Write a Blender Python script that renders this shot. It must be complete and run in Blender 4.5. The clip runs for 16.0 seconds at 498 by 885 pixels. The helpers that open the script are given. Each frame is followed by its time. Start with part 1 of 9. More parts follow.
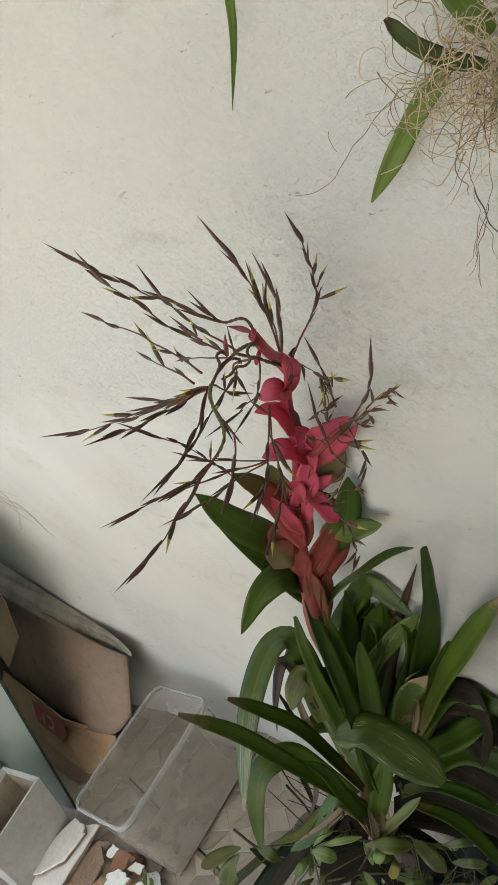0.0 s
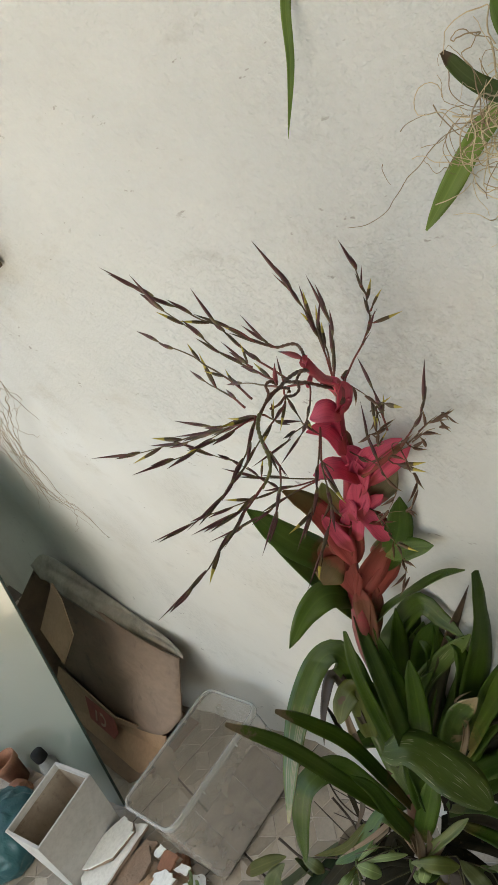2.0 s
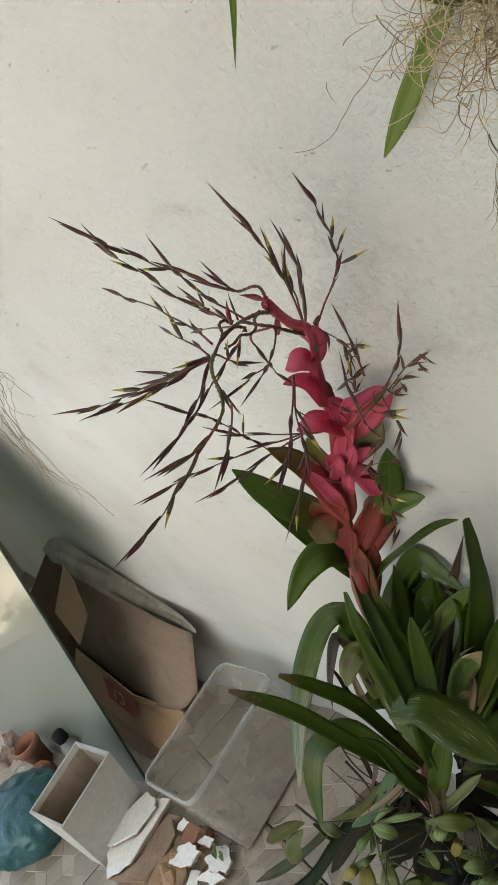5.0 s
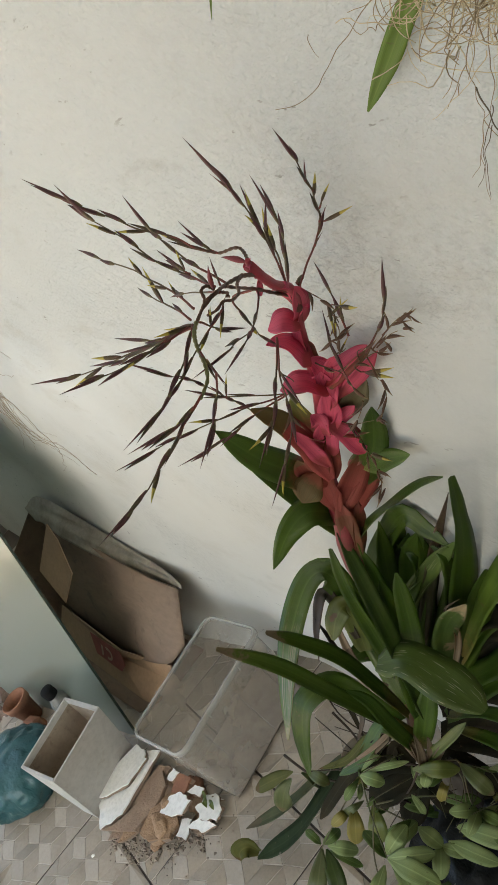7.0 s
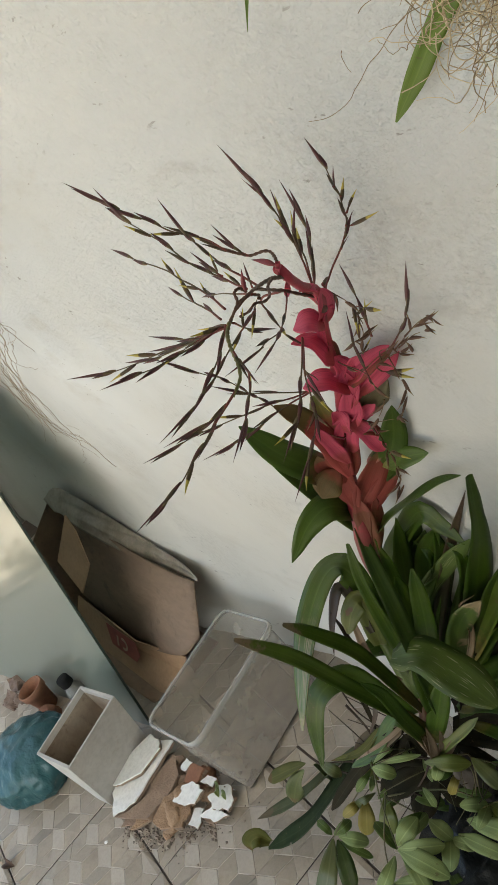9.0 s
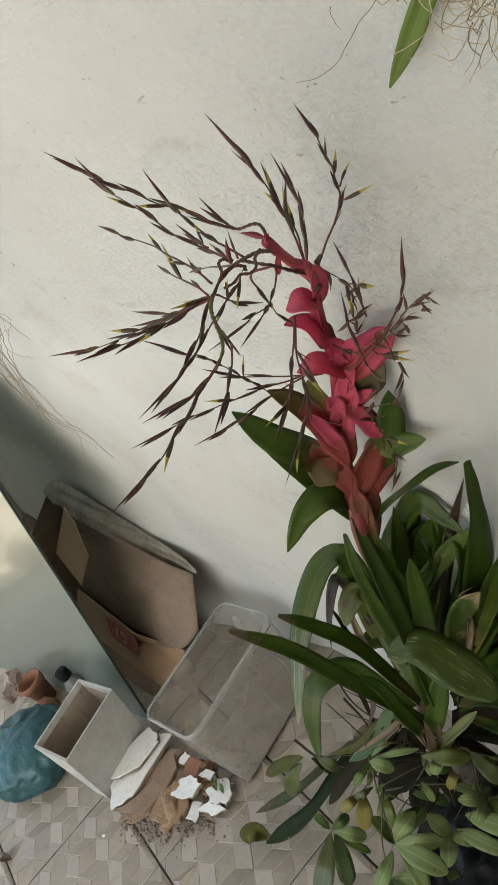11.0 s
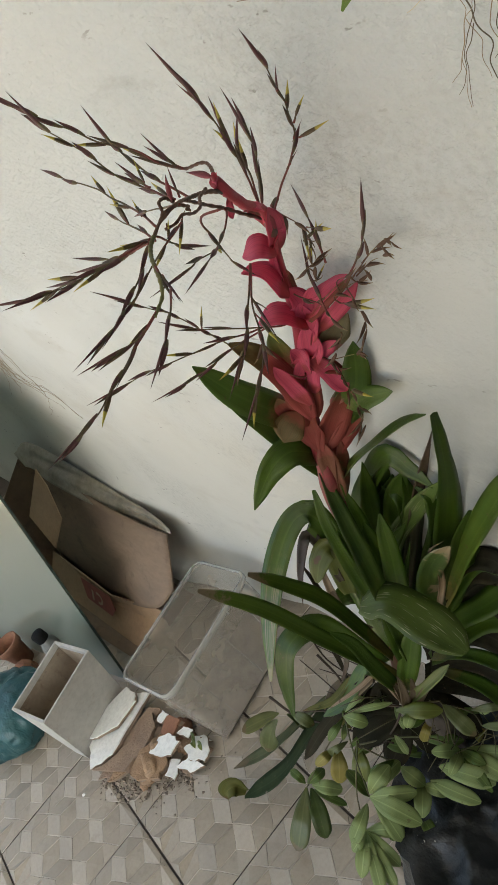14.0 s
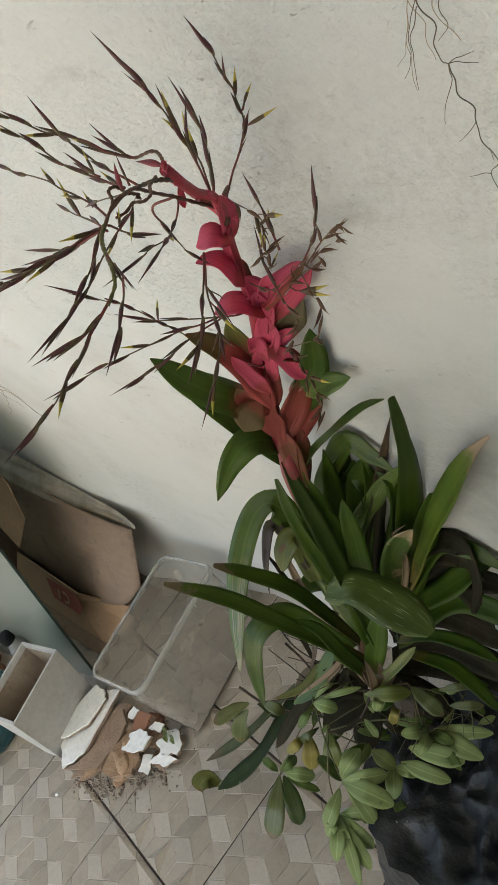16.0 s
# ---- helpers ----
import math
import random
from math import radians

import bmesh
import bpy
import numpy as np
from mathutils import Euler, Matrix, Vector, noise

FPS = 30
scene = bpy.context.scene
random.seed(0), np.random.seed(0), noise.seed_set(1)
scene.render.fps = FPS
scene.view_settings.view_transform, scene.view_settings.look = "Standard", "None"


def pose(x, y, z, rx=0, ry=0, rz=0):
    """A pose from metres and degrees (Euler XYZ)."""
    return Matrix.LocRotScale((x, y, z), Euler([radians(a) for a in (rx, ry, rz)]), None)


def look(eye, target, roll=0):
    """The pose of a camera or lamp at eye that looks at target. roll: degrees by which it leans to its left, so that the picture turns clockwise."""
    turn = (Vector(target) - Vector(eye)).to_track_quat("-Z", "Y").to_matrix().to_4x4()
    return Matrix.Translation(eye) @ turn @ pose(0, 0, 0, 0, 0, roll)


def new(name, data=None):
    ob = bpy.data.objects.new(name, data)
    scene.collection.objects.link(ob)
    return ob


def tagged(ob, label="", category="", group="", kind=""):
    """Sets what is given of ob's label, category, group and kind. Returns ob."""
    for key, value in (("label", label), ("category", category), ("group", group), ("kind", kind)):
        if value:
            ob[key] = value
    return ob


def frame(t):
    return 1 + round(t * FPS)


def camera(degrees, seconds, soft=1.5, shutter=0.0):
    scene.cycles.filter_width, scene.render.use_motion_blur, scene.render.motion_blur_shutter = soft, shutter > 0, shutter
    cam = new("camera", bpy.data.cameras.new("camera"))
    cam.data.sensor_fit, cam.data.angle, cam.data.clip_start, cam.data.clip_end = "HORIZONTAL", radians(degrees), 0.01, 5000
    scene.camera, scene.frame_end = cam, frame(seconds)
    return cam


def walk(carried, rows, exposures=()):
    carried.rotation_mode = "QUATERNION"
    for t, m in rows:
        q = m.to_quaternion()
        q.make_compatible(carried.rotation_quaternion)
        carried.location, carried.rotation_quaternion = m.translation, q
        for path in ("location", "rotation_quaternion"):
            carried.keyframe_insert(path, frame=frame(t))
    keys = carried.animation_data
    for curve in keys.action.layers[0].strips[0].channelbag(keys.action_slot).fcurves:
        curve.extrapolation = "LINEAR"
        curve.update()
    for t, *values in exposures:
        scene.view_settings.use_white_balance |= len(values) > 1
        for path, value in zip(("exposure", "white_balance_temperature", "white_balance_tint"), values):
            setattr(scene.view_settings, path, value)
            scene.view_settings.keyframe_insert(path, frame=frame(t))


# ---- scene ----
cam = camera(32.2, 16.0, soft=1.4)
PATH = [
    (0, (0.145, -0.393, 1.558), (-1.467, 0.399, 0.68), -36.6),
    (0.5, (0.136, -0.386, 1.556), (-1.48, 0.405, 0.682), -36.2),
    (1, (0.133, -0.375, 1.559), (-1.504, 0.395, 0.706), -36.3),
    (1.5, (0.139, -0.382, 1.562), (-1.533, 0.346, 0.74), -36.6),
    (2, (0.15, -0.379, 1.568), (-1.538, 0.329, 0.763), -36.7),
    (2.5, (0.143, -0.376, 1.57), (-1.562, 0.315, 0.786), -36.8),
    (3, (0.144, -0.373, 1.565), (-1.568, 0.311, 0.789), -36.4),
    (3.5, (0.147, -0.377, 1.567), (-1.569, 0.3, 0.793), -36.5),
    (4, (0.145, -0.376, 1.557), (-1.569, 0.301, 0.781), -36.4),
    (4.5, (0.149, -0.367, 1.536), (-1.562, 0.301, 0.744), -37.9),
    (5, (0.152, -0.367, 1.528), (-1.551, 0.286, 0.707), -40.4),
    (7.5, (0.141, -0.358, 1.535), (-1.525, 0.24, 0.605), -42.0),
    (8, (0.146, -0.362, 1.539), (-1.521, 0.234, 0.609), -41.8),
    (8.5, (0.153, -0.365, 1.544), (-1.52, 0.224, 0.619), -41.4),
    (9, (0.157, -0.37, 1.547), (-1.531, 0.199, 0.637), -41.6),
    (11.5, (0.143, -0.362, 1.523), (-1.548, 0.189, 0.608), -41.7),
    (12, (0.14, -0.358, 1.523), (-1.55, 0.181, 0.598), -41.9),
    (12.5, (0.137, -0.354, 1.518), (-1.547, 0.168, 0.574), -42.1),
    (13, (0.14, -0.352, 1.514), (-1.54, 0.157, 0.556), -42.4),
    (13.5, (0.134, -0.352, 1.509), (-1.539, 0.142, 0.531), -42.9),
    (14, (0.133, -0.351, 1.502), (-1.518, 0.164, 0.498), -43.1),
    (14.5, (0.134, -0.351, 1.499), (-1.492, 0.188, 0.466), -43.2),
    (15, (0.138, -0.348, 1.5), (-1.472, 0.202, 0.449), -43.4),
    (15.5, (0.141, -0.347, 1.501), (-1.462, 0.212, 0.443), -44.0),
    (16, (0.136, -0.353, 1.499), (-1.465, 0.2, 0.435), -44.1),
]
EXPOSURE, KELVIN, TINT = 1.72, 6500.0, 0.3
walk(cam, [(t, look(eye, target, roll)) for t, eye, target, roll in PATH],
     exposures=[(0.0, EXPOSURE + 0.04, KELVIN, TINT), (5.0, EXPOSURE + 0.04, KELVIN, TINT), (8.0, EXPOSURE, KELVIN, TINT), (16.0, EXPOSURE + 0.02, KELVIN, TINT)])

# ---- light: open sky over a sunlit yard, the corner itself lies in the shade of a roof
world = bpy.data.worlds.new("world")
scene.world = world
world.use_nodes = True
wn = world.node_tree.nodes
sky = wn.new("ShaderNodeTexSky")
sky.sky_type = 'NISHITA'
sky.sun_disc = False
sky.sun_elevation = radians(60)
sky.sun_rotation = radians(121)
sky.dust_density, sky.ozone_density = 6.0, 0.3
world.node_tree.links.new(sky.outputs[0], wn["Background"].inputs[0])
wn["Background"].inputs[1].default_value = 0.15
sun = new("sun", bpy.data.lights.new("sun", 'SUN'))
sun.data.energy, sun.data.angle, sun.data.color = 5.0, radians(0.6), (1.0, 0.97, 0.92)
sun.matrix_world = look((0.50, -0.3, 1.0), (0, 0, 0))


# ---- materials
def nodes_of(name, rough=0.7, spec=0.5, metal=0.0):
    m = bpy.data.materials.new(name)
    m.use_nodes = True
    nt = m.node_tree
    b = nt.nodes["Principled BSDF"]
    b.inputs["Roughness"].default_value = rough
    b.inputs["Specular IOR Level"].default_value = spec
    b.inputs["Metallic"].default_value = metal
    return m, nt, b


def tex_noise(nt, coord, scale, detail=4.0, rough=0.55, stretch=None):
    n = nt.nodes.new("ShaderNodeTexNoise")
    n.inputs["Scale"].default_value = scale
    n.inputs["Detail"].default_value = detail
    n.inputs["Roughness"].default_value = rough
    if stretch:
        mp = nt.nodes.new("ShaderNodeMapping")
        mp.inputs["Scale"].default_value = stretch
        nt.links.new(coord, mp.inputs["Vector"])
        coord = mp.outputs["Vector"]
    nt.links.new(coord, n.inputs["Vector"])
    return n.outputs["Fac"]


def ramp(nt, fac, lo, hi):
    r = nt.nodes.new("ShaderNodeMapRange")
    r.inputs["From Min"].default_value, r.inputs["From Max"].default_value = lo, hi
    nt.links.new(fac, r.inputs["Value"])
    return r.outputs["Result"]


def mix(nt, fac, a, b):
    """Mix of two colours or sockets."""
    n = nt.nodes.new("ShaderNodeMix")
    n.data_type = 'RGBA'
    for sock, v in ((n.inputs[0], fac), (n.inputs[6], a), (n.inputs[7], b)):
        if isinstance(v, bpy.types.NodeSocket):
            nt.links.new(v, sock)
        elif isinstance(v, (int, float)):
            sock.default_value = v
        else:
            sock.default_value = (*v, 1.0)
    return n.outputs[2]


def times(nt, a, b, how='MULTIPLY'):
    n = nt.nodes.new("ShaderNodeMath")
    n.operation = how
    for sock, v in ((n.inputs[0], a), (n.inputs[1], b)):
        if isinstance(v, bpy.types.NodeSocket):
            nt.links.new(v, sock)
        else:
            sock.default_value = v
    return n.outputs[0]


def bump(nt, b, height, strength, distance):
    n = nt.nodes.new("ShaderNodeBump")
    n.inputs["Strength"].default_value, n.inputs["Distance"].default_value = strength, distance
    nt.links.new(height, n.inputs["Height"])
    nt.links.new(n.outputs["Normal"], b.inputs["Normal"])
    return n


def coords(nt, what="Object"):
    return nt.nodes.new("ShaderNodeTexCoord").outputs[what]


def surface(name, a, b, scale, rough=0.75, dirt=None, grain=60.0, relief=0.3, depth=0.002, spec=0.4, stretch=None, random=False, metal=0.0):
    """Two tones in large blotches, a fine grain, and a relief."""
    m, nt, p = nodes_of(name, rough, spec, metal)
    co = coords(nt)
    big = ramp(nt, tex_noise(nt, co, scale, 5, 0.6, stretch), 0.35, 0.68)
    col = mix(nt, big, a, b)
    fine = tex_noise(nt, co, grain, 4, 0.65, stretch)
    col = mix(nt, times(nt, ramp(nt, fine, 0.42, 0.72), 0.35), col, tuple(c * 0.55 for c in a))
    if dirt:
        col = mix(nt, ramp(nt, tex_noise(nt, co, scale * 2.7, 8, 0.7), 0.55, 0.78), col, dirt)
    if random:
        r = nt.nodes.new("ShaderNodeNewGeometry").outputs["Random Per Island"]
        col = mix(nt, times(nt, r, 0.35), col, tuple(c * 0.6 for c in b))
    nt.links.new(col, p.inputs["Base Color"])
    bump(nt, p, fine, relief, depth)
    return m


# where the damp and shade painted on the wall begin
SHADE_PATCH = (-0.62, 0.0, 1.24)


def wall_paint():
    m, nt, p = nodes_of("old_white_wall_paint", 0.85, 0.25)
    co = coords(nt)
    cloud = ramp(nt, tex_noise(nt, co, 1.6, 6, 0.62), 0.36, 0.72)
    sep = nt.nodes.new("ShaderNodeSeparateXYZ")
    nt.links.new(co, sep.inputs[0])
    # warm bounce painted in: cream on smooth plaster, cooler white on coarse plaster above
    cream = mix(nt, cloud, (0.590, 0.577, 0.527), (0.515, 0.502, 0.455))
    white = mix(nt, cloud, (0.640, 0.665, 0.675), (0.560, 0.583, 0.588))
    seam = times(nt, sep.outputs["Z"], times(nt, times(nt, tex_noise(nt, co, 2.2, 4, 0.6), 0.5, 'SUBTRACT'), 0.8), 'ADD')
    col = mix(nt, ramp(nt, seam, 0.62, 1.30), cream, white)
    wob = times(nt, times(nt, tex_noise(nt, co, 4.5, 5, 0.65), 0.5, 'SUBTRACT'), 0.55)
    level = times(nt, sep.outputs["Z"], wob, 'ADD')
    coarse = ramp(nt, level, 1.10, 1.20)
    # grey mould: a belt along the edge of the coarse plaster, and patches elsewhere
    belt = times(nt, ramp(nt, level, 1.14, 1.20), ramp(nt, level, 1.36, 1.22))
    belt = times(nt, belt, ramp(nt, sep.outputs["X"], -0.62, -0.30))
    patch = ramp(nt, tex_noise(nt, co, 3.2, 4, 0.5), 0.52, 0.70)
    mould = ramp(nt, tex_noise(nt, co, 90, 6, 0.8), 0.47, 0.66)
    mask = times(nt, times(nt, belt, 0.22), times(nt, patch, 0.30), 'ADD')
    col = mix(nt, times(nt, mask, mould), col, (0.22, 0.215, 0.195))
    # damp mottling and the plant's shade painted grey low on the wall beside it
    gx = times(nt, ramp(nt, sep.outputs["X"], SHADE_PATCH[0], SHADE_PATCH[0] + 0.22), ramp(nt, level, SHADE_PATCH[2], SHADE_PATCH[2] - 0.34))
    damp_shade = times(nt, gx, ramp(nt, tex_noise(nt, co, 9, 6, 0.65), 0.25, 0.62))
    col = mix(nt, times(nt, damp_shade, 0.82), col, (0.27, 0.28, 0.262))
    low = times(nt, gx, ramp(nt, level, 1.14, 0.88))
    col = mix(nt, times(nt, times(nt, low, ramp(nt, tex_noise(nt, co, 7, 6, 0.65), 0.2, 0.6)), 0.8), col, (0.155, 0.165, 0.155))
    # sparse dark scuffs and specks
    sc = ramp(nt, tex_noise(nt, co, 110, 3, 0.6, (0.30, 1.0, 0.8)), 0.655, 0.69)
    sc = times(nt, sc, ramp(nt, tex_noise(nt, co, 7, 3, 0.5), 0.50, 0.60))
    col = mix(nt, times(nt, sc, 0.6), col, (0.20, 0.19, 0.17))
    # soft grey smudges
    smudge = ramp(nt, tex_noise(nt, co, 22, 6, 0.65, (0.35, 1.0, 1.0)), 0.60, 0.74)
    col = mix(nt, times(nt, smudge, 0.30), col, (0.30, 0.295, 0.28))
    # brownish damp in blotches
    damp = ramp(nt, tex_noise(nt, co, 6.0, 6, 0.65, (0.4, 1, 1)), 0.56, 0.72)
    col = mix(nt, times(nt, damp, 0.35), col, (0.40, 0.36, 0.29))
    nt.links.new(col, p.inputs["Base Color"])
    # stippled plaster: coarse above, trowelled smooth with dents below
    lumps = ramp(nt, tex_noise(nt, co, 170, 3, 0.55, (0.75, 1.0, 1.0)), 0.42, 0.66)
    fine = tex_noise(nt, co, 360, 3, 0.6, (0.75, 1.0, 1.0))
    rough = times(nt, times(nt, lumps, fine, 'ADD'), times(nt, coarse, 0.28, 'ADD'))
    h = times(nt, rough, times(nt, tex_noise(nt, co, 34, 4, 0.6, (0.4, 1.0, 1.0)), 0.35), 'ADD')
    bump(nt, p, h, 0.75, 0.0016)
    return m


def leaf_paint(name, a, b, tip=None, tip_from=0.86, base=None, base_to=0.3, flecks=None, spots=None, rough=0.30, dust=0.15, stripes=None, spot_level=0.68, thin=0.24, spec=0.55, streaks=0.30, rib=0.25):
    """Leaf colours run along the blade: base, blade, tip; flecks are pale dashes, spots brown marks."""
    m, nt, p = nodes_of(name, rough, spec)
    uv = coords(nt, "UV")
    co = coords(nt)
    sep = nt.nodes.new("ShaderNodeSeparateXYZ")
    nt.links.new(uv, sep.inputs[0])
    along = sep.outputs["Y"]
    vein = tex_noise(nt, uv, 30, 2, 0.5, (2.2, 0.03, 1))
    col = mix(nt, ramp(nt, tex_noise(nt, co, 14, 4, 0.6), 0.35, 0.68), a, b)
    col = mix(nt, times(nt, ramp(nt, vein, 0.45, 0.7), 0.35), col, tuple(min(1, c * 1.5) for c in b))
    # darker lengthwise streaks and a paler rib along the middle
    streak = ramp(nt, tex_noise(nt, uv, 9, 3, 0.6, (3.4, 0.10, 1)), 0.50, 0.66)
    col = mix(nt, times(nt, streak, streaks), col, tuple(0.45 * c for c in a))
    mid = times(nt, times(nt, sep.outputs["X"], 0.5, 'SUBTRACT'), 0.0, 'ADD')
    mid = ramp(nt, times(nt, mid, mid), 0.0016, 0.0)
    col = mix(nt, times(nt, mid, rib), col, tuple(min(1, 1.7 * c + 0.02) for c in b))
    wob = tex_noise(nt, co, 75, 4, 0.65)
    edge = times(nt, along, times(nt, times(nt, wob, 0.5, 'SUBTRACT'), 0.34), 'ADD')
    if base:
        col = mix(nt, ramp(nt, edge, base_to, base_to * 0.65), col, base)
    if flecks:
        f = ramp(nt, tex_noise(nt, uv, 11, 1, 0.4, (3.0, 0.55, 1)), 0.66, 0.70)
        col = mix(nt, times(nt, f, 0.85), col, flecks)
    if spots:
        s = ramp(nt, tex_noise(nt, co, 34, 3, 0.55), spot_level, spot_level + 0.04)
        col = mix(nt, s, col, spots)
    if stripes:
        lines = ramp(nt, tex_noise(nt, uv, 16, 1, 0.4, (1.0, 0.06, 1)), 0.52, 0.58)
        col = mix(nt, times(nt, lines, ramp(nt, edge, 0.66, 0.84)), col, stripes)
    if tip:
        col = mix(nt, ramp(nt, edge, tip_from, tip_from + 0.05), col, tip)
    g = ramp(nt, tex_noise(nt, co, 22, 6, 0.7), 0.5, 0.8)
    col = mix(nt, times(nt, g, dust), col, (0.21, 0.205, 0.085))
    # small brown specks and a pale scratch here and there
    sp = ramp(nt, tex_noise(nt, co, 110, 3, 0.6), 0.665, 0.71)
    col = mix(nt, times(nt, times(nt, sp, ramp(nt, tex_noise(nt, co, 16, 2, 0.5), 0.44, 0.58)), 0.6), col, (0.13, 0.09, 0.05))
    nt.links.new(col, p.inputs["Base Color"])
    bump(nt, p, times(nt, vein, tex_noise(nt, co, 45, 3, 0.5), 'ADD'), 0.3, 0.0009)
    # thin tissue lets some light through
    tl = nt.nodes.new("ShaderNodeBsdfTranslucent")
    nt.links.new(mix(nt, 0.5, col, tuple(min(1.0, 1.6 * c) for c in b)), tl.inputs["Color"])
    mx = nt.nodes.new("ShaderNodeMixShader")
    mx.inputs[0].default_value = thin
    nt.links.new(p.outputs[0], mx.inputs[1])
    nt.links.new(tl.outputs[0], mx.inputs[2])
    nt.links.new(mx.outputs[0], nt.nodes["Material Output"].inputs["Surface"])
    return m


M = {}
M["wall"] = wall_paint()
M["ceiling"] = surface("roof_slab_concrete", (0.42, 0.40, 0.37), (0.34, 0.33, 0.31), 2.0)
M["yard"] = surface("pale_yard_concrete", (0.50, 0.42, 0.33), (0.34, 0.28, 0.21), 1.5, dirt=(0.13, 0.10, 0.07), grain=14.0)
M["tile"] = surface("grey_relief_tile", (0.400, 0.348, 0.280), (0.318, 0.274, 0.218), 5.0, 0.5, dirt=(0.21, 0.17, 0.13), grain=140, relief=0.25, depth=0.0012, random=True)
# paler tone on the lozenge edges and the grooves between them
M["tile_groove"] = surface("pale_groove_edge", (0.56, 0.50, 0.43), (0.27, 0.232, 0.195), 9.0, 0.9)
M["joint"] = surface("dark_joint_dirt", (0.115, 0.096, 0.080), (0.08, 0.067, 0.056), 9.0, 0.95)
G1, G2 = (0.046, 0.096, 0.009), (0.088, 0.150, 0.017)
M["leaf_green"] = leaf_paint("leaf_green", G1, G2, base=(0.17, 0.165, 0.035), base_to=0.20, spots=(0.17, 0.12, 0.06), spot_level=0.71)
M["leaf_dark"] = leaf_paint("leaf_dark", (0.030, 0.064, 0.006), (0.060, 0.102, 0.010), dust=0.08, spec=0.36, spots=(0.12, 0.09, 0.05), spot_level=0.72)
M["leaf_burnt"] = leaf_paint("leaf_burnt_tip", (0.066, 0.116, 0.012), (0.108, 0.164, 0.022), tip=(0.26, 0.19, 0.12), tip_from=0.89, base=(0.22, 0.18, 0.05), base_to=0.24, spots=(0.13, 0.085, 0.045))
M["leaf_flecked"] = leaf_paint("leaf_flecked", (0.078, 0.124, 0.026), (0.110, 0.160, 0.036), flecks=(0.55, 0.54, 0.34), dust=0.03)
M["leaf_dryend"] = leaf_paint("leaf_dry_end", (0.068, 0.125, 0.020), (0.105, 0.170, 0.030), tip=(0.30, 0.27, 0.13), tip_from=0.94, stripes=(0.30, 0.25, 0.11), rough=0.24, spec=0.8)
M["leaf_spotted"] = leaf_paint("leaf_spotted", (0.034, 0.066, 0.010), (0.055, 0.092, 0.015), spots=(0.26, 0.18, 0.11), tip=(0.13, 0.09, 0.05), tip_from=0.95)
M["leaf_scorched"] = leaf_paint("leaf_scorched", (0.045, 0.085, 0.013), (0.068, 0.108, 0.020), spots=(0.26, 0.19, 0.12), spot_level=0.61, tip=(0.30, 0.23, 0.13), tip_from=0.86)
M["leaf_faded"] = leaf_paint("leaf_faded", (0.080, 0.095, 0.050), (0.11, 0.125, 0.065), tip=(0.14, 0.11, 0.07), tip_from=0.85, rough=0.7, dust=0.15, spec=0.1)
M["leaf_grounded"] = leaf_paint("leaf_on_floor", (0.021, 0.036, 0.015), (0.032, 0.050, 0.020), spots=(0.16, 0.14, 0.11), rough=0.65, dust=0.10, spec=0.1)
M["leaf_olive"] = leaf_paint("leaf_olive", (0.085, 0.095, 0.025), (0.13, 0.125, 0.035), tip=(0.13, 0.085, 0.04), tip_from=0.85, rough=0.45, spec=0.1)
M["leaf_yellow"] = leaf_paint("leaf_yellowing", (0.095, 0.135, 0.02), (0.155, 0.17, 0.035), spots=(0.16, 0.09, 0.04))
M["leaf_pale"] = leaf_paint("leaf_pale", (0.085, 0.112, 0.035), (0.125, 0.145, 0.05), tip=(0.16, 0.12, 0.06), tip_from=0.9)
M["leaf_husk"] = leaf_paint("leaf_husk", (0.36, 0.27, 0.18), (0.26, 0.18, 0.11), spots=(0.12, 0.08, 0.05), spot_level=0.6, rough=0.75)
M["leaf_husk2"] = leaf_paint("leaf_withered_brown", (0.17, 0.125, 0.080), (0.11, 0.085, 0.050), spots=(0.08, 0.06, 0.04), spot_level=0.62, base=(0.26, 0.20, 0.13), base_to=0.3, rough=0.6, spec=0.2)
# dark old leaves; the shade under the rosette is put into their colour
M["leaf_shade"] = leaf_paint("leaf_shade", (0.020, 0.022, 0.013), (0.036, 0.028, 0.017), spots=(0.08, 0.055, 0.035), rough=0.7, spec=0.1)
M["leaf_dry"] = leaf_paint("leaf_dry", (0.19, 0.135, 0.08), (0.12, 0.085, 0.05), rough=0.75)
M["leaf_curled"] = leaf_paint("leaf_curled_brown", (0.10, 0.055, 0.035), (0.06, 0.035, 0.022), rough=0.7)
M["leaf_brown"] = leaf_paint("leaf_brown", (0.045, 0.045, 0.022), (0.065, 0.045, 0.025), tip=(0.075, 0.045, 0.028), tip_from=0.5)
M["leaf_blush"] = leaf_paint("leaf_blush_base", (0.070, 0.140, 0.018), (0.105, 0.180, 0.030), base=(0.36, 0.12, 0.065), base_to=0.45)
M["bract_pink"] = leaf_paint("bract_pink", (0.68, 0.115, 0.215), (0.53, 0.080, 0.135), rough=0.48, spec=0.32, dust=0.10, thin=0.36, base=(0.42, 0.075, 0.085), base_to=0.35, streaks=0.7, rib=0.0)
M["bract_red"] = leaf_paint("bract_red", (0.34, 0.072, 0.062), (0.23, 0.058, 0.040), tip=(0.17, 0.105, 0.050), tip_from=0.80, spots=(0.17, 0.125, 0.050), spot_level=0.60, rough=0.48, spec=0.32, dust=0.12, thin=0.32, streaks=0.5, rib=0.0)
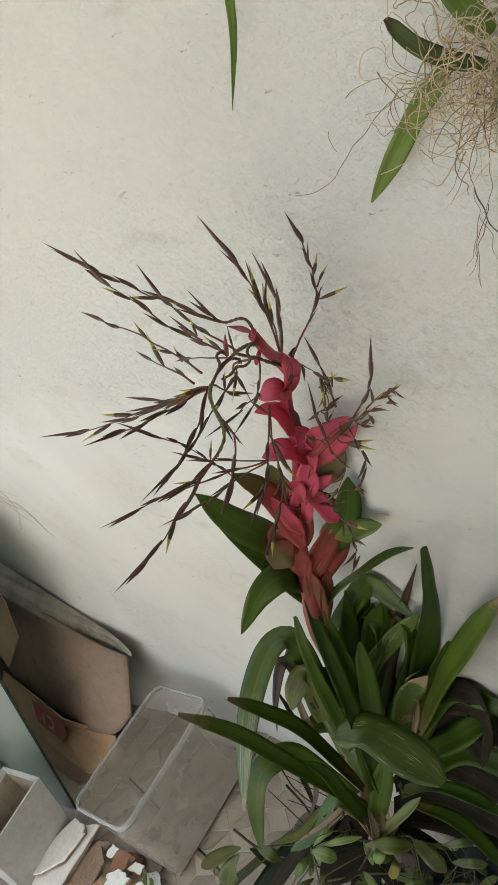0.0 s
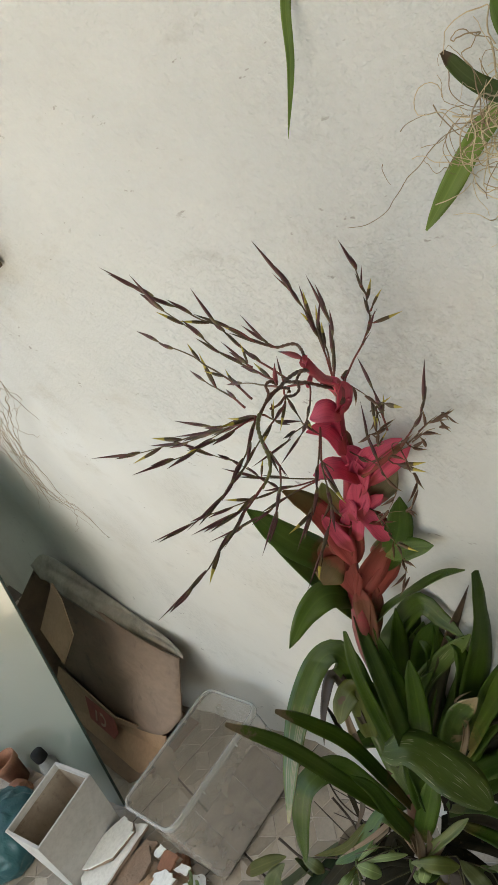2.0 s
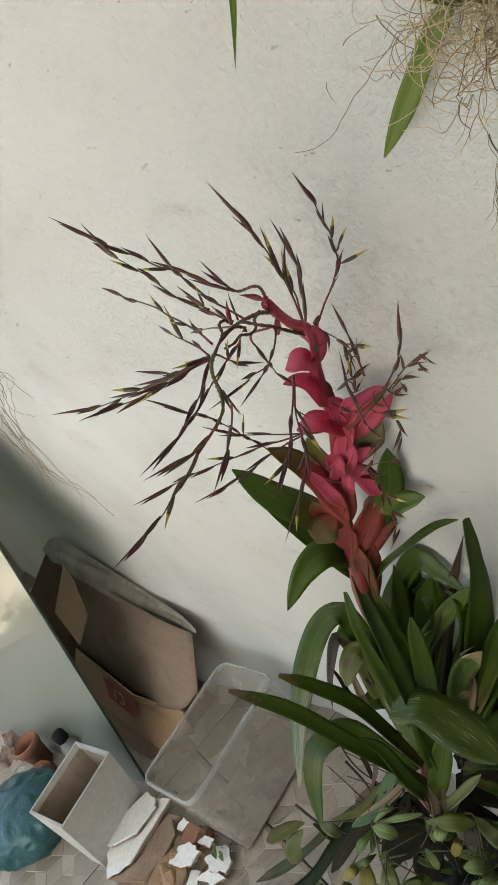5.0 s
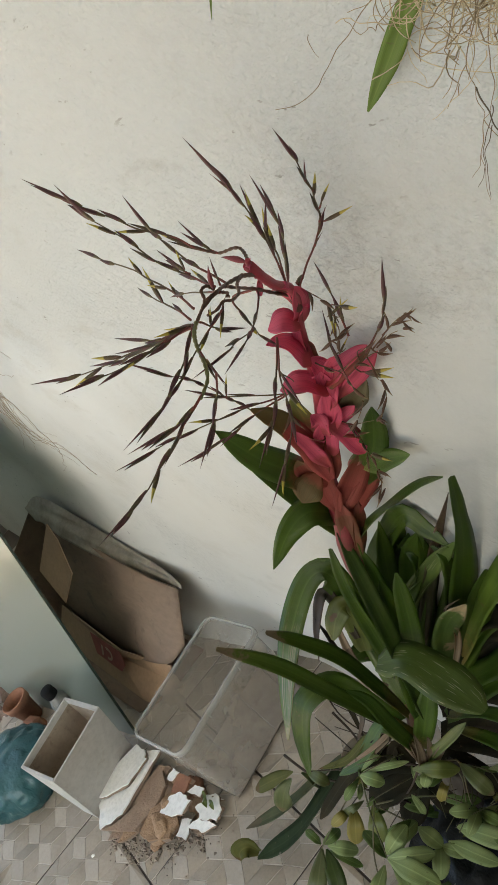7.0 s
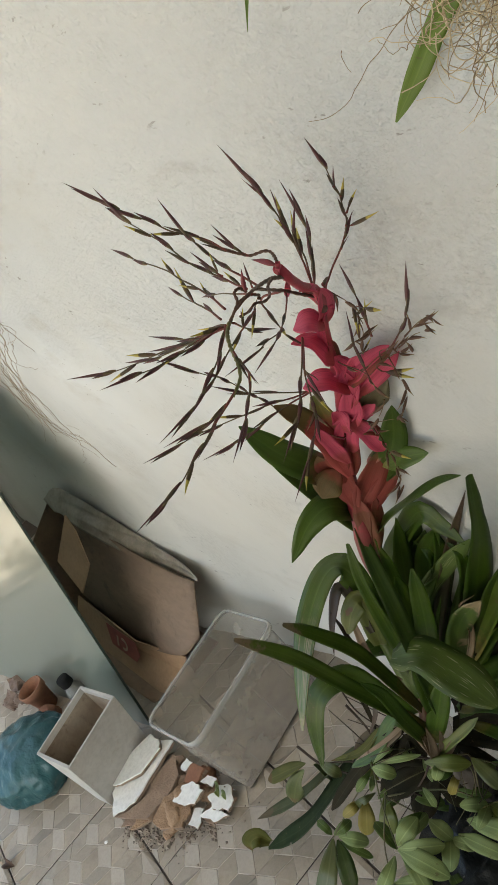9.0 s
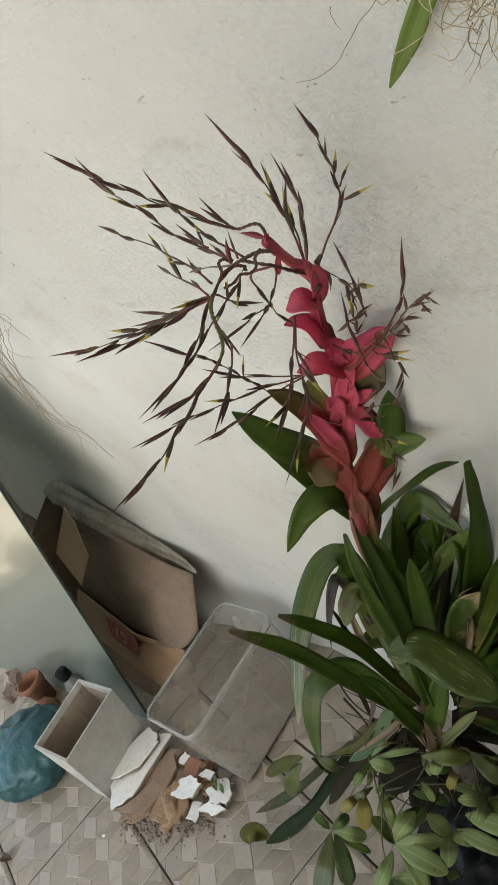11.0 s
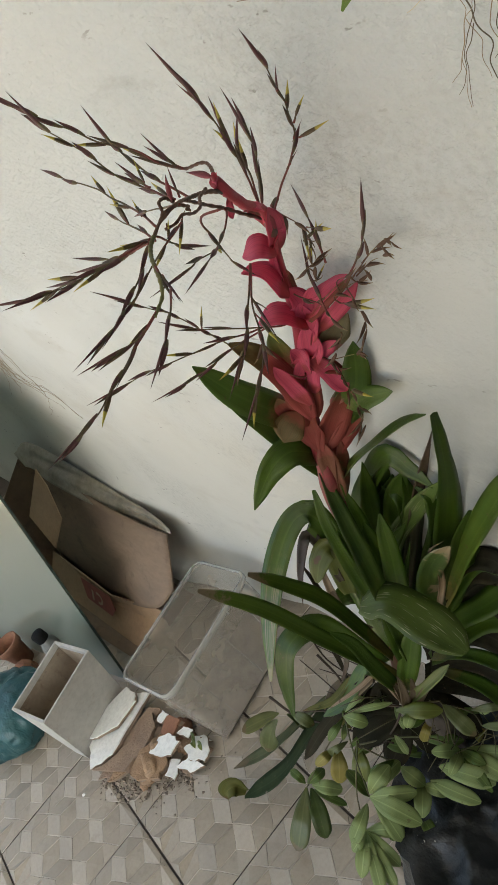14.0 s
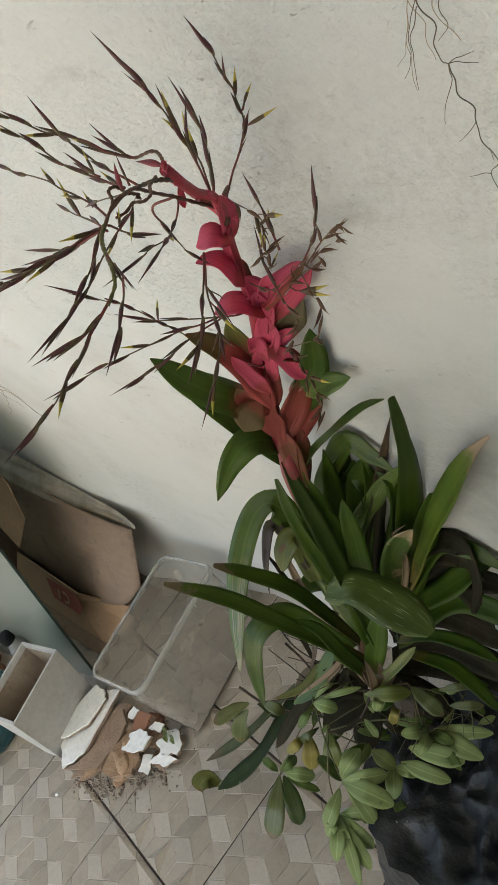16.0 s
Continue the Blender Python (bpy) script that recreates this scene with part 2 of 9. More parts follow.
M["stalk_bract"] = leaf_paint("stalk_bract", (0.20, 0.064, 0.040), (0.145, 0.068, 0.034), tip=(0.27, 0.075, 0.058), tip_from=0.75, spots=(0.13, 0.10, 0.04), spot_level=0.58, rough=0.48, spec=0.32, dust=0.15)
M["leaf_olive_red"] = leaf_paint("bract_olive_green", (0.13, 0.14, 0.030), (0.19, 0.13, 0.040), base=(0.40, 0.09, 0.07), base_to=0.62, tip=(0.12, 0.14, 0.03), tip_from=0.8, rough=0.42, dust=0.1)
M["bract_green_tip"] = leaf_paint("bract_green_tip", (0.50, 0.100, 0.105), (0.40, 0.095, 0.075), tip=(0.135, 0.125, 0.042), tip_from=0.70, rough=0.48, spec=0.32, dust=0.1, thin=0.3, streaks=0.5, rib=0.0)
M["bract_round"] = leaf_paint("bract_round_olive", (0.095, 0.072, 0.024), (0.125, 0.060, 0.030), base=(0.24, 0.075, 0.045), base_to=0.40, rough=0.55, spec=0.2, thin=0.1, dust=0.05, streaks=0.5, rib=0.0)
M["bract_grey"] = leaf_paint("bract_grey_green", (0.115, 0.105, 0.050), (0.15, 0.12, 0.065), base=(0.42, 0.12, 0.11), base_to=0.4, rough=0.42, dust=0.2, streaks=0.5, rib=0.0)
M["bract_olive"] = leaf_paint("bract_olive", (0.12, 0.085, 0.032), (0.16, 0.06, 0.035), rough=0.42, dust=0.15, streaks=0.5, rib=0.0)
M["stalk"] = leaf_paint("flower_stalk_red", (0.42, 0.045, 0.075), (0.34, 0.035, 0.055), base=(0.13, 0.065, 0.045), base_to=0.56, rough=0.45, dust=0.15, rib=0.0)
M["rachis"] = leaf_paint("flower_rachis_pinkish", (0.165, 0.060, 0.052), (0.125, 0.078, 0.045), rough=0.5, dust=0.15, rib=0.0)
M["branch"] = leaf_paint("flower_branch_brown", (0.105, 0.060, 0.040), (0.125, 0.100, 0.042), base=(0.22, 0.05, 0.045), base_to=0.35, rough=0.5, dust=0.1, rib=0.0)
M["bud"] = leaf_paint("maroon_bud", (0.086, 0.028, 0.033), (0.150, 0.055, 0.052), tip=(0.045, 0.026, 0.024), tip_from=0.8, base=(0.16, 0.12, 0.055), base_to=0.26, rough=0.45, dust=0.08, rib=0.0)
M["bud_olive"] = leaf_paint("olive_bud", (0.080, 0.062, 0.030), (0.115, 0.070, 0.045), tip=(0.050, 0.030, 0.024), tip_from=0.7, base=(0.15, 0.06, 0.055), base_to=0.3, rough=0.45, dust=0.08, rib=0.0)
M["bud_red"] = leaf_paint("red_bud", (0.30, 0.045, 0.060), (0.20, 0.035, 0.045), tip=(0.07, 0.03, 0.03), tip_from=0.8, rough=0.45, dust=0.08, rib=0.0)
M["stem_green"] = leaf_paint("green_flower_stem", (0.145, 0.150, 0.045), (0.175, 0.160, 0.060), rough=0.5, dust=0.1, rib=0.0)
M["bud_yellow"] = leaf_paint("yellow_tipped_bud", (0.065, 0.035, 0.018), (0.13, 0.10, 0.025), tip=(0.52, 0.43, 0.07), tip_from=0.53, base=(0.09, 0.045, 0.03), base_to=0.30, rough=0.45, dust=0.05, rib=0.0)
M["bud_dry"] = leaf_paint("withered_bud", (0.10, 0.045, 0.030), (0.17, 0.10, 0.055), tip=(0.26, 0.19, 0.10), tip_from=0.7, rough=0.7, dust=0.2, rib=0.0)
M["scheff"] = leaf_paint("umbrella_leaf", (0.205, 0.275, 0.095), (0.280, 0.350, 0.145), rough=0.36, dust=0.2, spec=0.25, thin=0.25, rib=0.55)
M["scheff_yellow"] = leaf_paint("umbrella_leaf_yellow", (0.30, 0.24, 0.045), (0.20, 0.18, 0.04), spots=(0.09, 0.06, 0.03), rough=0.5, rib=0.55)
M["scheff_dark"] = leaf_paint("umbrella_leaf_dark", (0.080, 0.130, 0.030), (0.12, 0.175, 0.045), rough=0.36, spec=0.25, rib=0.55)
M["sprig"] = surface("green_brown_stem", (0.10, 0.11, 0.045), (0.12, 0.085, 0.045), 20, 0.6)
M["twig"] = surface("dark_twig_bark", (0.065, 0.045, 0.032), (0.04, 0.03, 0.022), 30, 0.9)
M["root"] = surface("pale_dry_root", (0.68, 0.60, 0.42), (0.50, 0.40, 0.26), 30, 0.8, grain=200)
M["root_dark"] = surface("dark_dry_root", (0.34, 0.265, 0.18), (0.22, 0.165, 0.11), 30, 0.85, grain=200)
M["root_mid"] = surface("brown_dry_root", (0.42, 0.33, 0.21), (0.28, 0.21, 0.135), 30, 0.85, grain=200)
M["root_deep"] = surface("grey_wall_root", (0.16, 0.13, 0.095), (0.10, 0.08, 0.06), 30, 0.85, grain=200)
M["root_core"] = surface("matted_root_core", (0.21, 0.135, 0.09), (0.10, 0.065, 0.045), 60, 0.95, grain=220, relief=0.8, depth=0.006)
M["orchid"] = leaf_paint("orchid_leaf", (0.105, 0.185, 0.018), (0.145, 0.225, 0.028), rough=0.4, dust=0.08)
M["orchid_cut"] = leaf_paint("orchid_leaf_cut", (0.065, 0.105, 0.025), (0.10, 0.14, 0.035), tip=(0.10, 0.055, 0.035), tip_from=0.88, rough=0.45)
M["wood"] = surface("weathered_board", (0.12, 0.085, 0.06), (0.065, 0.05, 0.038), 12, 0.85, grain=90, relief=0.6, depth=0.003, stretch=(0.25, 2, 2))
# dark tone for the added east wall's foot, to cut bounce light
M["wall_foot"] = surface("dark_wall_foot", (0.10, 0.10, 0.095), (0.07, 0.07, 0.066), 3.0, 0.9)
M["pier"] = surface("bare_grey_render", (0.32, 0.31, 0.285), (0.25, 0.24, 0.22), 3.0, 0.9)
M["pot_box"] = surface("off_white_ceramic", (0.53, 0.515, 0.48), (0.43, 0.415, 0.38), 8, 0.55, dirt=(0.36, 0.31, 0.25), grain=60, relief=0.1)
M["pot_inside"] = surface("soil_stained_ceramic", (0.34, 0.28, 0.21), (0.22, 0.165, 0.115), 12, 0.8, dirt=(0.10, 0.065, 0.04))
M["plaster"] = surface("white_plaster_face", (0.86, 0.86, 0.83), (0.80, 0.80, 0.77), 10, 0.7, grain=80, relief=0.1)
M["plaster_back"] = surface("rough_mortar_back", (0.32, 0.23, 0.165), (0.235, 0.17, 0.125), 25, 0.95, grain=120, relief=0.8, depth=0.004)
M["rubble"] = surface("tan_render_lump", (0.40, 0.27, 0.17), (0.28, 0.18, 0.11), 18, 0.95, grain=120, relief=0.8, depth=0.005)
M["clay"] = surface("terracotta", (0.30, 0.145, 0.085), (0.23, 0.11, 0.07), 14, 0.85, dirt=(0.16, 0.10, 0.07), grain=110)
M["grit"] = surface("mixed_grit", (0.34, 0.29, 0.24), (0.20, 0.16, 0.13), 60, 0.95, random=True)
# dusty card; shade inside the carton is put into its tone and dark blotches
M["card"] = surface("dusty_shaded_cardboard", (0.260, 0.185, 0.128), (0.175, 0.122, 0.086), 4, 0.85, dirt=(0.075, 0.055, 0.042), grain=60, relief=0.35, stretch=(0.5, 1.5, 1.5))
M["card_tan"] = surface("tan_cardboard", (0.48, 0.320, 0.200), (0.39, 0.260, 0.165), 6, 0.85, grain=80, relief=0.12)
M["card_print"] = surface("red_carton_print", (0.36, 0.115, 0.090), (0.28, 0.10, 0.08), 20, 0.8)
M["card_print_pale"] = surface("pale_carton_print", (0.52, 0.36, 0.26), (0.46, 0.31, 0.22), 20, 0.8)
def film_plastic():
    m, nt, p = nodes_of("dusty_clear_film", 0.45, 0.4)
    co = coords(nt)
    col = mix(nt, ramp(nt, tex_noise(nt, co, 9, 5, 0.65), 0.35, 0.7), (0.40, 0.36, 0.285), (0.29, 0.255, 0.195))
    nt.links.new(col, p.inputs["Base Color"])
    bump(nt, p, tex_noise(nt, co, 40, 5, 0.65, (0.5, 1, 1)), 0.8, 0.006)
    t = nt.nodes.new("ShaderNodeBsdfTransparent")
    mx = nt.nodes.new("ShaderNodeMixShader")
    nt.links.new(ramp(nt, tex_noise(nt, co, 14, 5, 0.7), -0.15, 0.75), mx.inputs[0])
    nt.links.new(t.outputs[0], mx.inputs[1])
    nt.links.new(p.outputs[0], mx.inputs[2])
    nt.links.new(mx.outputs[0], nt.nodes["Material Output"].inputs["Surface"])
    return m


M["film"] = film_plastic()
M["bottle"] = surface("dusty_grey_bottle", (0.24, 0.245, 0.23), (0.15, 0.15, 0.14), 22, 0.4, dirt=(0.32, 0.30, 0.27))
M["cap"] = surface("black_bottle_cap", (0.012, 0.012, 0.012), (0.022, 0.022, 0.021), 30, 0.9, spec=0.1)
M["paper"] = surface("crumpled_brown_paper", (0.22, 0.16, 0.125), (0.13, 0.085, 0.065), 14, 0.8)


def teal_plastic():
    m, nt, p = nodes_of("teal_plastic_film", 0.32, 0.45)
    co = coords(nt)
    col = mix(nt, ramp(nt, tex_noise(nt, co, 9, 5, 0.6), 0.35, 0.7), (0.017, 0.066, 0.076), (0.034, 0.105, 0.115))
    nt.links.new(col, p.inputs["Base Color"])
    folds = times(nt, times(nt, tex_noise(nt, co, 24, 3, 0.5, (1, 1, 0.35)), 0.5, 'SUBTRACT'), 0.0, 'ADD')
    crease = times(nt, folds, 0.0, 'MAXIMUM')
    bump(nt, p, times(nt, crease, times(nt, tex_noise(nt, co, 40, 3, 0.5, (1, 1, 0.3)), 0.3), 'ADD'), 0.85, 0.010)
    return m


def black_plastic():
    m, nt, p = nodes_of("black_plastic_film", 0.24, 0.5)
    co = coords(nt)
    dust = ramp(nt, tex_noise(nt, co, 7, 7, 0.7), 0.52, 0.82)
    col = mix(nt, times(nt, dust, 0.35), (0.012, 0.015, 0.018), (0.085, 0.095, 0.10))
    specks = ramp(nt, tex_noise(nt, co, 150, 2, 0.5), 0.70, 0.74)
    zone = ramp(nt, tex_noise(nt, co, 9, 2, 0.5), 0.52, 0.66)
    col = mix(nt, times(nt, specks, zone), col, (0.45, 0.45, 0.42))
    nt.links.new(col, p.inputs["Base Color"])
    nt.links.new(ramp(nt, dust, -0.9, 1.4), p.inputs["Roughness"])
    bump(nt, p, tex_noise(nt, co, 20, 5, 0.6), 0.75, 0.012)
    return m


def clear_plastic():
    m, nt, p = nodes_of("milky_clear_plastic", 0.22, 0.5)
    co = coords(nt)
    p.inputs["Base Color"].default_value = (0.56, 0.505, 0.43, 1)
    scuff = ramp(nt, tex_noise(nt, co, 7, 4, 0.6), 0.35, 0.75)
    t = nt.nodes.new("ShaderNodeBsdfTransparent")
    t.inputs[0].default_value = (0.84, 0.85, 0.85, 1)
    mx = nt.nodes.new("ShaderNodeMixShader")
    nt.links.new(ramp(nt, scuff, -1.2, 3.3), mx.inputs[0])
    nt.links.new(t.outputs[0], mx.inputs[1])
    nt.links.new(p.outputs[0], mx.inputs[2])
    nt.links.new(mx.outputs[0], nt.nodes["Material Output"].inputs["Surface"])
    return m


def rim_plastic():
    m, nt, p = nodes_of("milky_rim_plastic", 0.25, 0.5)
    p.inputs["Base Color"].default_value = (0.55, 0.54, 0.51, 1)
    t = nt.nodes.new("ShaderNodeBsdfTransparent")
    mx = nt.nodes.new("ShaderNodeMixShader")
    mx.inputs[0].default_value = 0.42
    nt.links.new(t.outputs[0], mx.inputs[1])
    nt.links.new(p.outputs[0], mx.inputs[2])
    nt.links.new(mx.outputs[0], nt.nodes["Material Output"].inputs["Surface"])
    return m


def ribbed_glass():
    m, nt, p = nodes_of("ribbed_green_glass", 0.10, 0.35)
    co = coords(nt)
    film = ramp(nt, tex_noise(nt, co, 3.0, 6, 0.65), 0.35, 0.75)
    nt.links.new(mix(nt, film, (0.200, 0.226, 0.185), (0.260, 0.282, 0.236)), p.inputs["Base Color"])
    nt.links.new(ramp(nt, film, -1.2, 3.0), p.inputs["Roughness"])
    p.inputs["Coat Weight"].default_value, p.inputs["Coat IOR"].default_value, p.inputs["Coat Roughness"].default_value = 1.0, 1.75, 0.022
    w = nt.nodes.new("ShaderNodeTexWave")
    w.wave_type, w.bands_direction = 'BANDS', 'Z'
    w.inputs["Scale"].default_value = 75.0
    w.inputs["Distortion"].default_value = 0.0
    nt.links.new(co, w.inputs["Vector"])
    slow = times(nt, tex_noise(nt, co, 9.0, 4, 0.6), 5.0)
    b = bump(nt, p, times(nt, times(nt, w.outputs["Fac"], 0.12), slow, 'ADD'), 0.16, 0.0006)
    nt.links.new(b.outputs["Normal"], p.inputs["Coat Normal"])
    t = nt.nodes.new("ShaderNodeBsdfTransparent")
    t.inputs[0].default_value = (0.80, 0.90, 0.84, 1)
    # the ribs scatter part of the daylight through the pane
    tl = nt.nodes.new("ShaderNodeBsdfTranslucent")
    tl.inputs["Color"].default_value = (0.80, 0.90, 0.84, 1)
    through_light = nt.nodes.new("ShaderNodeMixShader")
    through_light.inputs[0].default_value = 0.65
    nt.links.new(t.outputs[0], through_light.inputs[1])
    nt.links.new(tl.outputs[0], through_light.inputs[2])
    mx = nt.nodes.new("ShaderNodeMixShader")
    mx.inputs[0].default_value = 0.73
    nt.links.new(through_light.outputs[0], mx.inputs[1])
    nt.links.new(p.outputs[0], mx.inputs[2])
    nt.links.new(mx.outputs[0], nt.nodes["Material Output"].inputs["Surface"])
    return m


M["dusty"] = surface("dusty_box_bottom", (0.30, 0.255, 0.21), (0.215, 0.182, 0.15), 14, 0.6, dirt=(0.12, 0.10, 0.085), grain=60, relief=0.1)
M["teal"], M["black"], M["clear"], M["rim"], M["glass"] = teal_plastic(), black_plastic(), clear_plastic(), rim_plastic(), ribbed_glass()
M["glass_edge"] = surface("green_glass_edge", (0.045, 0.062, 0.050), (0.03, 0.045, 0.036), 8, 0.2)


# ---- mesh helpers
def link(name, verts, faces, material, parent=None, label="", uvs=None, smooth=True, mats=None, extra=()):
    me = bpy.data.meshes.new(name)
    me.from_pydata([tuple(v) for v in verts], [], faces)
    for m in (material, *extra):
        me.materials.append(m)
    if mats:
        me.polygons.foreach_set("material_index", mats)
    if smooth:
        me.polygons.foreach_set("use_smooth", [True] * len(faces))
    if uvs:
        layer = me.uv_layers.new(name="UVMap")
        for lp in me.loops:
            layer.data[lp.index].uv = uvs[lp.vertex_index]
    me.update()
    ob = new(name, me)
    if parent is not None:
        ob.parent = parent
    if label:
        ob["label"] = label
    return ob


def part(name, bm, material, parent=None, label="", smooth=False):
    me = bpy.data.meshes.new(name)
    bmesh.ops.recalc_face_normals(bm, faces=bm.faces)
    bm.to_mesh(me)
    bm.free()
    me.materials.append(material)
    if smooth:
        me.polygons.foreach_set("use_smooth", [True] * len(me.polygons))
    ob = new(name, me)
    if parent is not None:
        ob.parent = parent
    if label:
        ob["label"] = label
    return ob


def thing(name, label, category, group="", at=None):
    ob = new(name)
    ob.empty_display_size = 0.05
    if at is not None:
        ob.matrix_world = at
    return tagged(ob, label, category, group)


def block(lo, hi, bevel=0.0):
    bm = bmesh.new()
    bmesh.ops.create_cube(bm, size=1)
    for v in bm.verts:
        v.co = [lo[i] + (v.co[i] + 0.5) * (hi[i] - lo[i]) for i in range(3)]
    if bevel:
        bmesh.ops.bevel(bm, geom=bm.edges[:], offset=bevel, segments=2, affect='EDGES', profile=0.6)
    return bm


def smooth_path(points, n):
    """n + 1 places along a smooth curve through the points, evenly spaced."""
    p = [Vector(q) for q in points]
    p = [p[0] * 2 - p[1]] + p + [p[-1] * 2 - p[-2]]
    dense = []
    for i in range(1, len(p) - 2):
        for k in range(12):
            t = k / 12
            a, b, c, d = p[i - 1], p[i], p[i + 1], p[i + 2]
            dense.append(0.5 * ((2 * b) + (c - a) * t + (2 * a - 5 * b + 4 * c - d) * t * t + (3 * b - a - 3 * c + d) * t ** 3))
    dense.append(p[-2])
    run = [0.0]
    for a, b in zip(dense, dense[1:]):
        run.append(run[-1] + (b - a).length)
    out, j = [], 0
    for k in range(n + 1):
        s = run[-1] * k / n
        while j < len(run) - 2 and run[j + 1] < s:
            j += 1
        f = (s - run[j]) / max(1e-9, run[j + 1] - run[j])
        out.append(dense[j].lerp(dense[j + 1], min(1, max(0, f))))
    return out


def tube_mesh(path, radii, sides=6):
    """Verts, faces and uvs of a closed tube along the path."""
    verts, faces, uvs = [], [], []
    t0 = (path[1] - path[0]).normalized()
    ref = t0.orthogonal().normalized()
    for i, c in enumerate(path):
        t = (path[min(i + 1, len(path) - 1)] - path[max(i - 1, 0)]).normalized()
        ref = (ref - t * ref.dot(t)).normalized()
        other = t.cross(ref)
        for k in range(sides):
            a = 2 * math.pi * k / sides
            verts.append(c + (ref * math.cos(a) + other * math.sin(a)) * radii[i])
            uvs.append((k / sides, i / (len(path) - 1)))
    for i in range(len(path) - 1):
        for k in range(sides):
            a, b = i * sides + k, i * sides + (k + 1) % sides
            faces.append((a, b, b + sides, a + sides))
    faces.append(tuple(range(sides))[::-1])
    faces.append(tuple(range(len(verts) - sides, len(verts))))
    return verts, faces, uvs


STRAP = (0.55, 0.85, 0.97, 1.0, 1.0, 1.0, 0.99, 0.96, 0.88, 0.66, 0.12)
ARCH = (0.60, 0.85, 0.98, 1.0, 1.0, 1.0, 0.97, 0.90, 0.74, 0.50, 0.10)
LANCE = (0.5, 0.75, 0.92, 1.0, 0.98, 0.92, 0.82, 0.68, 0.50, 0.28, 0.03)
TONGUE = (0.45, 0.66, 0.82, 0.93, 0.99, 1.0, 0.97, 0.88, 0.72, 0.46, 0.04)
BRACT = (0.30, 0.58, 0.80, 0.93, 1.0, 1.0, 0.98, 0.92, 0.80, 0.58, 0.10)
BLUNT = (0.55, 0.80, 0.92, 0.98, 1.0, 1.0, 0.99, 0.96, 0.90, 0.74, 0.25)
PADDLE = (0.10, 0.34, 0.56, 0.74, 0.87, 0.96, 1.0, 0.98, 0.90, 0.70, 0.16)
KNOB = (0.50, 0.72, 0.90, 1.0, 1.0, 0.94, 0.82, 0.64, 0.44, 0.36, 0.20)
FLECK = (0.35, 0.72, 0.90, 0.97, 1.0, 0.99, 0.98, 0.97, 0.90, 0.72, 0.25)
OVAL = (0.10, 0.42, 0.68, 0.86, 0.97, 1.0, 0.97, 0.87, 0.68, 0.42, 0.05)


def profile(shape, s):
    x = s * (len(shape) - 1)
    i = min(int(x), len(shape) - 2)
    return shape[i] + (shape[i + 1] - shape[i]) * (x - i)


def blade_mesh(points, width, shape, face, fold, n=16, thick=0.0013, wave=0.05, seed=0):
    """A leaf: a channelled strip with thickness along a curve; its upper side turns to face."""
    rng = random.Random(seed)
    path = smooth_path(points, n)
    ph = rng.uniform(0, 6.28)
    face = Vector(face)
    across = (-1.0, -0.55, 0.0, 0.55, 1.0)
    verts, faces, uvs = [], [], []
    for i, q in enumerate(path):
        f = i / n
        t = (path[min(i + 1, n)] - path[max(i - 1, 0)]).normalized()
        sd = t.cross(face).normalized()
        nm = sd.cross(t)
        hw = 0.5 * width * profile(shape, f) * (1 + wave * math.sin(9 * f + ph))
        for layer in (0, 1):
            for a in across:
                lift = fold * hw * (abs(a) ** 1.4) + wave * hw * math.sin(13 * f + ph + 2 * a) * abs(a)
                lift -= layer * thick * (1.0 - 0.6 * abs(a)) * min(1.0, 0.3 + hw / 0.01)
                verts.append(q + sd * (hw * a) + nm * lift)
                uvs.append((0.5 + 0.5 * a, f))
    w = len(across)
    for i in range(n):
        a, b = i * 2 * w, (i + 1) * 2 * w
        for k in range(w - 1):
            faces.append((a + k, a + k + 1, b + k + 1, b + k))
            faces.append((a + w + k + 1, a + w + k, b + w + k, b + w + k + 1))
        faces.append((a + w, a, b, b + w))
        faces.append((a + w - 1, a + 2 * w - 1, b + 2 * w - 1, b + w - 1))
    return verts, faces, uvs


BLADES = [0]


def blade(name, owner, points, width, shape, material, face, fold, label="", n=16):
    n = max(n, 9 * len(points)) if name == "leaf" else max(n, 5 * len(points))
    BLADES[0] += 1
    v, f, uv = blade_mesh(points, width, shape, face, fold, n=n, wave=0.07 if name == "bract" else 0.05, seed=BLADES[0])
    if owner is None:
        o = Vector(points[0])
        ob = link(name, [p - o for p in v], f, material, None, label, uv)
        ob.location = o
        return ob
    return link(name, v, f, material, owner, label, uv)


def lump_mesh(radii, seed, rough=0.25, freq=2.0, sub=3, flat=False):
    bm = bmesh.new()
    bmesh.ops.create_icosphere(bm, subdivisions=sub, radius=1)
    off = Vector((seed * 3.7, seed * 1.3, seed * 2.1))
    for v in bm.verts:
        d = v.co.normalized()
        k = 1 + rough * noise.noise(d * freq + off) + 0.4 * rough * noise.noise(d * freq * 2.7 + off)
        v.co = Vector((d.x * radii[0] * k, d.y * radii[1] * k, d.z * radii[2] * k))
        if flat and v.co.z < -0.55 * radii[2]:
            v.co.z = -0.55 * radii[2]
    return bm


# ---- the large structure
def solid(name, lo, hi, material, bevel=0.0):
    return tagged(part(name, block(lo, hi, bevel), material), kind="structure")


ground = link("ground", [(-300, -300, -0.05), (300, -300, -0.05), (300, 300, -0.05), (-300, 300, -0.05)], [(0, 1, 2, 3)], M["yard"], smooth=False)
tagged(ground, kind="structure")


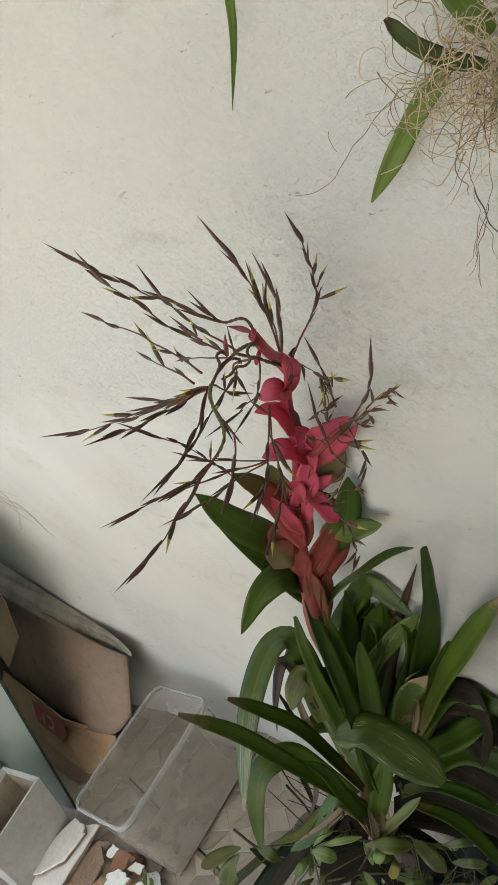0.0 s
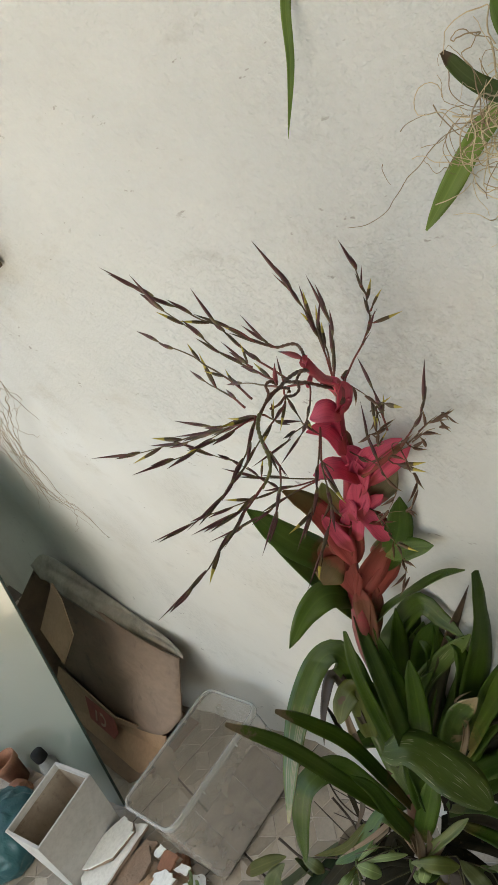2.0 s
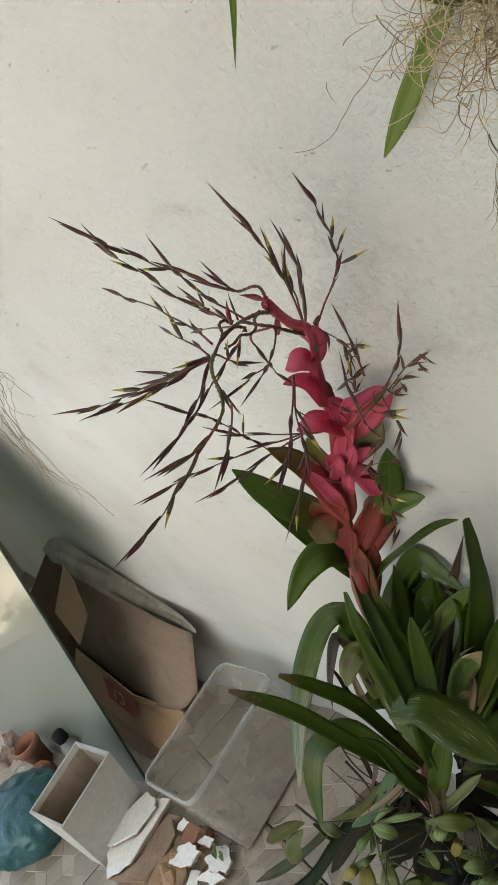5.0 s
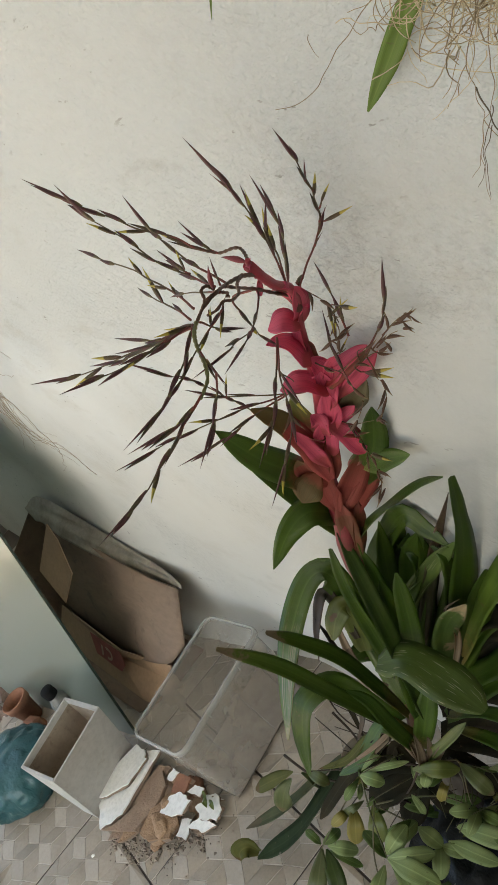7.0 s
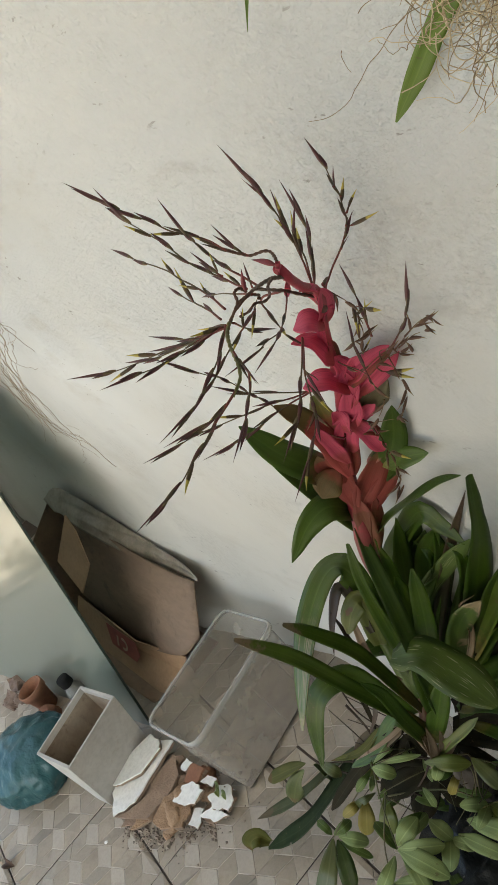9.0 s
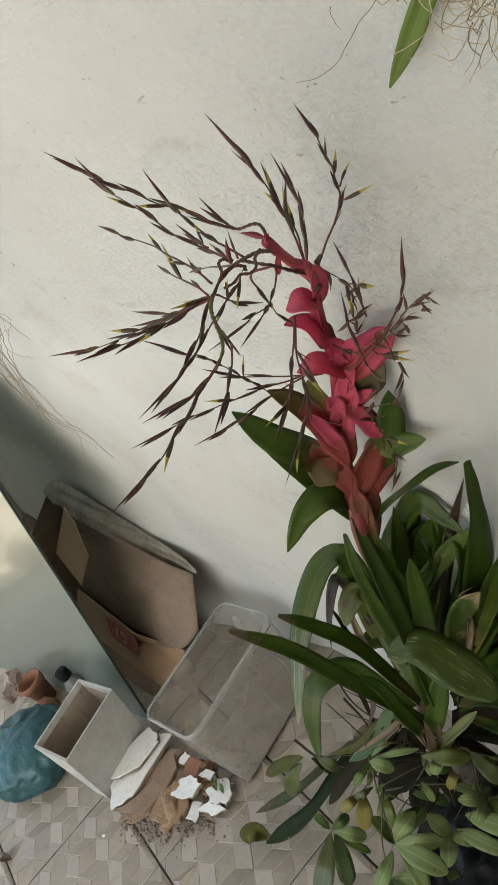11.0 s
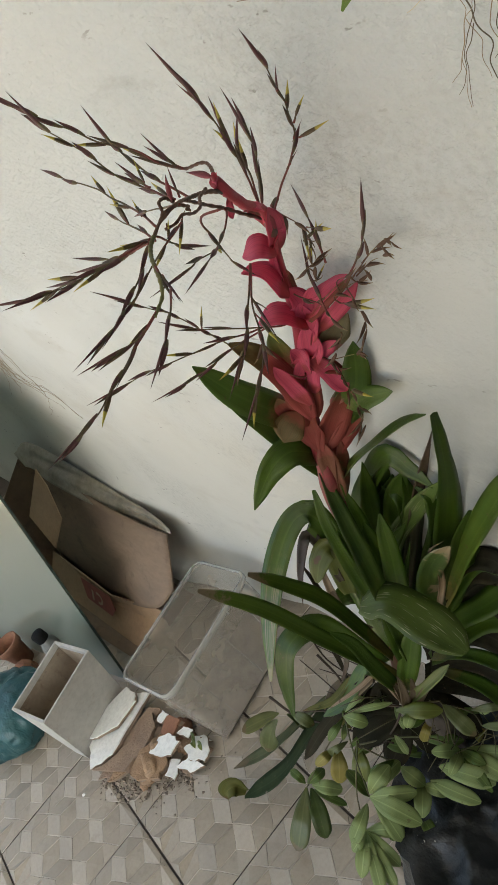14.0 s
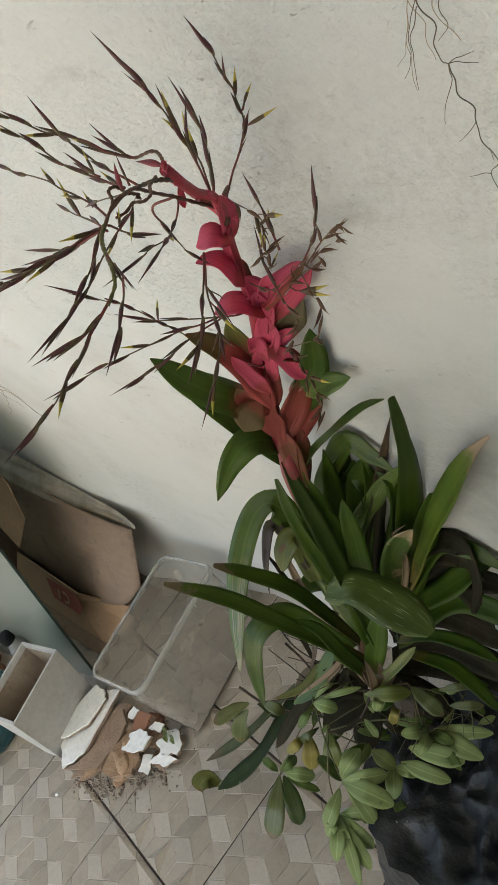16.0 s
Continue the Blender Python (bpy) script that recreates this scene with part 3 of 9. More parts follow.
def wall_slab(name, x0, x1, z0, z1, y, depth, step):
    """The plastered wall: its face is a fine sheet with slow waves; its foot is battered towards the far end."""
    nx, nz = int((x1 - x0) / step), int((z1 - z0) / step)
    verts, faces = [], []
    for k in range(nz + 1):
        for i in range(nx + 1):
            x, z = x0 + (x1 - x0) * i / nx, z0 + (z1 - z0) * k / nz
            w = 0.003 * noise.noise(Vector((x * 2.1, z * 2.3, 0.4))) + 0.0012 * noise.noise(Vector((x * 11, z * 11, 2.0)))
            w -= 0.115 * min(1.0, max(0.0, (-1.60 - x) / 0.55)) * max(0.0, 1.0 - max(0.0, z) / 0.55)
            verts.append((x, y + w, z))
    for k in range(nz):
        for i in range(nx):
            a = k * (nx + 1) + i
            faces.append((a, a + 1, a + nx + 2, a + nx + 1))
    n = len(verts)
    verts += [(x0, y + depth, z0), (x1, y + depth, z0), (x1, y + depth, z1), (x0, y + depth, z1)]
    faces += [(n + 1, n, n + 3, n + 2), (n, 0, nz * (nx + 1), n + 3)[::-1], (nx, n + 1, n + 2, nx + nz * (nx + 1))[::-1]]
    return tagged(link(name, verts, faces, M["wall"]), kind="structure")


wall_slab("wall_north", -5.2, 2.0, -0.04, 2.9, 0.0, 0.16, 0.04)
# unseen east wall added to steer light: white top bounces, dark foot absorbs
solid("added_wall_east", (0.34, -1.5, 1.0), (0.49, 0.0, 2.9), M["wall"])
solid("added_wall_foot", (0.335, -1.5, -0.04), (0.49, 0.0, 0.999), M["wall_foot"])
# end wall added to keep the slot behind the glass dark
solid("added_wall_west", (-4.25, -1.10, -0.04), (-4.10, 0.0, 1.75), M["pier"])
# unseen roof slab, inferred from the shade edge mirrored in the glass
solid("ceiling", (-2.9, -3.2, 2.9), (2.15, 0.16, 3.05), M["ceiling"])
floor = solid("floor", (-4.0, -3.2, -0.045), (2.0, 0.0, -0.005), M["joint"])


# ---- flower plant: one big bromeliad in a black nursery bag
def stem(owner, points, radius, material, name="stem", sides=6, taper=0.6):
    path = smooth_path(points, 4 * len(points))
    v, f, uv = tube_mesh(path, [radius * (1 - (1 - taper) * i / (len(path) - 1)) for i in range(len(path))], sides)
    return link(name, v, f, material, owner, "", uv)


plant = thing("bromeliad", "tall flowering bromeliad with green strap leaves and pink bracts", "plant", at=None)
STALK = [(-0.809, -0.135, 0.440), (-0.768, -0.061, 0.661), (-0.678, -0.068, 0.855), (-0.649, -0.056, 0.927), (-0.630, -0.043, 0.987), (-0.560, -0.036, 1.090), (-0.503, -0.036, 1.164), (-0.450, -0.045, 1.233), (-0.379, -0.067, 1.293), (-0.353, -0.090, 1.318), (-0.326, -0.110, 1.346), (-0.316, -0.117, 1.357)]
path = smooth_path(STALK, 40)
radii = [max(0.0026, 0.0125 - 0.0065 * min(1.0, max(0.0, i - 18) / 6) - 0.0028 * min(1.0, max(0.0, i - 24) / 12)) + (0.0006 if i % 5 < 2 else 0.0) for i in range(41)]
v, f, uv = tube_mesh(path, radii, 10)
link("flower_stalk", v, f, M["stalk"], plant, "red flower stalk, brown at its foot", uv)
blade('leaf', plant, [(-0.659, -0.057, 0.884), (-0.614, -0.042, 0.919), (-0.558, -0.033, 0.955), (-0.498, -0.023, 0.989), (-0.456, -0.020, 1.008)], 0.0162, STRAP, M['leaf_green'], (0.36, -0.04, 0.93), 0.50)
blade('leaf', plant, [(-0.684, -0.017, 0.630), (-0.575, -0.015, 0.788), (-0.489, -0.027, 0.907), (-0.438, -0.036, 0.988), (-0.405, -0.042, 1.045)], 0.0359, KNOB, M['leaf_dark'], (0.78, -0.26, 0.57), 0.22)
blade('leaf', plant, [(-0.713, -0.063, 0.529), (-0.622, -0.039, 0.596), (-0.564, -0.019, 0.639), (-0.507, -0.008, 0.679)], 0.0399, STRAP, M['leaf_dark'], (0.49, -0.06, 0.87), 0.25)
blade('leaf', plant, [(-0.713, -0.106, 0.516), (-0.628, -0.092, 0.557), (-0.563, -0.091, 0.573), (-0.498, -0.099, 0.588)], 0.0213, STRAP, M['leaf_green'], (0.42, 0.09, 0.90), 0.30)
blade('leaf', plant, [(-0.701, -0.112, 0.492), (-0.623, -0.110, 0.510), (-0.559, -0.123, 0.524), (-0.501, -0.142, 0.530)], 0.0218, STRAP, M['leaf_green'], (0.40, 0.12, 0.91), 0.30)
blade('leaf', plant, [(-0.693, -0.057, 0.581), (-0.659, -0.060, 0.661), (-0.616, -0.053, 0.723), (-0.566, -0.039, 0.768)], 0.0340, STRAP, M['leaf_scorched'], (0.77, -0.17, 0.61), 0.35)
blade('leaf', plant, [(-0.780, -0.121, 0.527), (-0.793, -0.094, 0.610), (-0.799, -0.073, 0.692), (-0.797, -0.065, 0.755), (-0.801, -0.071, 0.791), (-0.802, -0.103, 0.797), (-0.798, -0.161, 0.774), (-0.796, -0.220, 0.728), (-0.793, -0.277, 0.671)], 0.0415, ARCH, M['leaf_dryend'], (0.32, -0.19, 0.93), 0.16)
blade('leaf', plant, [(-0.714, -0.129, 0.689), (-0.654, -0.113, 0.707), (-0.588, -0.118, 0.702), (-0.520, -0.129, 0.697)], 0.0580, FLECK, M['leaf_flecked'], (0.59, 0.06, 0.81), 0.12)
blade('leaf', plant, [(-0.731, -0.128, 0.536), (-0.702, -0.110, 0.652), (-0.669, -0.097, 0.769), (-0.657, -0.082, 0.854), (-0.652, -0.067, 0.922)], 0.0255, BLUNT, M['leaf_spotted'], (0.87, -0.05, 0.49), 0.40)
blade('leaf', plant, [(-0.790, -0.106, 0.512), (-0.762, -0.087, 0.692), (-0.737, -0.080, 0.790), (-0.723, -0.064, 0.861)], 0.0220, BLUNT, M['leaf_dark'], (0.46, -0.44, 0.77), 0.35)
blade('leaf', plant, [(-0.669, -0.078, 0.603), (-0.631, -0.054, 0.673), (-0.616, -0.045, 0.719), (-0.612, -0.044, 0.745), (-0.595, -0.027, 0.751)], 0.0105, LANCE, M['leaf_husk'], (0.83, -0.10, 0.55), 0.60)
blade('leaf', plant, [(-0.779, -0.125, 0.582), (-0.788, -0.136, 0.631), (-0.805, -0.110, 0.701), (-0.812, -0.085, 0.734)], 0.0133, LANCE, M['leaf_husk'], (0.61, -0.31, 0.73), 0.50)
blade('leaf', plant, [(-0.774, -0.165, 0.486), (-0.821, -0.165, 0.501), (-0.858, -0.216, 0.458), (-0.900, -0.256, 0.438)], 0.0248, STRAP, M['leaf_green'], (0.36, -0.03, 0.93), 0.40)
blade('leaf', plant, [(-0.764, -0.172, 0.462), (-0.765, -0.161, 0.491), (-0.785, -0.163, 0.523)], 0.0135, LANCE, M['leaf_husk'], (0.65, -0.14, 0.74), 0.50)
blade('leaf', plant, [(-0.759, -0.176, 0.457), (-0.722, -0.149, 0.484), (-0.676, -0.107, 0.521)], 0.0165, STRAP, M['leaf_yellow'], (0.62, 0.20, 0.76), 0.50)
blade('leaf', plant, [(-0.763, -0.150, 0.490), (-0.767, -0.190, 0.671), (-0.780, -0.214, 0.775), (-0.780, -0.251, 0.871)], 0.0238, BLUNT, M["leaf_burnt"], (0.94, 0.31, 0.16), 0.25)
blade('leaf', plant, [(-0.774, -0.134, 0.517), (-0.770, -0.145, 0.684), (-0.769, -0.169, 0.770), (-0.761, -0.195, 0.837)], 0.0238, BLUNT, M["leaf_burnt"], (0.91, 0.40, 0.08), 0.25)
blade('leaf', plant, [(-0.712, -0.048, 0.560), (-0.590, -0.022, 0.712), (-0.462, -0.020, 0.857), (-0.376, -0.027, 0.951), (-0.349, -0.021, 0.974)], 0.0300, STRAP, M['leaf_burnt'], (0.43, -0.39, 0.81), 0.40)
blade('leaf', plant, [(-0.755, -0.106, 0.534), (-0.684, -0.072, 0.674), (-0.638, -0.044, 0.755)], 0.0133, LANCE, M["leaf_green"], (0.57, -0.82, -0.07), 0.25)
blade('leaf', plant, [(-0.792, -0.086, 0.546), (-0.707, -0.043, 0.707), (-0.629, -0.016, 0.788), (-0.533, -0.015, 0.872)], 0.0272, STRAP, M["leaf_flecked"], (0.22, -0.97, -0.07), 0.25)
blade('leaf', plant, [(-0.773, -0.060, 0.564), (-0.622, -0.012, 0.798), (-0.478, -0.013, 0.971)], 0.0184, LANCE, M["leaf_brown"], (0.51, -0.81, -0.28), 0.25)
blade('leaf', plant, [(-0.786, -0.020, 0.729), (-0.609, -0.013, 0.895), (-0.571, -0.013, 0.883), (-0.550, -0.015, 0.858)], 0.0312, STRAP, M["leaf_dark"], (0.32, -0.76, 0.56), 0.25)
blade('leaf', plant, [(-0.815, -0.063, 0.547), (-0.750, -0.022, 0.702), (-0.682, -0.013, 0.818), (-0.613, -0.014, 0.883)], 0.0539, TONGUE, M["leaf_dark"], (0.65, -0.60, -0.47), 0.25)
blade('leaf', plant, [(-0.804, -0.063, 0.536), (-0.729, -0.020, 0.679), (-0.653, -0.012, 0.801), (-0.582, -0.013, 0.880)], 0.0433, TONGUE, M["leaf_dark"], (0.19, -0.98, -0.10), 0.25)
blade('leaf', plant, [(-0.800, -0.083, 0.555), (-0.731, -0.066, 0.695), (-0.681, -0.044, 0.740), (-0.647, -0.030, 0.771)], 0.0256, STRAP, M["leaf_green"], (0.43, -0.90, -0.05), 0.25)
blade('leaf', plant, [(-0.752, -0.072, 0.513), (-0.647, -0.014, 0.645), (-0.548, -0.014, 0.710), (-0.530, -0.032, 0.661), (-0.549, -0.061, 0.613)], 0.0329, STRAP, M["leaf_shade"], (-0.20, -0.59, 0.78), 0.25)
blade('leaf', plant, [(-0.750, -0.092, 0.478), (-0.681, -0.028, 0.545), (-0.583, -0.013, 0.604), (-0.519, -0.012, 0.607)], 0.0468, STRAP, M["leaf_shade"], (-0.32, -0.27, 0.91), 0.25)
blade('leaf', plant, [(-0.760, -0.159, 0.473), (-0.720, -0.124, 0.552), (-0.696, -0.099, 0.606)], 0.0338, TONGUE, M["leaf_green"], (0.57, -0.82, 0.10), 0.25)
blade('leaf', plant, [(-0.762, -0.165, 0.473), (-0.746, -0.171, 0.567), (-0.749, -0.168, 0.627), (-0.759, -0.176, 0.665)], 0.0229, STRAP, M["leaf_green"], (0.97, 0.20, 0.14), 0.25)
blade('leaf', plant, [(-0.806, -0.141, 0.490), (-0.824, -0.164, 0.619), (-0.846, -0.209, 0.635), (-0.865, -0.246, 0.591), (-0.893, -0.288, 0.500)], 0.0378, STRAP, M["leaf_dark"], (0.29, -0.44, 0.85), 0.25)
blade('leaf', plant, [(-0.908, -0.237, 0.448), (-1.096, -0.291, 0.278), (-1.266, -0.349, 0.135), (-1.425, -0.433, 0.043)], 0.0464, TONGUE, M['leaf_faded'], (0.40, 0.18, 0.90), 0.30)
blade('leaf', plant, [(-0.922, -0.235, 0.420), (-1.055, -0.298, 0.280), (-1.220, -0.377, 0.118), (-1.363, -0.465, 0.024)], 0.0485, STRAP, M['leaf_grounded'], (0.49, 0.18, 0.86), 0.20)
blade('leaf', plant, [(-0.811, -0.170, 0.491), (-0.869, -0.204, 0.457), (-0.944, -0.246, 0.398)], 0.0443, TONGUE, M['leaf_husk2'], (0.60, 0.06, 0.80), 0.30)
blade('leaf', plant, [(-0.800, -0.104, 0.637), (-0.788, -0.082, 0.724), (-0.795, -0.104, 0.724), (-0.805, -0.128, 0.697)], 0.0355, STRAP, M["leaf_yellow"], (0.57, -0.55, 0.61), 0.25)
blade('leaf', plant, [(-0.798, -0.101, 0.666), (-0.813, -0.083, 0.753), (-0.824, -0.125, 0.721), (-0.823, -0.162, 0.678)], 0.0180, LANCE, M["leaf_brown"], (0.53, -0.62, 0.58), 0.25)
blade('leaf', plant, [(-0.802, -0.121, 0.547), (-0.829, -0.130, 0.632), (-0.830, -0.122, 0.698), (-0.822, -0.120, 0.736)], 0.0133, LANCE, M["leaf_brown"], (0.93, 0.36, -0.10), 0.25)
blade('leaf', plant, [(-0.731, -0.134, 0.546), (-0.689, -0.091, 0.702), (-0.653, -0.068, 0.823)], 0.0353, STRAP, M["leaf_dark"], (0.87, -0.47, -0.13), 0.25)
blade('leaf', plant, [(-0.726, -0.120, 0.559), (-0.669, -0.076, 0.716), (-0.635, -0.052, 0.825)], 0.0302, STRAP, M["leaf_dark"], (0.55, -0.84, 0.03), 0.25)
blade('leaf', plant, [(-0.713, -0.079, 0.701), (-0.668, -0.067, 0.809), (-0.642, -0.062, 0.896)], 0.0215, LANCE, M["leaf_green"], (0.87, -0.40, -0.28), 0.25)
blade('leaf', plant, [(-0.765, -0.082, 0.467), (-0.645, -0.013, 0.601), (-0.613, -0.014, 0.560), (-0.591, -0.035, 0.498)], 0.0374, STRAP, M["leaf_shade"], (0.62, -0.64, 0.46), 0.25)
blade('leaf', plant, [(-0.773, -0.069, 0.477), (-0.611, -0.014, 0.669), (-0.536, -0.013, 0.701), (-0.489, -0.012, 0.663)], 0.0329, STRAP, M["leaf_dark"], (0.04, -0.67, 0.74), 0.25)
blade('leaf', plant, [(-0.787, -0.075, 0.461), (-0.667, -0.014, 0.607), (-0.575, -0.014, 0.665), (-0.554, -0.015, 0.620)], 0.0344, STRAP, M["leaf_shade"], (-0.09, -0.69, 0.72), 0.25)
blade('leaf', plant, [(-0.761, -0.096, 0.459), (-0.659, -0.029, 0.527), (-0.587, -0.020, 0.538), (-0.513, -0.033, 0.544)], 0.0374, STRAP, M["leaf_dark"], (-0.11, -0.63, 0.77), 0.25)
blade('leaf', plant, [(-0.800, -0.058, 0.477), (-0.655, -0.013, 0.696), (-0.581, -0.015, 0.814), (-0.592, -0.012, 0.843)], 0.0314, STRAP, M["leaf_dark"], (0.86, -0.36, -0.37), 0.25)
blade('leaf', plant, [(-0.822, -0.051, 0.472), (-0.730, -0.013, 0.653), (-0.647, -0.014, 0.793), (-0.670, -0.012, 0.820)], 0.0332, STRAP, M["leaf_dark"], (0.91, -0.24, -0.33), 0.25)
blade('leaf', plant, [(-0.782, -0.090, 0.453), (-0.710, -0.041, 0.485), (-0.640, -0.035, 0.483), (-0.568, -0.043, 0.479)], 0.0395, STRAP, M["leaf_shade"], (0.03, -0.59, 0.81), 0.25)
blade('leaf', plant, [(-0.771, -0.100, 0.441), (-0.693, -0.072, 0.462), (-0.621, -0.071, 0.459), (-0.555, -0.082, 0.460)], 0.0395, STRAP, M["leaf_shade"], (-0.02, -0.53, 0.85), 0.25)
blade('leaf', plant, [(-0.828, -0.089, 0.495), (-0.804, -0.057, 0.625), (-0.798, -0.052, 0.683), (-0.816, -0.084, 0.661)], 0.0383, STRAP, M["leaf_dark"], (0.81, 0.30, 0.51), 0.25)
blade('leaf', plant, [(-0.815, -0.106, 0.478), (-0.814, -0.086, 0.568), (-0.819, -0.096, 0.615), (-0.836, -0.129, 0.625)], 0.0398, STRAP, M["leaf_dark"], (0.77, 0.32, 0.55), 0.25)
blade('leaf', plant, [(-0.785, -0.116, 0.422), (-0.716, -0.077, 0.401), (-0.650, -0.060, 0.382), (-0.587, -0.063, 0.363)], 0.0637, STRAP, M["leaf_shade"], (0.29, -0.08, 0.95), 0.25)
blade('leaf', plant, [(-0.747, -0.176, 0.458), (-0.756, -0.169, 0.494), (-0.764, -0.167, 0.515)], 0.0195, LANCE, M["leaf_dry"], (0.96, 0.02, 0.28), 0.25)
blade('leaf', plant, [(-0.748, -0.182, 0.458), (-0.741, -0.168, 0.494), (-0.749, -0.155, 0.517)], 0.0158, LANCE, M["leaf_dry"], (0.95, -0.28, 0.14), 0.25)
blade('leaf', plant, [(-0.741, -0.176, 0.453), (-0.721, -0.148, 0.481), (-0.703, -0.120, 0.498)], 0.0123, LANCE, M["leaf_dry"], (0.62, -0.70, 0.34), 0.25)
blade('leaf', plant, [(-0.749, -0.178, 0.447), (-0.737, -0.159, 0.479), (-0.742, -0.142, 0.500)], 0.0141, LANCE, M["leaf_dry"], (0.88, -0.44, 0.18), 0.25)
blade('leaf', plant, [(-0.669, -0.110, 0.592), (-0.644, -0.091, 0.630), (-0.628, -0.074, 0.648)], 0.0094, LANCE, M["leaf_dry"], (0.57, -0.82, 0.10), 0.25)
blade('leaf', plant, [(-0.811, -0.169, 0.489), (-0.857, -0.212, 0.457), (-0.913, -0.264, 0.408), (-0.982, -0.326, 0.333)], 0.0237, STRAP, M["leaf_shade"], (0.16, -0.80, 0.58), 0.25)
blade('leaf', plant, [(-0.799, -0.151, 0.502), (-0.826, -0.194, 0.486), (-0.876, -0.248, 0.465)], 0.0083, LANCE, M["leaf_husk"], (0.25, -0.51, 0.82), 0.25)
blade('leaf', plant, [(-0.784, -0.180, 0.436), (-0.816, -0.194, 0.449), (-0.854, -0.234, 0.438)], 0.0409, STRAP, M["leaf_shade"], (0.21, -0.24, 0.95), 0.25)
blade('leaf', plant, [(-0.790, -0.187, 0.414), (-0.811, -0.219, 0.414), (-0.850, -0.260, 0.404)], 0.0471, STRAP, M["leaf_shade"], (0.25, -0.32, 0.91), 0.25)
blade('leaf', plant, [(-0.779, -0.173, 0.407), (-0.758, -0.182, 0.375), (-0.737, -0.180, 0.346)], 0.0509, STRAP, M["leaf_shade"], (0.73, -0.39, 0.56), 0.25)
blade('leaf', plant, [(-0.786, -0.188, 0.410), (-0.790, -0.217, 0.383), (-0.803, -0.255, 0.352)], 0.0437, STRAP, M["leaf_shade"], (0.42, -0.66, 0.63), 0.25)
blade('leaf', plant, [(-0.779, -0.154, 0.410), (-0.750, -0.139, 0.376), (-0.709, -0.135, 0.333)], 0.0566, STRAP, M["leaf_shade"], (0.73, -0.36, 0.58), 0.25)
blade('leaf', plant, [(-0.776, -0.155, 0.543), (-0.761, -0.169, 0.512), (-0.750, -0.181, 0.473)], 0.0114, LANCE, M["leaf_husk"], (0.73, -0.50, 0.46), 0.25)
blade('leaf', plant, [(-0.878, -0.163, 0.558), (-0.871, -0.173, 0.520), (-0.864, -0.193, 0.467)], 0.0083, LANCE, M["leaf_shade"], (0.78, -0.55, 0.30), 0.25)
blade('leaf', plant, [(-0.864, -0.144, 0.548), (-0.859, -0.171, 0.507), (-0.873, -0.201, 0.474)], 0.0092, LANCE, M["leaf_brown"], (0.59, -0.67, 0.45), 0.25)
blade('leaf', plant, [(-0.790, -0.176, 0.442), (-0.805, -0.176, 0.469), (-0.813, -0.203, 0.445)], 0.0220, STRAP, M["leaf_shade"], (0.35, -0.19, 0.92), 0.25)
blade('leaf', plant, [(-0.853, -0.188, 0.485), (-0.886, -0.229, 0.456), (-0.952, -0.267, 0.433)], 0.0153, LANCE, M["leaf_olive"], (0.07, -0.61, 0.79), 0.25)
blade('leaf', plant, [(-0.639, -0.041, 0.970), (-0.630, -0.060, 1.021), (-0.611, -0.092, 1.091), (-0.596, -0.113, 1.162)], 0.0377, TONGUE, M['leaf_blush'], (0.67, -0.25, 0.70), 0.22)
blade('leaf', plant, [(-0.777, -0.076, 0.468), (-0.646, -0.028, 0.641), (-0.572, -0.015, 0.748), (-0.509, -0.018, 0.833)], 0.0360, STRAP, M['leaf_dark'], (0.71, -0.25, 0.65), 0.25)
blade('leaf', plant, [(-0.794, -0.053, 0.488), (-0.687, -0.014, 0.656), (-0.610, -0.009, 0.758), (-0.583, -0.011, 0.835)], 0.0323, STRAP, M['leaf_dark'], (0.62, -0.51, 0.59), 0.25)
blade('leaf', plant, [(-0.807, -0.047, 0.503), (-0.727, -0.016, 0.666), (-0.639, -0.012, 0.787), (-0.598, -0.011, 0.867)], 0.0367, TONGUE, M['leaf_dark'], (0.83, -0.26, 0.49), 0.25)
blade('leaf', plant, [(-0.830, -0.057, 0.522), (-0.757, -0.033, 0.690), (-0.677, -0.031, 0.820), (-0.631, -0.027, 0.898)], 0.0323, TONGUE, M['leaf_dark'], (0.79, -0.23, 0.57), 0.25)
blade('leaf', plant, [(-0.852, -0.042, 0.519), (-0.785, -0.014, 0.666), (-0.702, -0.007, 0.766), (-0.631, -0.007, 0.849)], 0.0463, TONGUE, M['leaf_dark'], (0.79, -0.31, 0.53), 0.20)
blade('leaf', plant, [(-0.695, -0.042, 0.854), (-0.680, -0.059, 0.950), (-0.657, -0.081, 1.059), (-0.625, -0.101, 1.145)], 0.0309, TONGUE, M["leaf_green"], (0.96, 0.06, -0.26), 0.25)
blade('leaf', plant, [(-0.678, -0.036, 0.903), (-0.648, -0.063, 0.956), (-0.642, -0.084, 0.982), (-0.650, -0.114, 0.980), (-0.671, -0.151, 0.951)], 0.0342, TONGUE, M["leaf_green"], (0.91, 0.15, 0.39), 0.15)
blade('bract', plant, [(-0.446, -0.049, 1.239), (-0.409, -0.056, 1.265), (-0.362, -0.074, 1.303)], 0.0167, BRACT, M['bract_pink'], (0.94, -0.32, 0.13), 0.25)
blade('bract', plant, [(-0.432, -0.051, 1.250), (-0.403, -0.055, 1.267), (-0.400, -0.053, 1.265)], 0.0114, BRACT, M['bract_pink'], (1.00, -0.03, -0.01), 0.20)
blade('bract', plant, [(-0.402, -0.062, 1.276), (-0.384, -0.071, 1.294), (-0.367, -0.083, 1.313)], 0.0091, BRACT, M['bract_pink'], (0.62, -0.46, 0.63), 0.40)
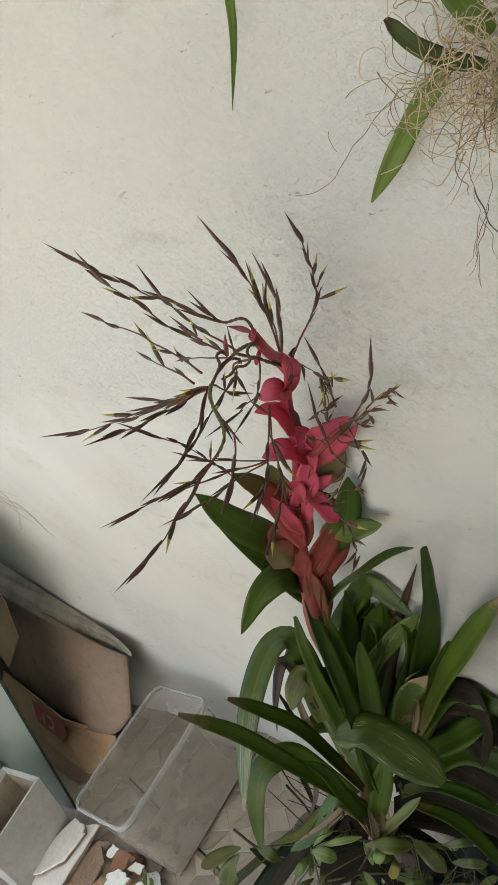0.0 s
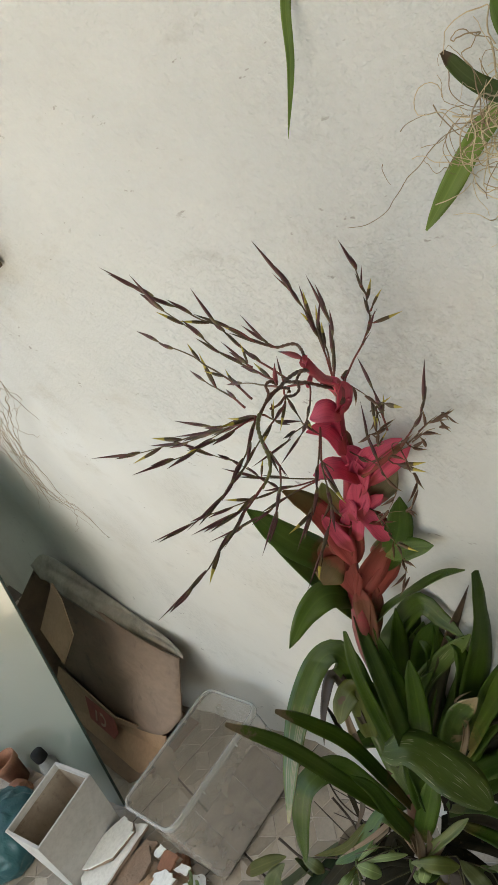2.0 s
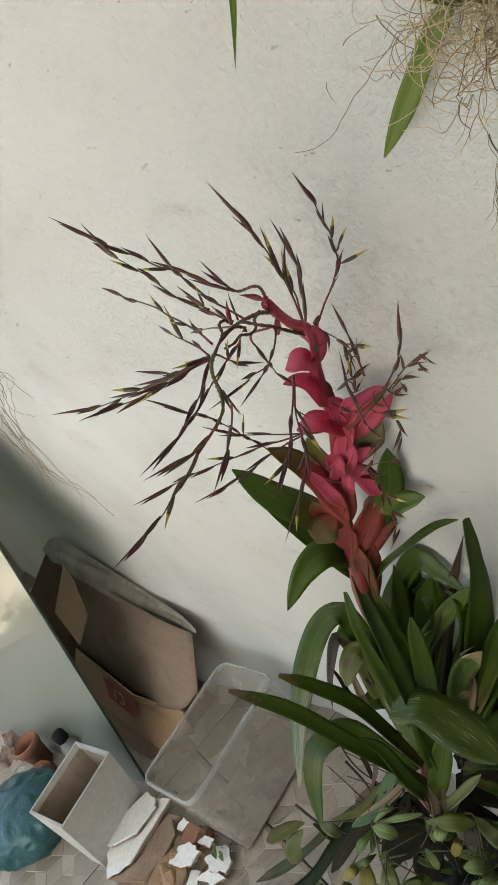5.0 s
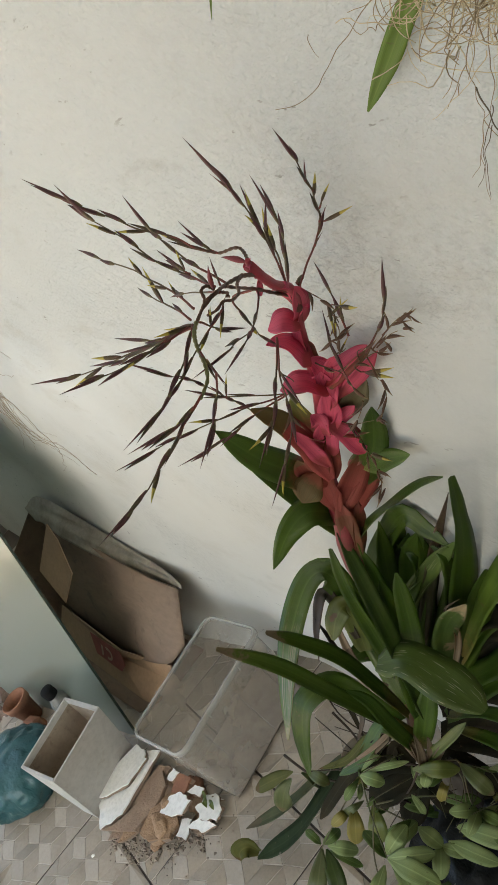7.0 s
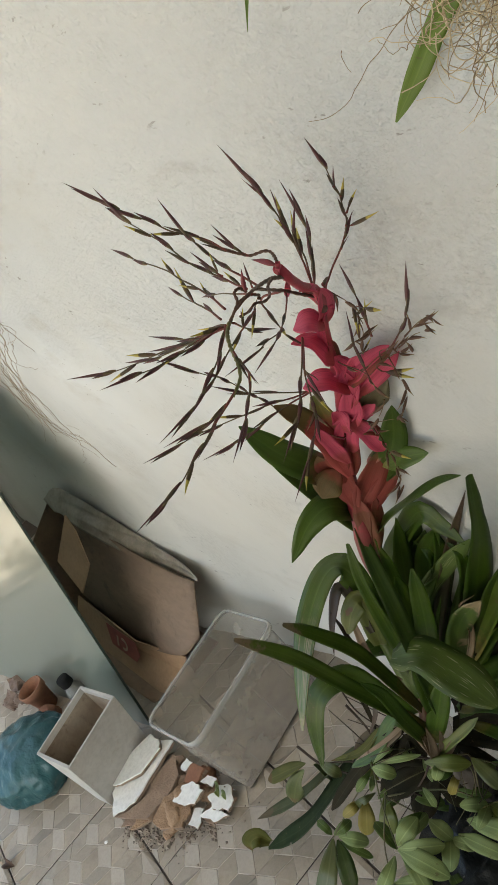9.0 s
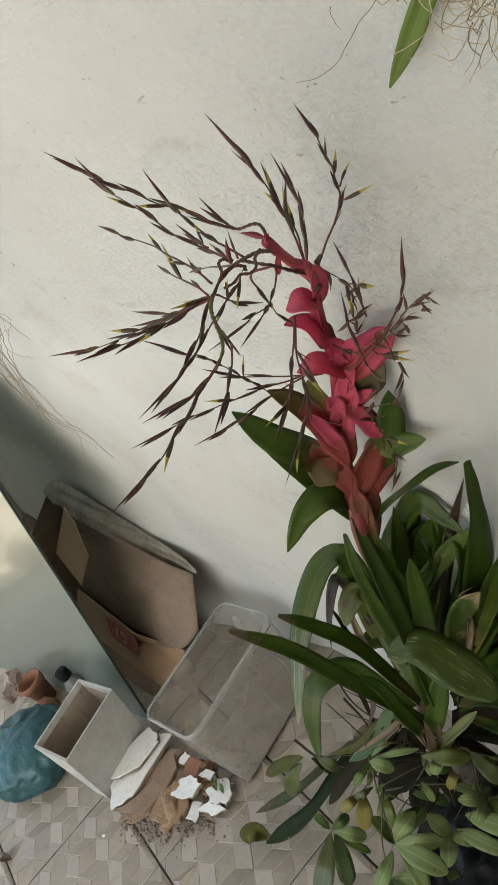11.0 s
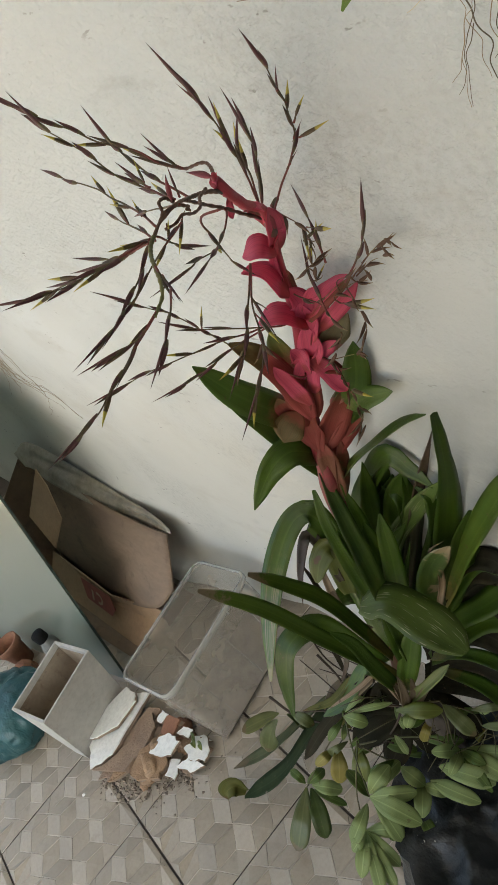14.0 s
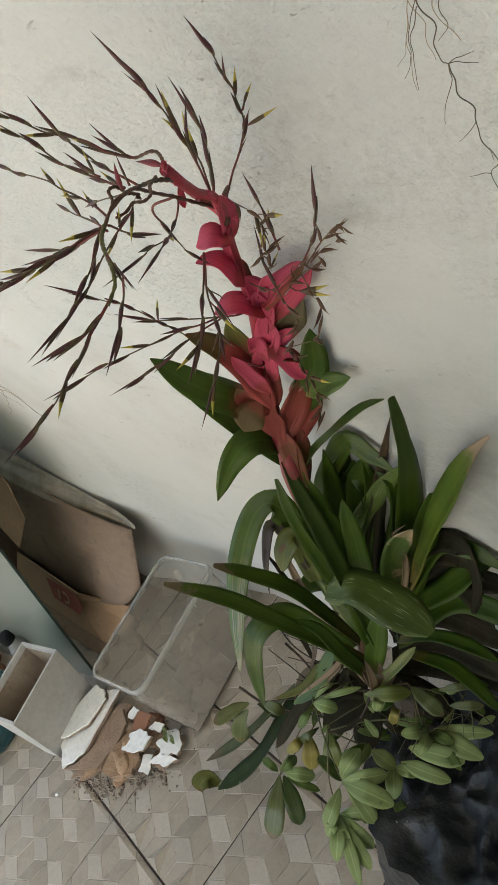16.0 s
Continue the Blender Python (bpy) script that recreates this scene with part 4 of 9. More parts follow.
blade('bract', plant, [(-0.383, -0.075, 1.300), (-0.367, -0.088, 1.318), (-0.319, -0.114, 1.353)], 0.0067, BRACT, M['bract_pink'], (0.68, -0.27, 0.68), 0.40)
blade('bract', plant, [(-0.342, -0.103, 1.336), (-0.370, -0.093, 1.320), (-0.390, -0.085, 1.306)], 0.0059, BRACT, M['bract_pink'], (0.93, -0.36, 0.00), 0.40)
blade('bract', plant, [(-0.339, -0.106, 1.341), (-0.316, -0.118, 1.356), (-0.310, -0.116, 1.362)], 0.0053, BRACT, M['bract_pink'], (0.59, -0.64, 0.50), 0.40)
blade('bract', plant, [(-0.371, -0.085, 1.311), (-0.354, -0.085, 1.314), (-0.363, -0.077, 1.303)], 0.0055, BRACT, M['bract_pink'], (0.80, -0.24, 0.54), 0.40)
blade('bract', plant, [(-0.425, -0.057, 1.247), (-0.419, -0.068, 1.265), (-0.440, -0.074, 1.261)], 0.0195, OVAL, M['bract_pink'], (0.71, -0.20, 0.67), 0.30)
blade('bract', plant, [(-0.471, -0.048, 1.192), (-0.459, -0.057, 1.222), (-0.453, -0.066, 1.239), (-0.456, -0.076, 1.246)], 0.0240, OVAL, M['bract_pink'], (0.68, -0.11, 0.72), 0.35)
blade('bract', plant, [(-0.498, -0.039, 1.143), (-0.494, -0.049, 1.168), (-0.498, -0.058, 1.178), (-0.517, -0.066, 1.176)], 0.0255, OVAL, M['bract_pink'], (0.62, -0.01, 0.78), 0.35)
blade('bract', plant, [(-0.483, -0.043, 1.194), (-0.461, -0.047, 1.221), (-0.434, -0.053, 1.248)], 0.0106, BRACT, M['bract_pink'], (0.61, -0.63, 0.48), 0.50)
blade('bract', plant, [(-0.492, -0.034, 1.168), (-0.478, -0.039, 1.193), (-0.457, -0.044, 1.221)], 0.0120, BRACT, M['stalk_bract'], (0.94, -0.23, 0.25), 0.50)
blade('bract', plant, [(-0.499, -0.035, 1.149), (-0.480, -0.038, 1.177), (-0.473, -0.045, 1.198)], 0.0202, BRACT, M['bract_pink'], (0.63, -0.30, 0.72), 0.30)
blade('bract', plant, [(-0.493, -0.034, 1.159), (-0.473, -0.032, 1.176), (-0.457, -0.029, 1.186)], 0.0141, BRACT, M['bract_pink'], (0.91, -0.10, 0.40), 0.30)
blade('bract', plant, [(-0.520, -0.034, 1.120), (-0.497, -0.034, 1.148), (-0.481, -0.039, 1.175)], 0.0209, BRACT, M['bract_pink'], (0.58, -0.55, 0.60), 0.35)
blade('bract', plant, [(-0.527, -0.031, 1.110), (-0.499, -0.027, 1.136), (-0.474, -0.025, 1.159)], 0.0202, BRACT, M['bract_pink'], (0.96, -0.16, 0.24), 0.35)
blade('bract', plant, [(-0.550, -0.038, 1.084), (-0.524, -0.035, 1.114), (-0.504, -0.037, 1.144)], 0.0241, BRACT, M['bract_pink'], (0.66, -0.55, 0.51), 0.35)
blade('bract', plant, [(-0.551, -0.042, 1.082), (-0.540, -0.044, 1.105), (-0.536, -0.049, 1.122)], 0.0223, BRACT, M['bract_pink'], (0.40, -0.38, 0.83), 0.40)
blade('bract', plant, [(-0.544, -0.036, 1.087), (-0.518, -0.028, 1.104), (-0.504, -0.022, 1.109)], 0.0187, BRACT, M['bract_pink'], (0.98, -0.09, 0.20), 0.30)
blade('bract', plant, [(-0.493, -0.038, 1.154), (-0.458, -0.029, 1.174), (-0.421, -0.020, 1.190)], 0.0199, OVAL, M['bract_pink'], (0.74, -0.02, 0.68), 0.35)
blade('bract', plant, [(-0.513, -0.031, 1.125), (-0.473, -0.020, 1.147), (-0.428, -0.011, 1.174)], 0.0172, OVAL, M['bract_pink'], (0.90, -0.43, 0.09), 0.35)
blade('bract', plant, [(-0.487, -0.039, 1.152), (-0.449, -0.031, 1.173), (-0.414, -0.022, 1.190)], 0.0089, BRACT, M['bract_red'], (0.69, -0.73, 0.02), 0.30)
blade('bract', plant, [(-0.469, -0.038, 1.163), (-0.446, -0.031, 1.173), (-0.421, -0.026, 1.187)], 0.0049, BRACT, M['bract_red'], (0.92, -0.25, 0.29), 0.30)
blade('bract', plant, [(-0.542, -0.026, 1.085), (-0.513, -0.020, 1.109), (-0.474, -0.011, 1.135)], 0.0274, OVAL, M['bract_grey'], (0.93, -0.29, 0.25), 0.30)
blade('bract', plant, [(-0.533, -0.042, 1.103), (-0.535, -0.033, 1.079), (-0.547, -0.024, 1.034)], 0.0204, BRACT, M['bract_pink'], (0.86, -0.50, 0.12), 0.35)
blade('bract', plant, [(-0.550, -0.038, 1.082), (-0.536, -0.027, 1.073), (-0.535, -0.019, 1.055)], 0.0148, BRACT, M['bract_red'], (0.75, 0.09, 0.66), 0.30)
blade('bract', plant, [(-0.578, -0.042, 1.047), (-0.557, -0.041, 1.078), (-0.542, -0.042, 1.102)], 0.0265, BRACT, M['bract_pink'], (0.66, -0.53, 0.53), 0.35)
blade('bract', plant, [(-0.608, -0.045, 1.006), (-0.582, -0.041, 1.043), (-0.557, -0.038, 1.078)], 0.0216, TONGUE, M['bract_red'], (0.85, -0.35, 0.39), 0.45)
blade('bract', plant, [(-0.599, -0.051, 1.012), (-0.575, -0.056, 1.072), (-0.557, -0.069, 1.128), (-0.556, -0.085, 1.167)], 0.0277, BRACT, M['bract_green_tip'], (0.64, -0.23, 0.73), 0.28)
blade('bract', plant, [(-0.581, -0.050, 1.036), (-0.568, -0.058, 1.078), (-0.557, -0.065, 1.113)], 0.0173, BRACT, M['bract_pink'], (0.73, -0.64, 0.26), 0.30)
blade('bract', plant, [(-0.601, -0.052, 1.020), (-0.585, -0.055, 1.058), (-0.575, -0.060, 1.087)], 0.0237, BRACT, M['bract_red'], (0.67, -0.63, 0.39), 0.30)
blade('bract', plant, [(-0.588, -0.042, 1.057), (-0.564, -0.046, 1.103), (-0.542, -0.051, 1.148)], 0.0251, BRACT, M['leaf_olive_red'], (0.60, -0.51, 0.62), 0.25)
blade('bract', plant, [(-0.615, -0.051, 1.001), (-0.617, -0.058, 1.019), (-0.606, -0.064, 1.058)], 0.0249, BRACT, M['bract_red'], (0.52, -0.51, 0.69), 0.30)
blade('bract', plant, [(-0.603, -0.055, 1.026), (-0.608, -0.072, 1.023), (-0.618, -0.088, 1.011)], 0.0350, OVAL, M['bract_round'], (0.74, -0.37, 0.55), 0.15)
blade('bract', plant, [(-0.633, -0.055, 0.950), (-0.604, -0.034, 0.985), (-0.557, -0.019, 1.031)], 0.0354, BRACT, M['bract_red'], (0.91, -0.15, 0.38), 0.35)
blade('bract', plant, [(-0.632, -0.057, 0.954), (-0.621, -0.051, 0.996), (-0.594, -0.048, 1.042)], 0.0300, BRACT, M['bract_red'], (0.59, -0.54, 0.61), 0.35)
blade('bract', plant, [(-0.641, -0.054, 0.930), (-0.609, -0.028, 0.962), (-0.576, -0.011, 0.985)], 0.0284, BRACT, M['bract_red'], (0.97, -0.17, 0.16), 0.30)
blade('bract', plant, [(-0.661, -0.068, 0.867), (-0.640, -0.059, 0.918), (-0.624, -0.051, 0.970)], 0.0270, TONGUE, M['stalk_bract'], (0.62, -0.40, 0.68), 0.35)
blade('bract', plant, [(-0.662, -0.062, 0.865), (-0.637, -0.050, 0.913), (-0.617, -0.036, 0.955)], 0.0220, TONGUE, M['stalk_bract'], (0.96, -0.01, 0.30), 0.35)
blade('bract', plant, [(-0.610, -0.022, 0.969), (-0.535, -0.018, 1.039), (-0.491, -0.015, 1.101)], 0.0350, TONGUE, M['leaf_dark'], (0.74, -0.37, 0.55), 0.12)
blade('bract', plant, [(-0.580, -0.022, 1.000), (-0.524, -0.020, 1.024), (-0.484, -0.018, 1.035)], 0.0260, OVAL, M['leaf_green'], (0.74, -0.37, 0.55), 0.15)
blade('bract', plant, [(-0.587, -0.029, 1.011), (-0.568, -0.022, 1.024), (-0.554, -0.016, 1.034)], 0.0157, BRACT, M['bract_grey'], (0.92, -0.25, 0.30), 0.30)


def bud_mesh(name, length, width, material, bend=0.12):
    """A pointed spindle along +z with a slight bend and a seam; its foot is slim and its end drawn out."""
    rings, sides = 9, 6
    prof = (0.30, 0.72, 0.96, 1.0, 0.90, 0.70, 0.46, 0.24, 0.02)
    verts, faces, uvs = [], [], []
    for i in range(rings):
        s = i / (rings - 1)
        for k in range(sides):
            a = 2 * math.pi * k / sides
            r = 0.5 * width * prof[i] * (1.0 if k % 2 else 0.80)
            verts.append((r * math.cos(a) + bend * length * s * s, 0.75 * r * math.sin(a), s * length))
            uvs.append((k / sides, s))
    for i in range(rings - 1):
        for k in range(sides):
            a, b = i * sides + k, i * sides + (k + 1) % sides
            faces.append((a, b, b + sides, a + sides))
    faces.append(tuple(range(sides))[::-1])
    ob = link(name, verts, faces, material, None, "", uvs)
    me = ob.data
    bpy.data.objects.remove(ob)
    return me


BUDS = {"dark": [bud_mesh("bud", 0.024, 0.0033, M["bud"], 0.03), bud_mesh("bud", 0.021, 0.0036, M["bud"], -0.04), bud_mesh("bud", 0.025, 0.0030, M["bud_olive"], 0.02)],
        "tip": [bud_mesh("bud", 0.030, 0.0027, M["bud"], 0.03), bud_mesh("bud", 0.033, 0.0024, M["bud"], -0.03)],
        "yellow": [bud_mesh("bud", 0.025, 0.0033, M["bud_yellow"], 0.04), bud_mesh("bud", 0.021, 0.0034, M["bud_yellow"], 0.10)],
        "red": [bud_mesh("bud", 0.022, 0.0042, M["bud_red"], 0.08)],
        "dry": [bud_mesh("bud", 0.015, 0.0028, M["bud_dry"], 0.3), bud_mesh("bud", 0.012, 0.0026, M["bud_dry"], -0.3)]}
SPIKE = random.Random(11)


def branch(points, kind, count, yellow, bare, scale):
    """A thin flower branch: buds sit close along it by turns on either side past a bare foot, the last one drawn out to its tip."""
    n = 7 * (len(points) - 1) + 6
    path = smooth_path(points, n)
    wob = [q + Vector((noise.noise(q * 60), noise.noise(q * 60 + Vector((7, 0, 0))), noise.noise(q * 60 + Vector((0, 9, 0))))) * 0.0006 for q in path]
    wob[0], wob[-1] = path[0], path[-1]
    total = sum((b - a).length for a, b in zip(wob, wob[1:]))
    dry, single = kind == "dry", kind in ("yellow", "red")
    thick = scale * (0.0006 if dry or single else 0.00085)
    cut = max(3, int(n * (1 - 0.6 * min(0.8, 0.031 * scale / total))))
    v, f, uv = tube_mesh(wob[:cut + 1], [thick * (1 - 0.65 * i / cut) for i in range(cut + 1)], 5)
    ob = link("flower_branch", v, f, M["bud_dry"] if dry else M["branch"], plant, "", uv)
    pale = set(SPIKE.sample(range(max(1, count - 1)), min(yellow, max(1, count - 1)))) if not single else set()
    for k in range(count):
        last = k == count - 1
        s = bare + (1 - bare) * (k + 0.15) / count
        i = min(n - 1, max(1, int(s * n)))
        tan = (wob[min(n, i + 2)] - wob[i - 1]).normalized()
        side = tan.cross(Vector((0.8, -0.35, 0.45)))
        side = side.normalized() if side.length > 0.1 else tan.orthogonal().normalized()
        side.rotate(Matrix.Rotation(math.pi * (k % 2) + SPIKE.uniform(-0.7, 0.7), 3, tan))
        lean = SPIKE.uniform(0.0, 0.05)
        if k in pale:
            lean = SPIKE.uniform(0.10, 0.28)
        if dry:
            lean = SPIKE.uniform(0.1, 0.5)
        name = kind if single else ("yellow" if k in pale else ("dry" if dry else ("tip" if last else "dark")))
        me = SPIKE.choice(BUDS[name])
        reach = max(q.co.z for q in me.vertices)
        rest = total * (1 - s)
        size = SPIKE.uniform(0.85, 1.12) * scale
        if last or single:
            i, lean = n, 0.0
            size = min(1.15 * scale, max(0.55, total * (1.0 if single else 0.8) / reach))
            tan = (wob[n] - wob[max(0, n - max(2, int(n * min(1.0, reach * size / total))))]).normalized()
            side = tan.orthogonal().normalized()
        elif not dry:
            size = min(size, max(0.45, (rest - 0.005) / reach))
        z = (tan + side * lean).normalized()
        x = (side - z * side.dot(z)).normalized()
        m = Matrix((x, z.cross(x), z)).transposed().to_4x4()
        foot = wob[n] - z * reach * size * 0.985 if last or single else wob[i] + side * 0.0006
        b = new("bud", me)
        b.parent = ob
        b.matrix_local = Matrix.Translation(foot) @ m @ Matrix.Diagonal((size, size, size, 1))
    return ob


def rachis(points, r0, r1, material):
    """A knotted, drooping piece of the flower stalk."""
    n = 8 * len(points)
    path = smooth_path(points, n)
    v, f, uv = tube_mesh(path, [(r0 + (r1 - r0) * i / n) * (1 + 0.16 * math.sin(i * 1.3) + 0.10 * noise.noise(path[i] * 150)) for i in range(n + 1)], 8)
    return link("stalk_tip", v, f, material, plant, "", uv)


rachis([(-0.4023, -0.0606, 1.2704), (-0.3834, -0.0674, 1.2937), (-0.3694, -0.0801, 1.3089), (-0.3552, -0.0925, 1.3244), (-0.3400, -0.1038, 1.3394), (-0.3231, -0.1136, 1.3519), (-0.3094, -0.1187, 1.3625)], 0.0034, 0.0018, M['stalk'])
rachis([(-0.3883, -0.0677, 1.2905), (-0.3659, -0.0888, 1.3113), (-0.3427, -0.1088, 1.3317), (-0.3143, -0.1313, 1.3518), (-0.2771, -0.1578, 1.3751)], 0.0014, 0.0010, M['rachis'])
rachis([(-0.3108, -0.1185, 1.3602), (-0.3199, -0.1118, 1.3625), (-0.3295, -0.1069, 1.3638), (-0.3345, -0.1078, 1.3656), (-0.3398, -0.1102, 1.3661), (-0.3451, -0.1125, 1.3669), (-0.3488, -0.1165, 1.3726), (-0.3524, -0.1201, 1.3788)], 0.0012, 0.0009, M['rachis'])
rachis([(-0.3260, -0.1119, 1.3462), (-0.3054, -0.1308, 1.3602), (-0.2846, -0.1515, 1.3718), (-0.2619, -0.1699, 1.3817), (-0.2601, -0.1779, 1.3826), (-0.2579, -0.1858, 1.3828), (-0.2598, -0.1938, 1.3788)], 0.0015, 0.0009, M['rachis'])
rachis([(-0.2883, -0.1386, 1.3672), (-0.2774, -0.1501, 1.3700), (-0.2646, -0.1592, 1.3707), (-0.2601, -0.1668, 1.3726), (-0.2564, -0.1737, 1.3775), (-0.2561, -0.1797, 1.3772), (-0.2566, -0.1859, 1.3790)], 0.0010, 0.0008, M['rachis'])
rachis([(-0.2670, -0.1682, 1.3821), (-0.2646, -0.1716, 1.3873), (-0.2618, -0.1770, 1.3888), (-0.2590, -0.1803, 1.3848), (-0.2582, -0.1869, 1.3824)], 0.0010, 0.0008, M['rachis'])
rachis([(-0.2676, -0.1629, 1.3743), (-0.2635, -0.1685, 1.3798), (-0.2594, -0.1756, 1.3836), (-0.2594, -0.1822, 1.3835), (-0.2589, -0.1900, 1.3806)], 0.0009, 0.0007, M['rachis'])
rachis([(-0.2595, -0.1919, 1.3801), (-0.2515, -0.2002, 1.3800), (-0.2423, -0.2070, 1.3787), (-0.2338, -0.2123, 1.3763), (-0.2254, -0.2177, 1.3742), (-0.2235, -0.2220, 1.3700), (-0.2228, -0.2270, 1.3680), (-0.2236, -0.2318, 1.3660)], 0.0012, 0.0009, M['stem_green'])
rachis([(-0.3959, -0.0512, 1.2870), (-0.3928, -0.0493, 1.2894), (-0.3897, -0.0479, 1.2912)], 0.0022, 0.0016, M['branch'])
branch([(-0.3111, -0.1185, 1.3611), (-0.3232, -0.1182, 1.3622), (-0.3361, -0.1166, 1.3685)], 'red', 1, 0, 0.00, 0.96)
branch([(-0.3451, -0.1125, 1.3669), (-0.3522, -0.1196, 1.3783), (-0.3574, -0.1234, 1.3903), (-0.3611, -0.1271, 1.3979), (-0.3676, -0.1356, 1.4095), (-0.3725, -0.1404, 1.4229), (-0.3782, -0.1476, 1.4384), (-0.3827, -0.1537, 1.4526), (-0.3856, -0.1576, 1.4645), (-0.3889, -0.1629, 1.4779)], 'dark', 9, 2, 0.05, 1.00)
branch([(-0.3455, -0.1130, 1.3673), (-0.3497, -0.1153, 1.3761), (-0.3534, -0.1163, 1.3864), (-0.3566, -0.1161, 1.3977)], 'dark', 2, 0, 0.12, 1.00)
branch([(-0.2846, -0.1515, 1.3718), (-0.2981, -0.1500, 1.3799), (-0.3208, -0.1448, 1.3876), (-0.3384, -0.1399, 1.3982), (-0.3542, -0.1351, 1.4028), (-0.3647, -0.1309, 1.4160), (-0.3748, -0.1265, 1.4300)], 'dark', 4, 0, 0.20, 0.96)
branch([(-0.2710, -0.1650, 1.3812), (-0.3032, -0.1575, 1.3853), (-0.3226, -0.1573, 1.3944), (-0.3384, -0.1553, 1.4051), (-0.3538, -0.1530, 1.4166), (-0.3645, -0.1538, 1.4273), (-0.3745, -0.1539, 1.4382), (-0.3788, -0.1533, 1.4511), (-0.3829, -0.1534, 1.4627)], 'dark', 8, 2, 0.05, 0.95)
branch([(-0.3031, -0.1569, 1.3860), (-0.3155, -0.1550, 1.3925), (-0.3282, -0.1518, 1.4037)], 'dark', 2, 0, 0.12, 0.91)
branch([(-0.3044, -0.1569, 1.3901), (-0.3053, -0.1548, 1.3966), (-0.3060, -0.1532, 1.4022)], 'yellow', 1, 1, 0.00, 0.89)
branch([(-0.3209, -0.1617, 1.3638), (-0.3506, -0.1509, 1.3647), (-0.3713, -0.1450, 1.3669), (-0.3937, -0.1408, 1.3730), (-0.4167, -0.1373, 1.3819), (-0.4438, -0.1359, 1.3905), (-0.4686, -0.1317, 1.3954), (-0.4943, -0.1288, 1.4033)], 'dark', 5, 2, 0.12, 1.07)
branch([(-0.3691, -0.1447, 1.3602), (-0.3744, -0.1401, 1.3651), (-0.3800, -0.1372, 1.3692)], 'yellow', 1, 1, 0.00, 1.03)
branch([(-0.4151, -0.1369, 1.3500), (-0.4207, -0.1305, 1.3651), (-0.4267, -0.1273, 1.3716), (-0.4320, -0.1252, 1.3739)], 'yellow', 1, 1, 0.00, 1.12)
branch([(-0.2613, -0.1693, 1.3808), (-0.3199, -0.1545, 1.3704), (-0.3460, -0.1513, 1.3676), (-0.3712, -0.1472, 1.3636)], 'dark', 1, 0, 0.30, 0.94)
branch([(-0.3571, -0.1532, 1.3472), (-0.3878, -0.1436, 1.3495), (-0.4288, -0.1336, 1.3502), (-0.4794, -0.1199, 1.3516)], 'dark', 2, 0, 0.10, 1.10)
branch([(-0.2598, -0.1932, 1.3794), (-0.2828, -0.1969, 1.3766), (-0.3072, -0.2044, 1.3751), (-0.3246, -0.2128, 1.3753), (-0.3418, -0.2224, 1.3753), (-0.3589, -0.2315, 1.3768), (-0.3680, -0.2427, 1.3809), (-0.3780, -0.2532, 1.3905)], 'dark', 8, 2, 0.00, 0.90)
branch([(-0.2598, -0.1938, 1.3788), (-0.2815, -0.2022, 1.3779), (-0.3024, -0.2106, 1.3768), (-0.3246, -0.2223, 1.3780), (-0.3477, -0.2270, 1.3788)], 'dark', 5, 1, 0.00, 0.86)
branch([(-0.2614, -0.1960, 1.3809), (-0.2588, -0.2141, 1.3863), (-0.2576, -0.2295, 1.3912), (-0.2563, -0.2452, 1.3974), (-0.2547, -0.2605, 1.4052), (-0.2515, -0.2725, 1.4116)], 'dark', 6, 1, 0.00, 0.78)
branch([(-0.2714, -0.1950, 1.3783), (-0.3038, -0.1971, 1.3725), (-0.3248, -0.2017, 1.3762), (-0.3449, -0.2046, 1.3800)], 'dark', 3, 0, 0.10, 0.88)
branch([(-0.2851, -0.2031, 1.3768), (-0.3040, -0.2092, 1.3772), (-0.3240, -0.2179, 1.3803)], 'dark', 2, 0, 0.00, 0.87)
branch([(-0.2815, -0.2022, 1.3779), (-0.2830, -0.2239, 1.3829), (-0.2848, -0.2291, 1.3835), (-0.2863, -0.2331, 1.3845)], 'yellow', 1, 1, 0.00, 0.82)
branch([(-0.2605, -0.1938, 1.3807), (-0.2538, -0.2062, 1.3768), (-0.2473, -0.2181, 1.3749), (-0.2438, -0.2298, 1.3730), (-0.2407, -0.2434, 1.3715), (-0.2416, -0.2576, 1.3693), (-0.2433, -0.2720, 1.3708)], 'dark', 6, 0, 0.05, 0.78)
branch([(-0.2524, -0.1785, 1.3763), (-0.2457, -0.1883, 1.3778), (-0.2452, -0.1985, 1.3771), (-0.2445, -0.2103, 1.3750), (-0.2439, -0.2211, 1.3721), (-0.2441, -0.2329, 1.3711), (-0.2439, -0.2444, 1.3703), (-0.2427, -0.2549, 1.3684)], 'dark', 5, 1, 0.05, 0.78)
branch([(-0.2235, -0.2309, 1.3665), (-0.2253, -0.2404, 1.3640), (-0.2283, -0.2500, 1.3649), (-0.2316, -0.2603, 1.3669), (-0.2362, -0.2734, 1.3713)], 'dark', 4, 0, 0.10, 0.78)
branch([(-0.2230, -0.2281, 1.3676), (-0.2253, -0.2389, 1.3644), (-0.2274, -0.2500, 1.3614), (-0.2288, -0.2604, 1.3583), (-0.2293, -0.2703, 1.3564), (-0.2294, -0.2808, 1.3541), (-0.2304, -0.2925, 1.3539), (-0.2317, -0.3048, 1.3529), (-0.2331, -0.3157, 1.3531)], 'dark', 7, 2, 0.08, 0.78)
branch([(-0.2327, -0.2118, 1.3785), (-0.2265, -0.2153, 1.3727), (-0.2202, -0.2183, 1.3676), (-0.2141, -0.2207, 1.3636)], 'dark', 2, 0, 0.00, 0.78)
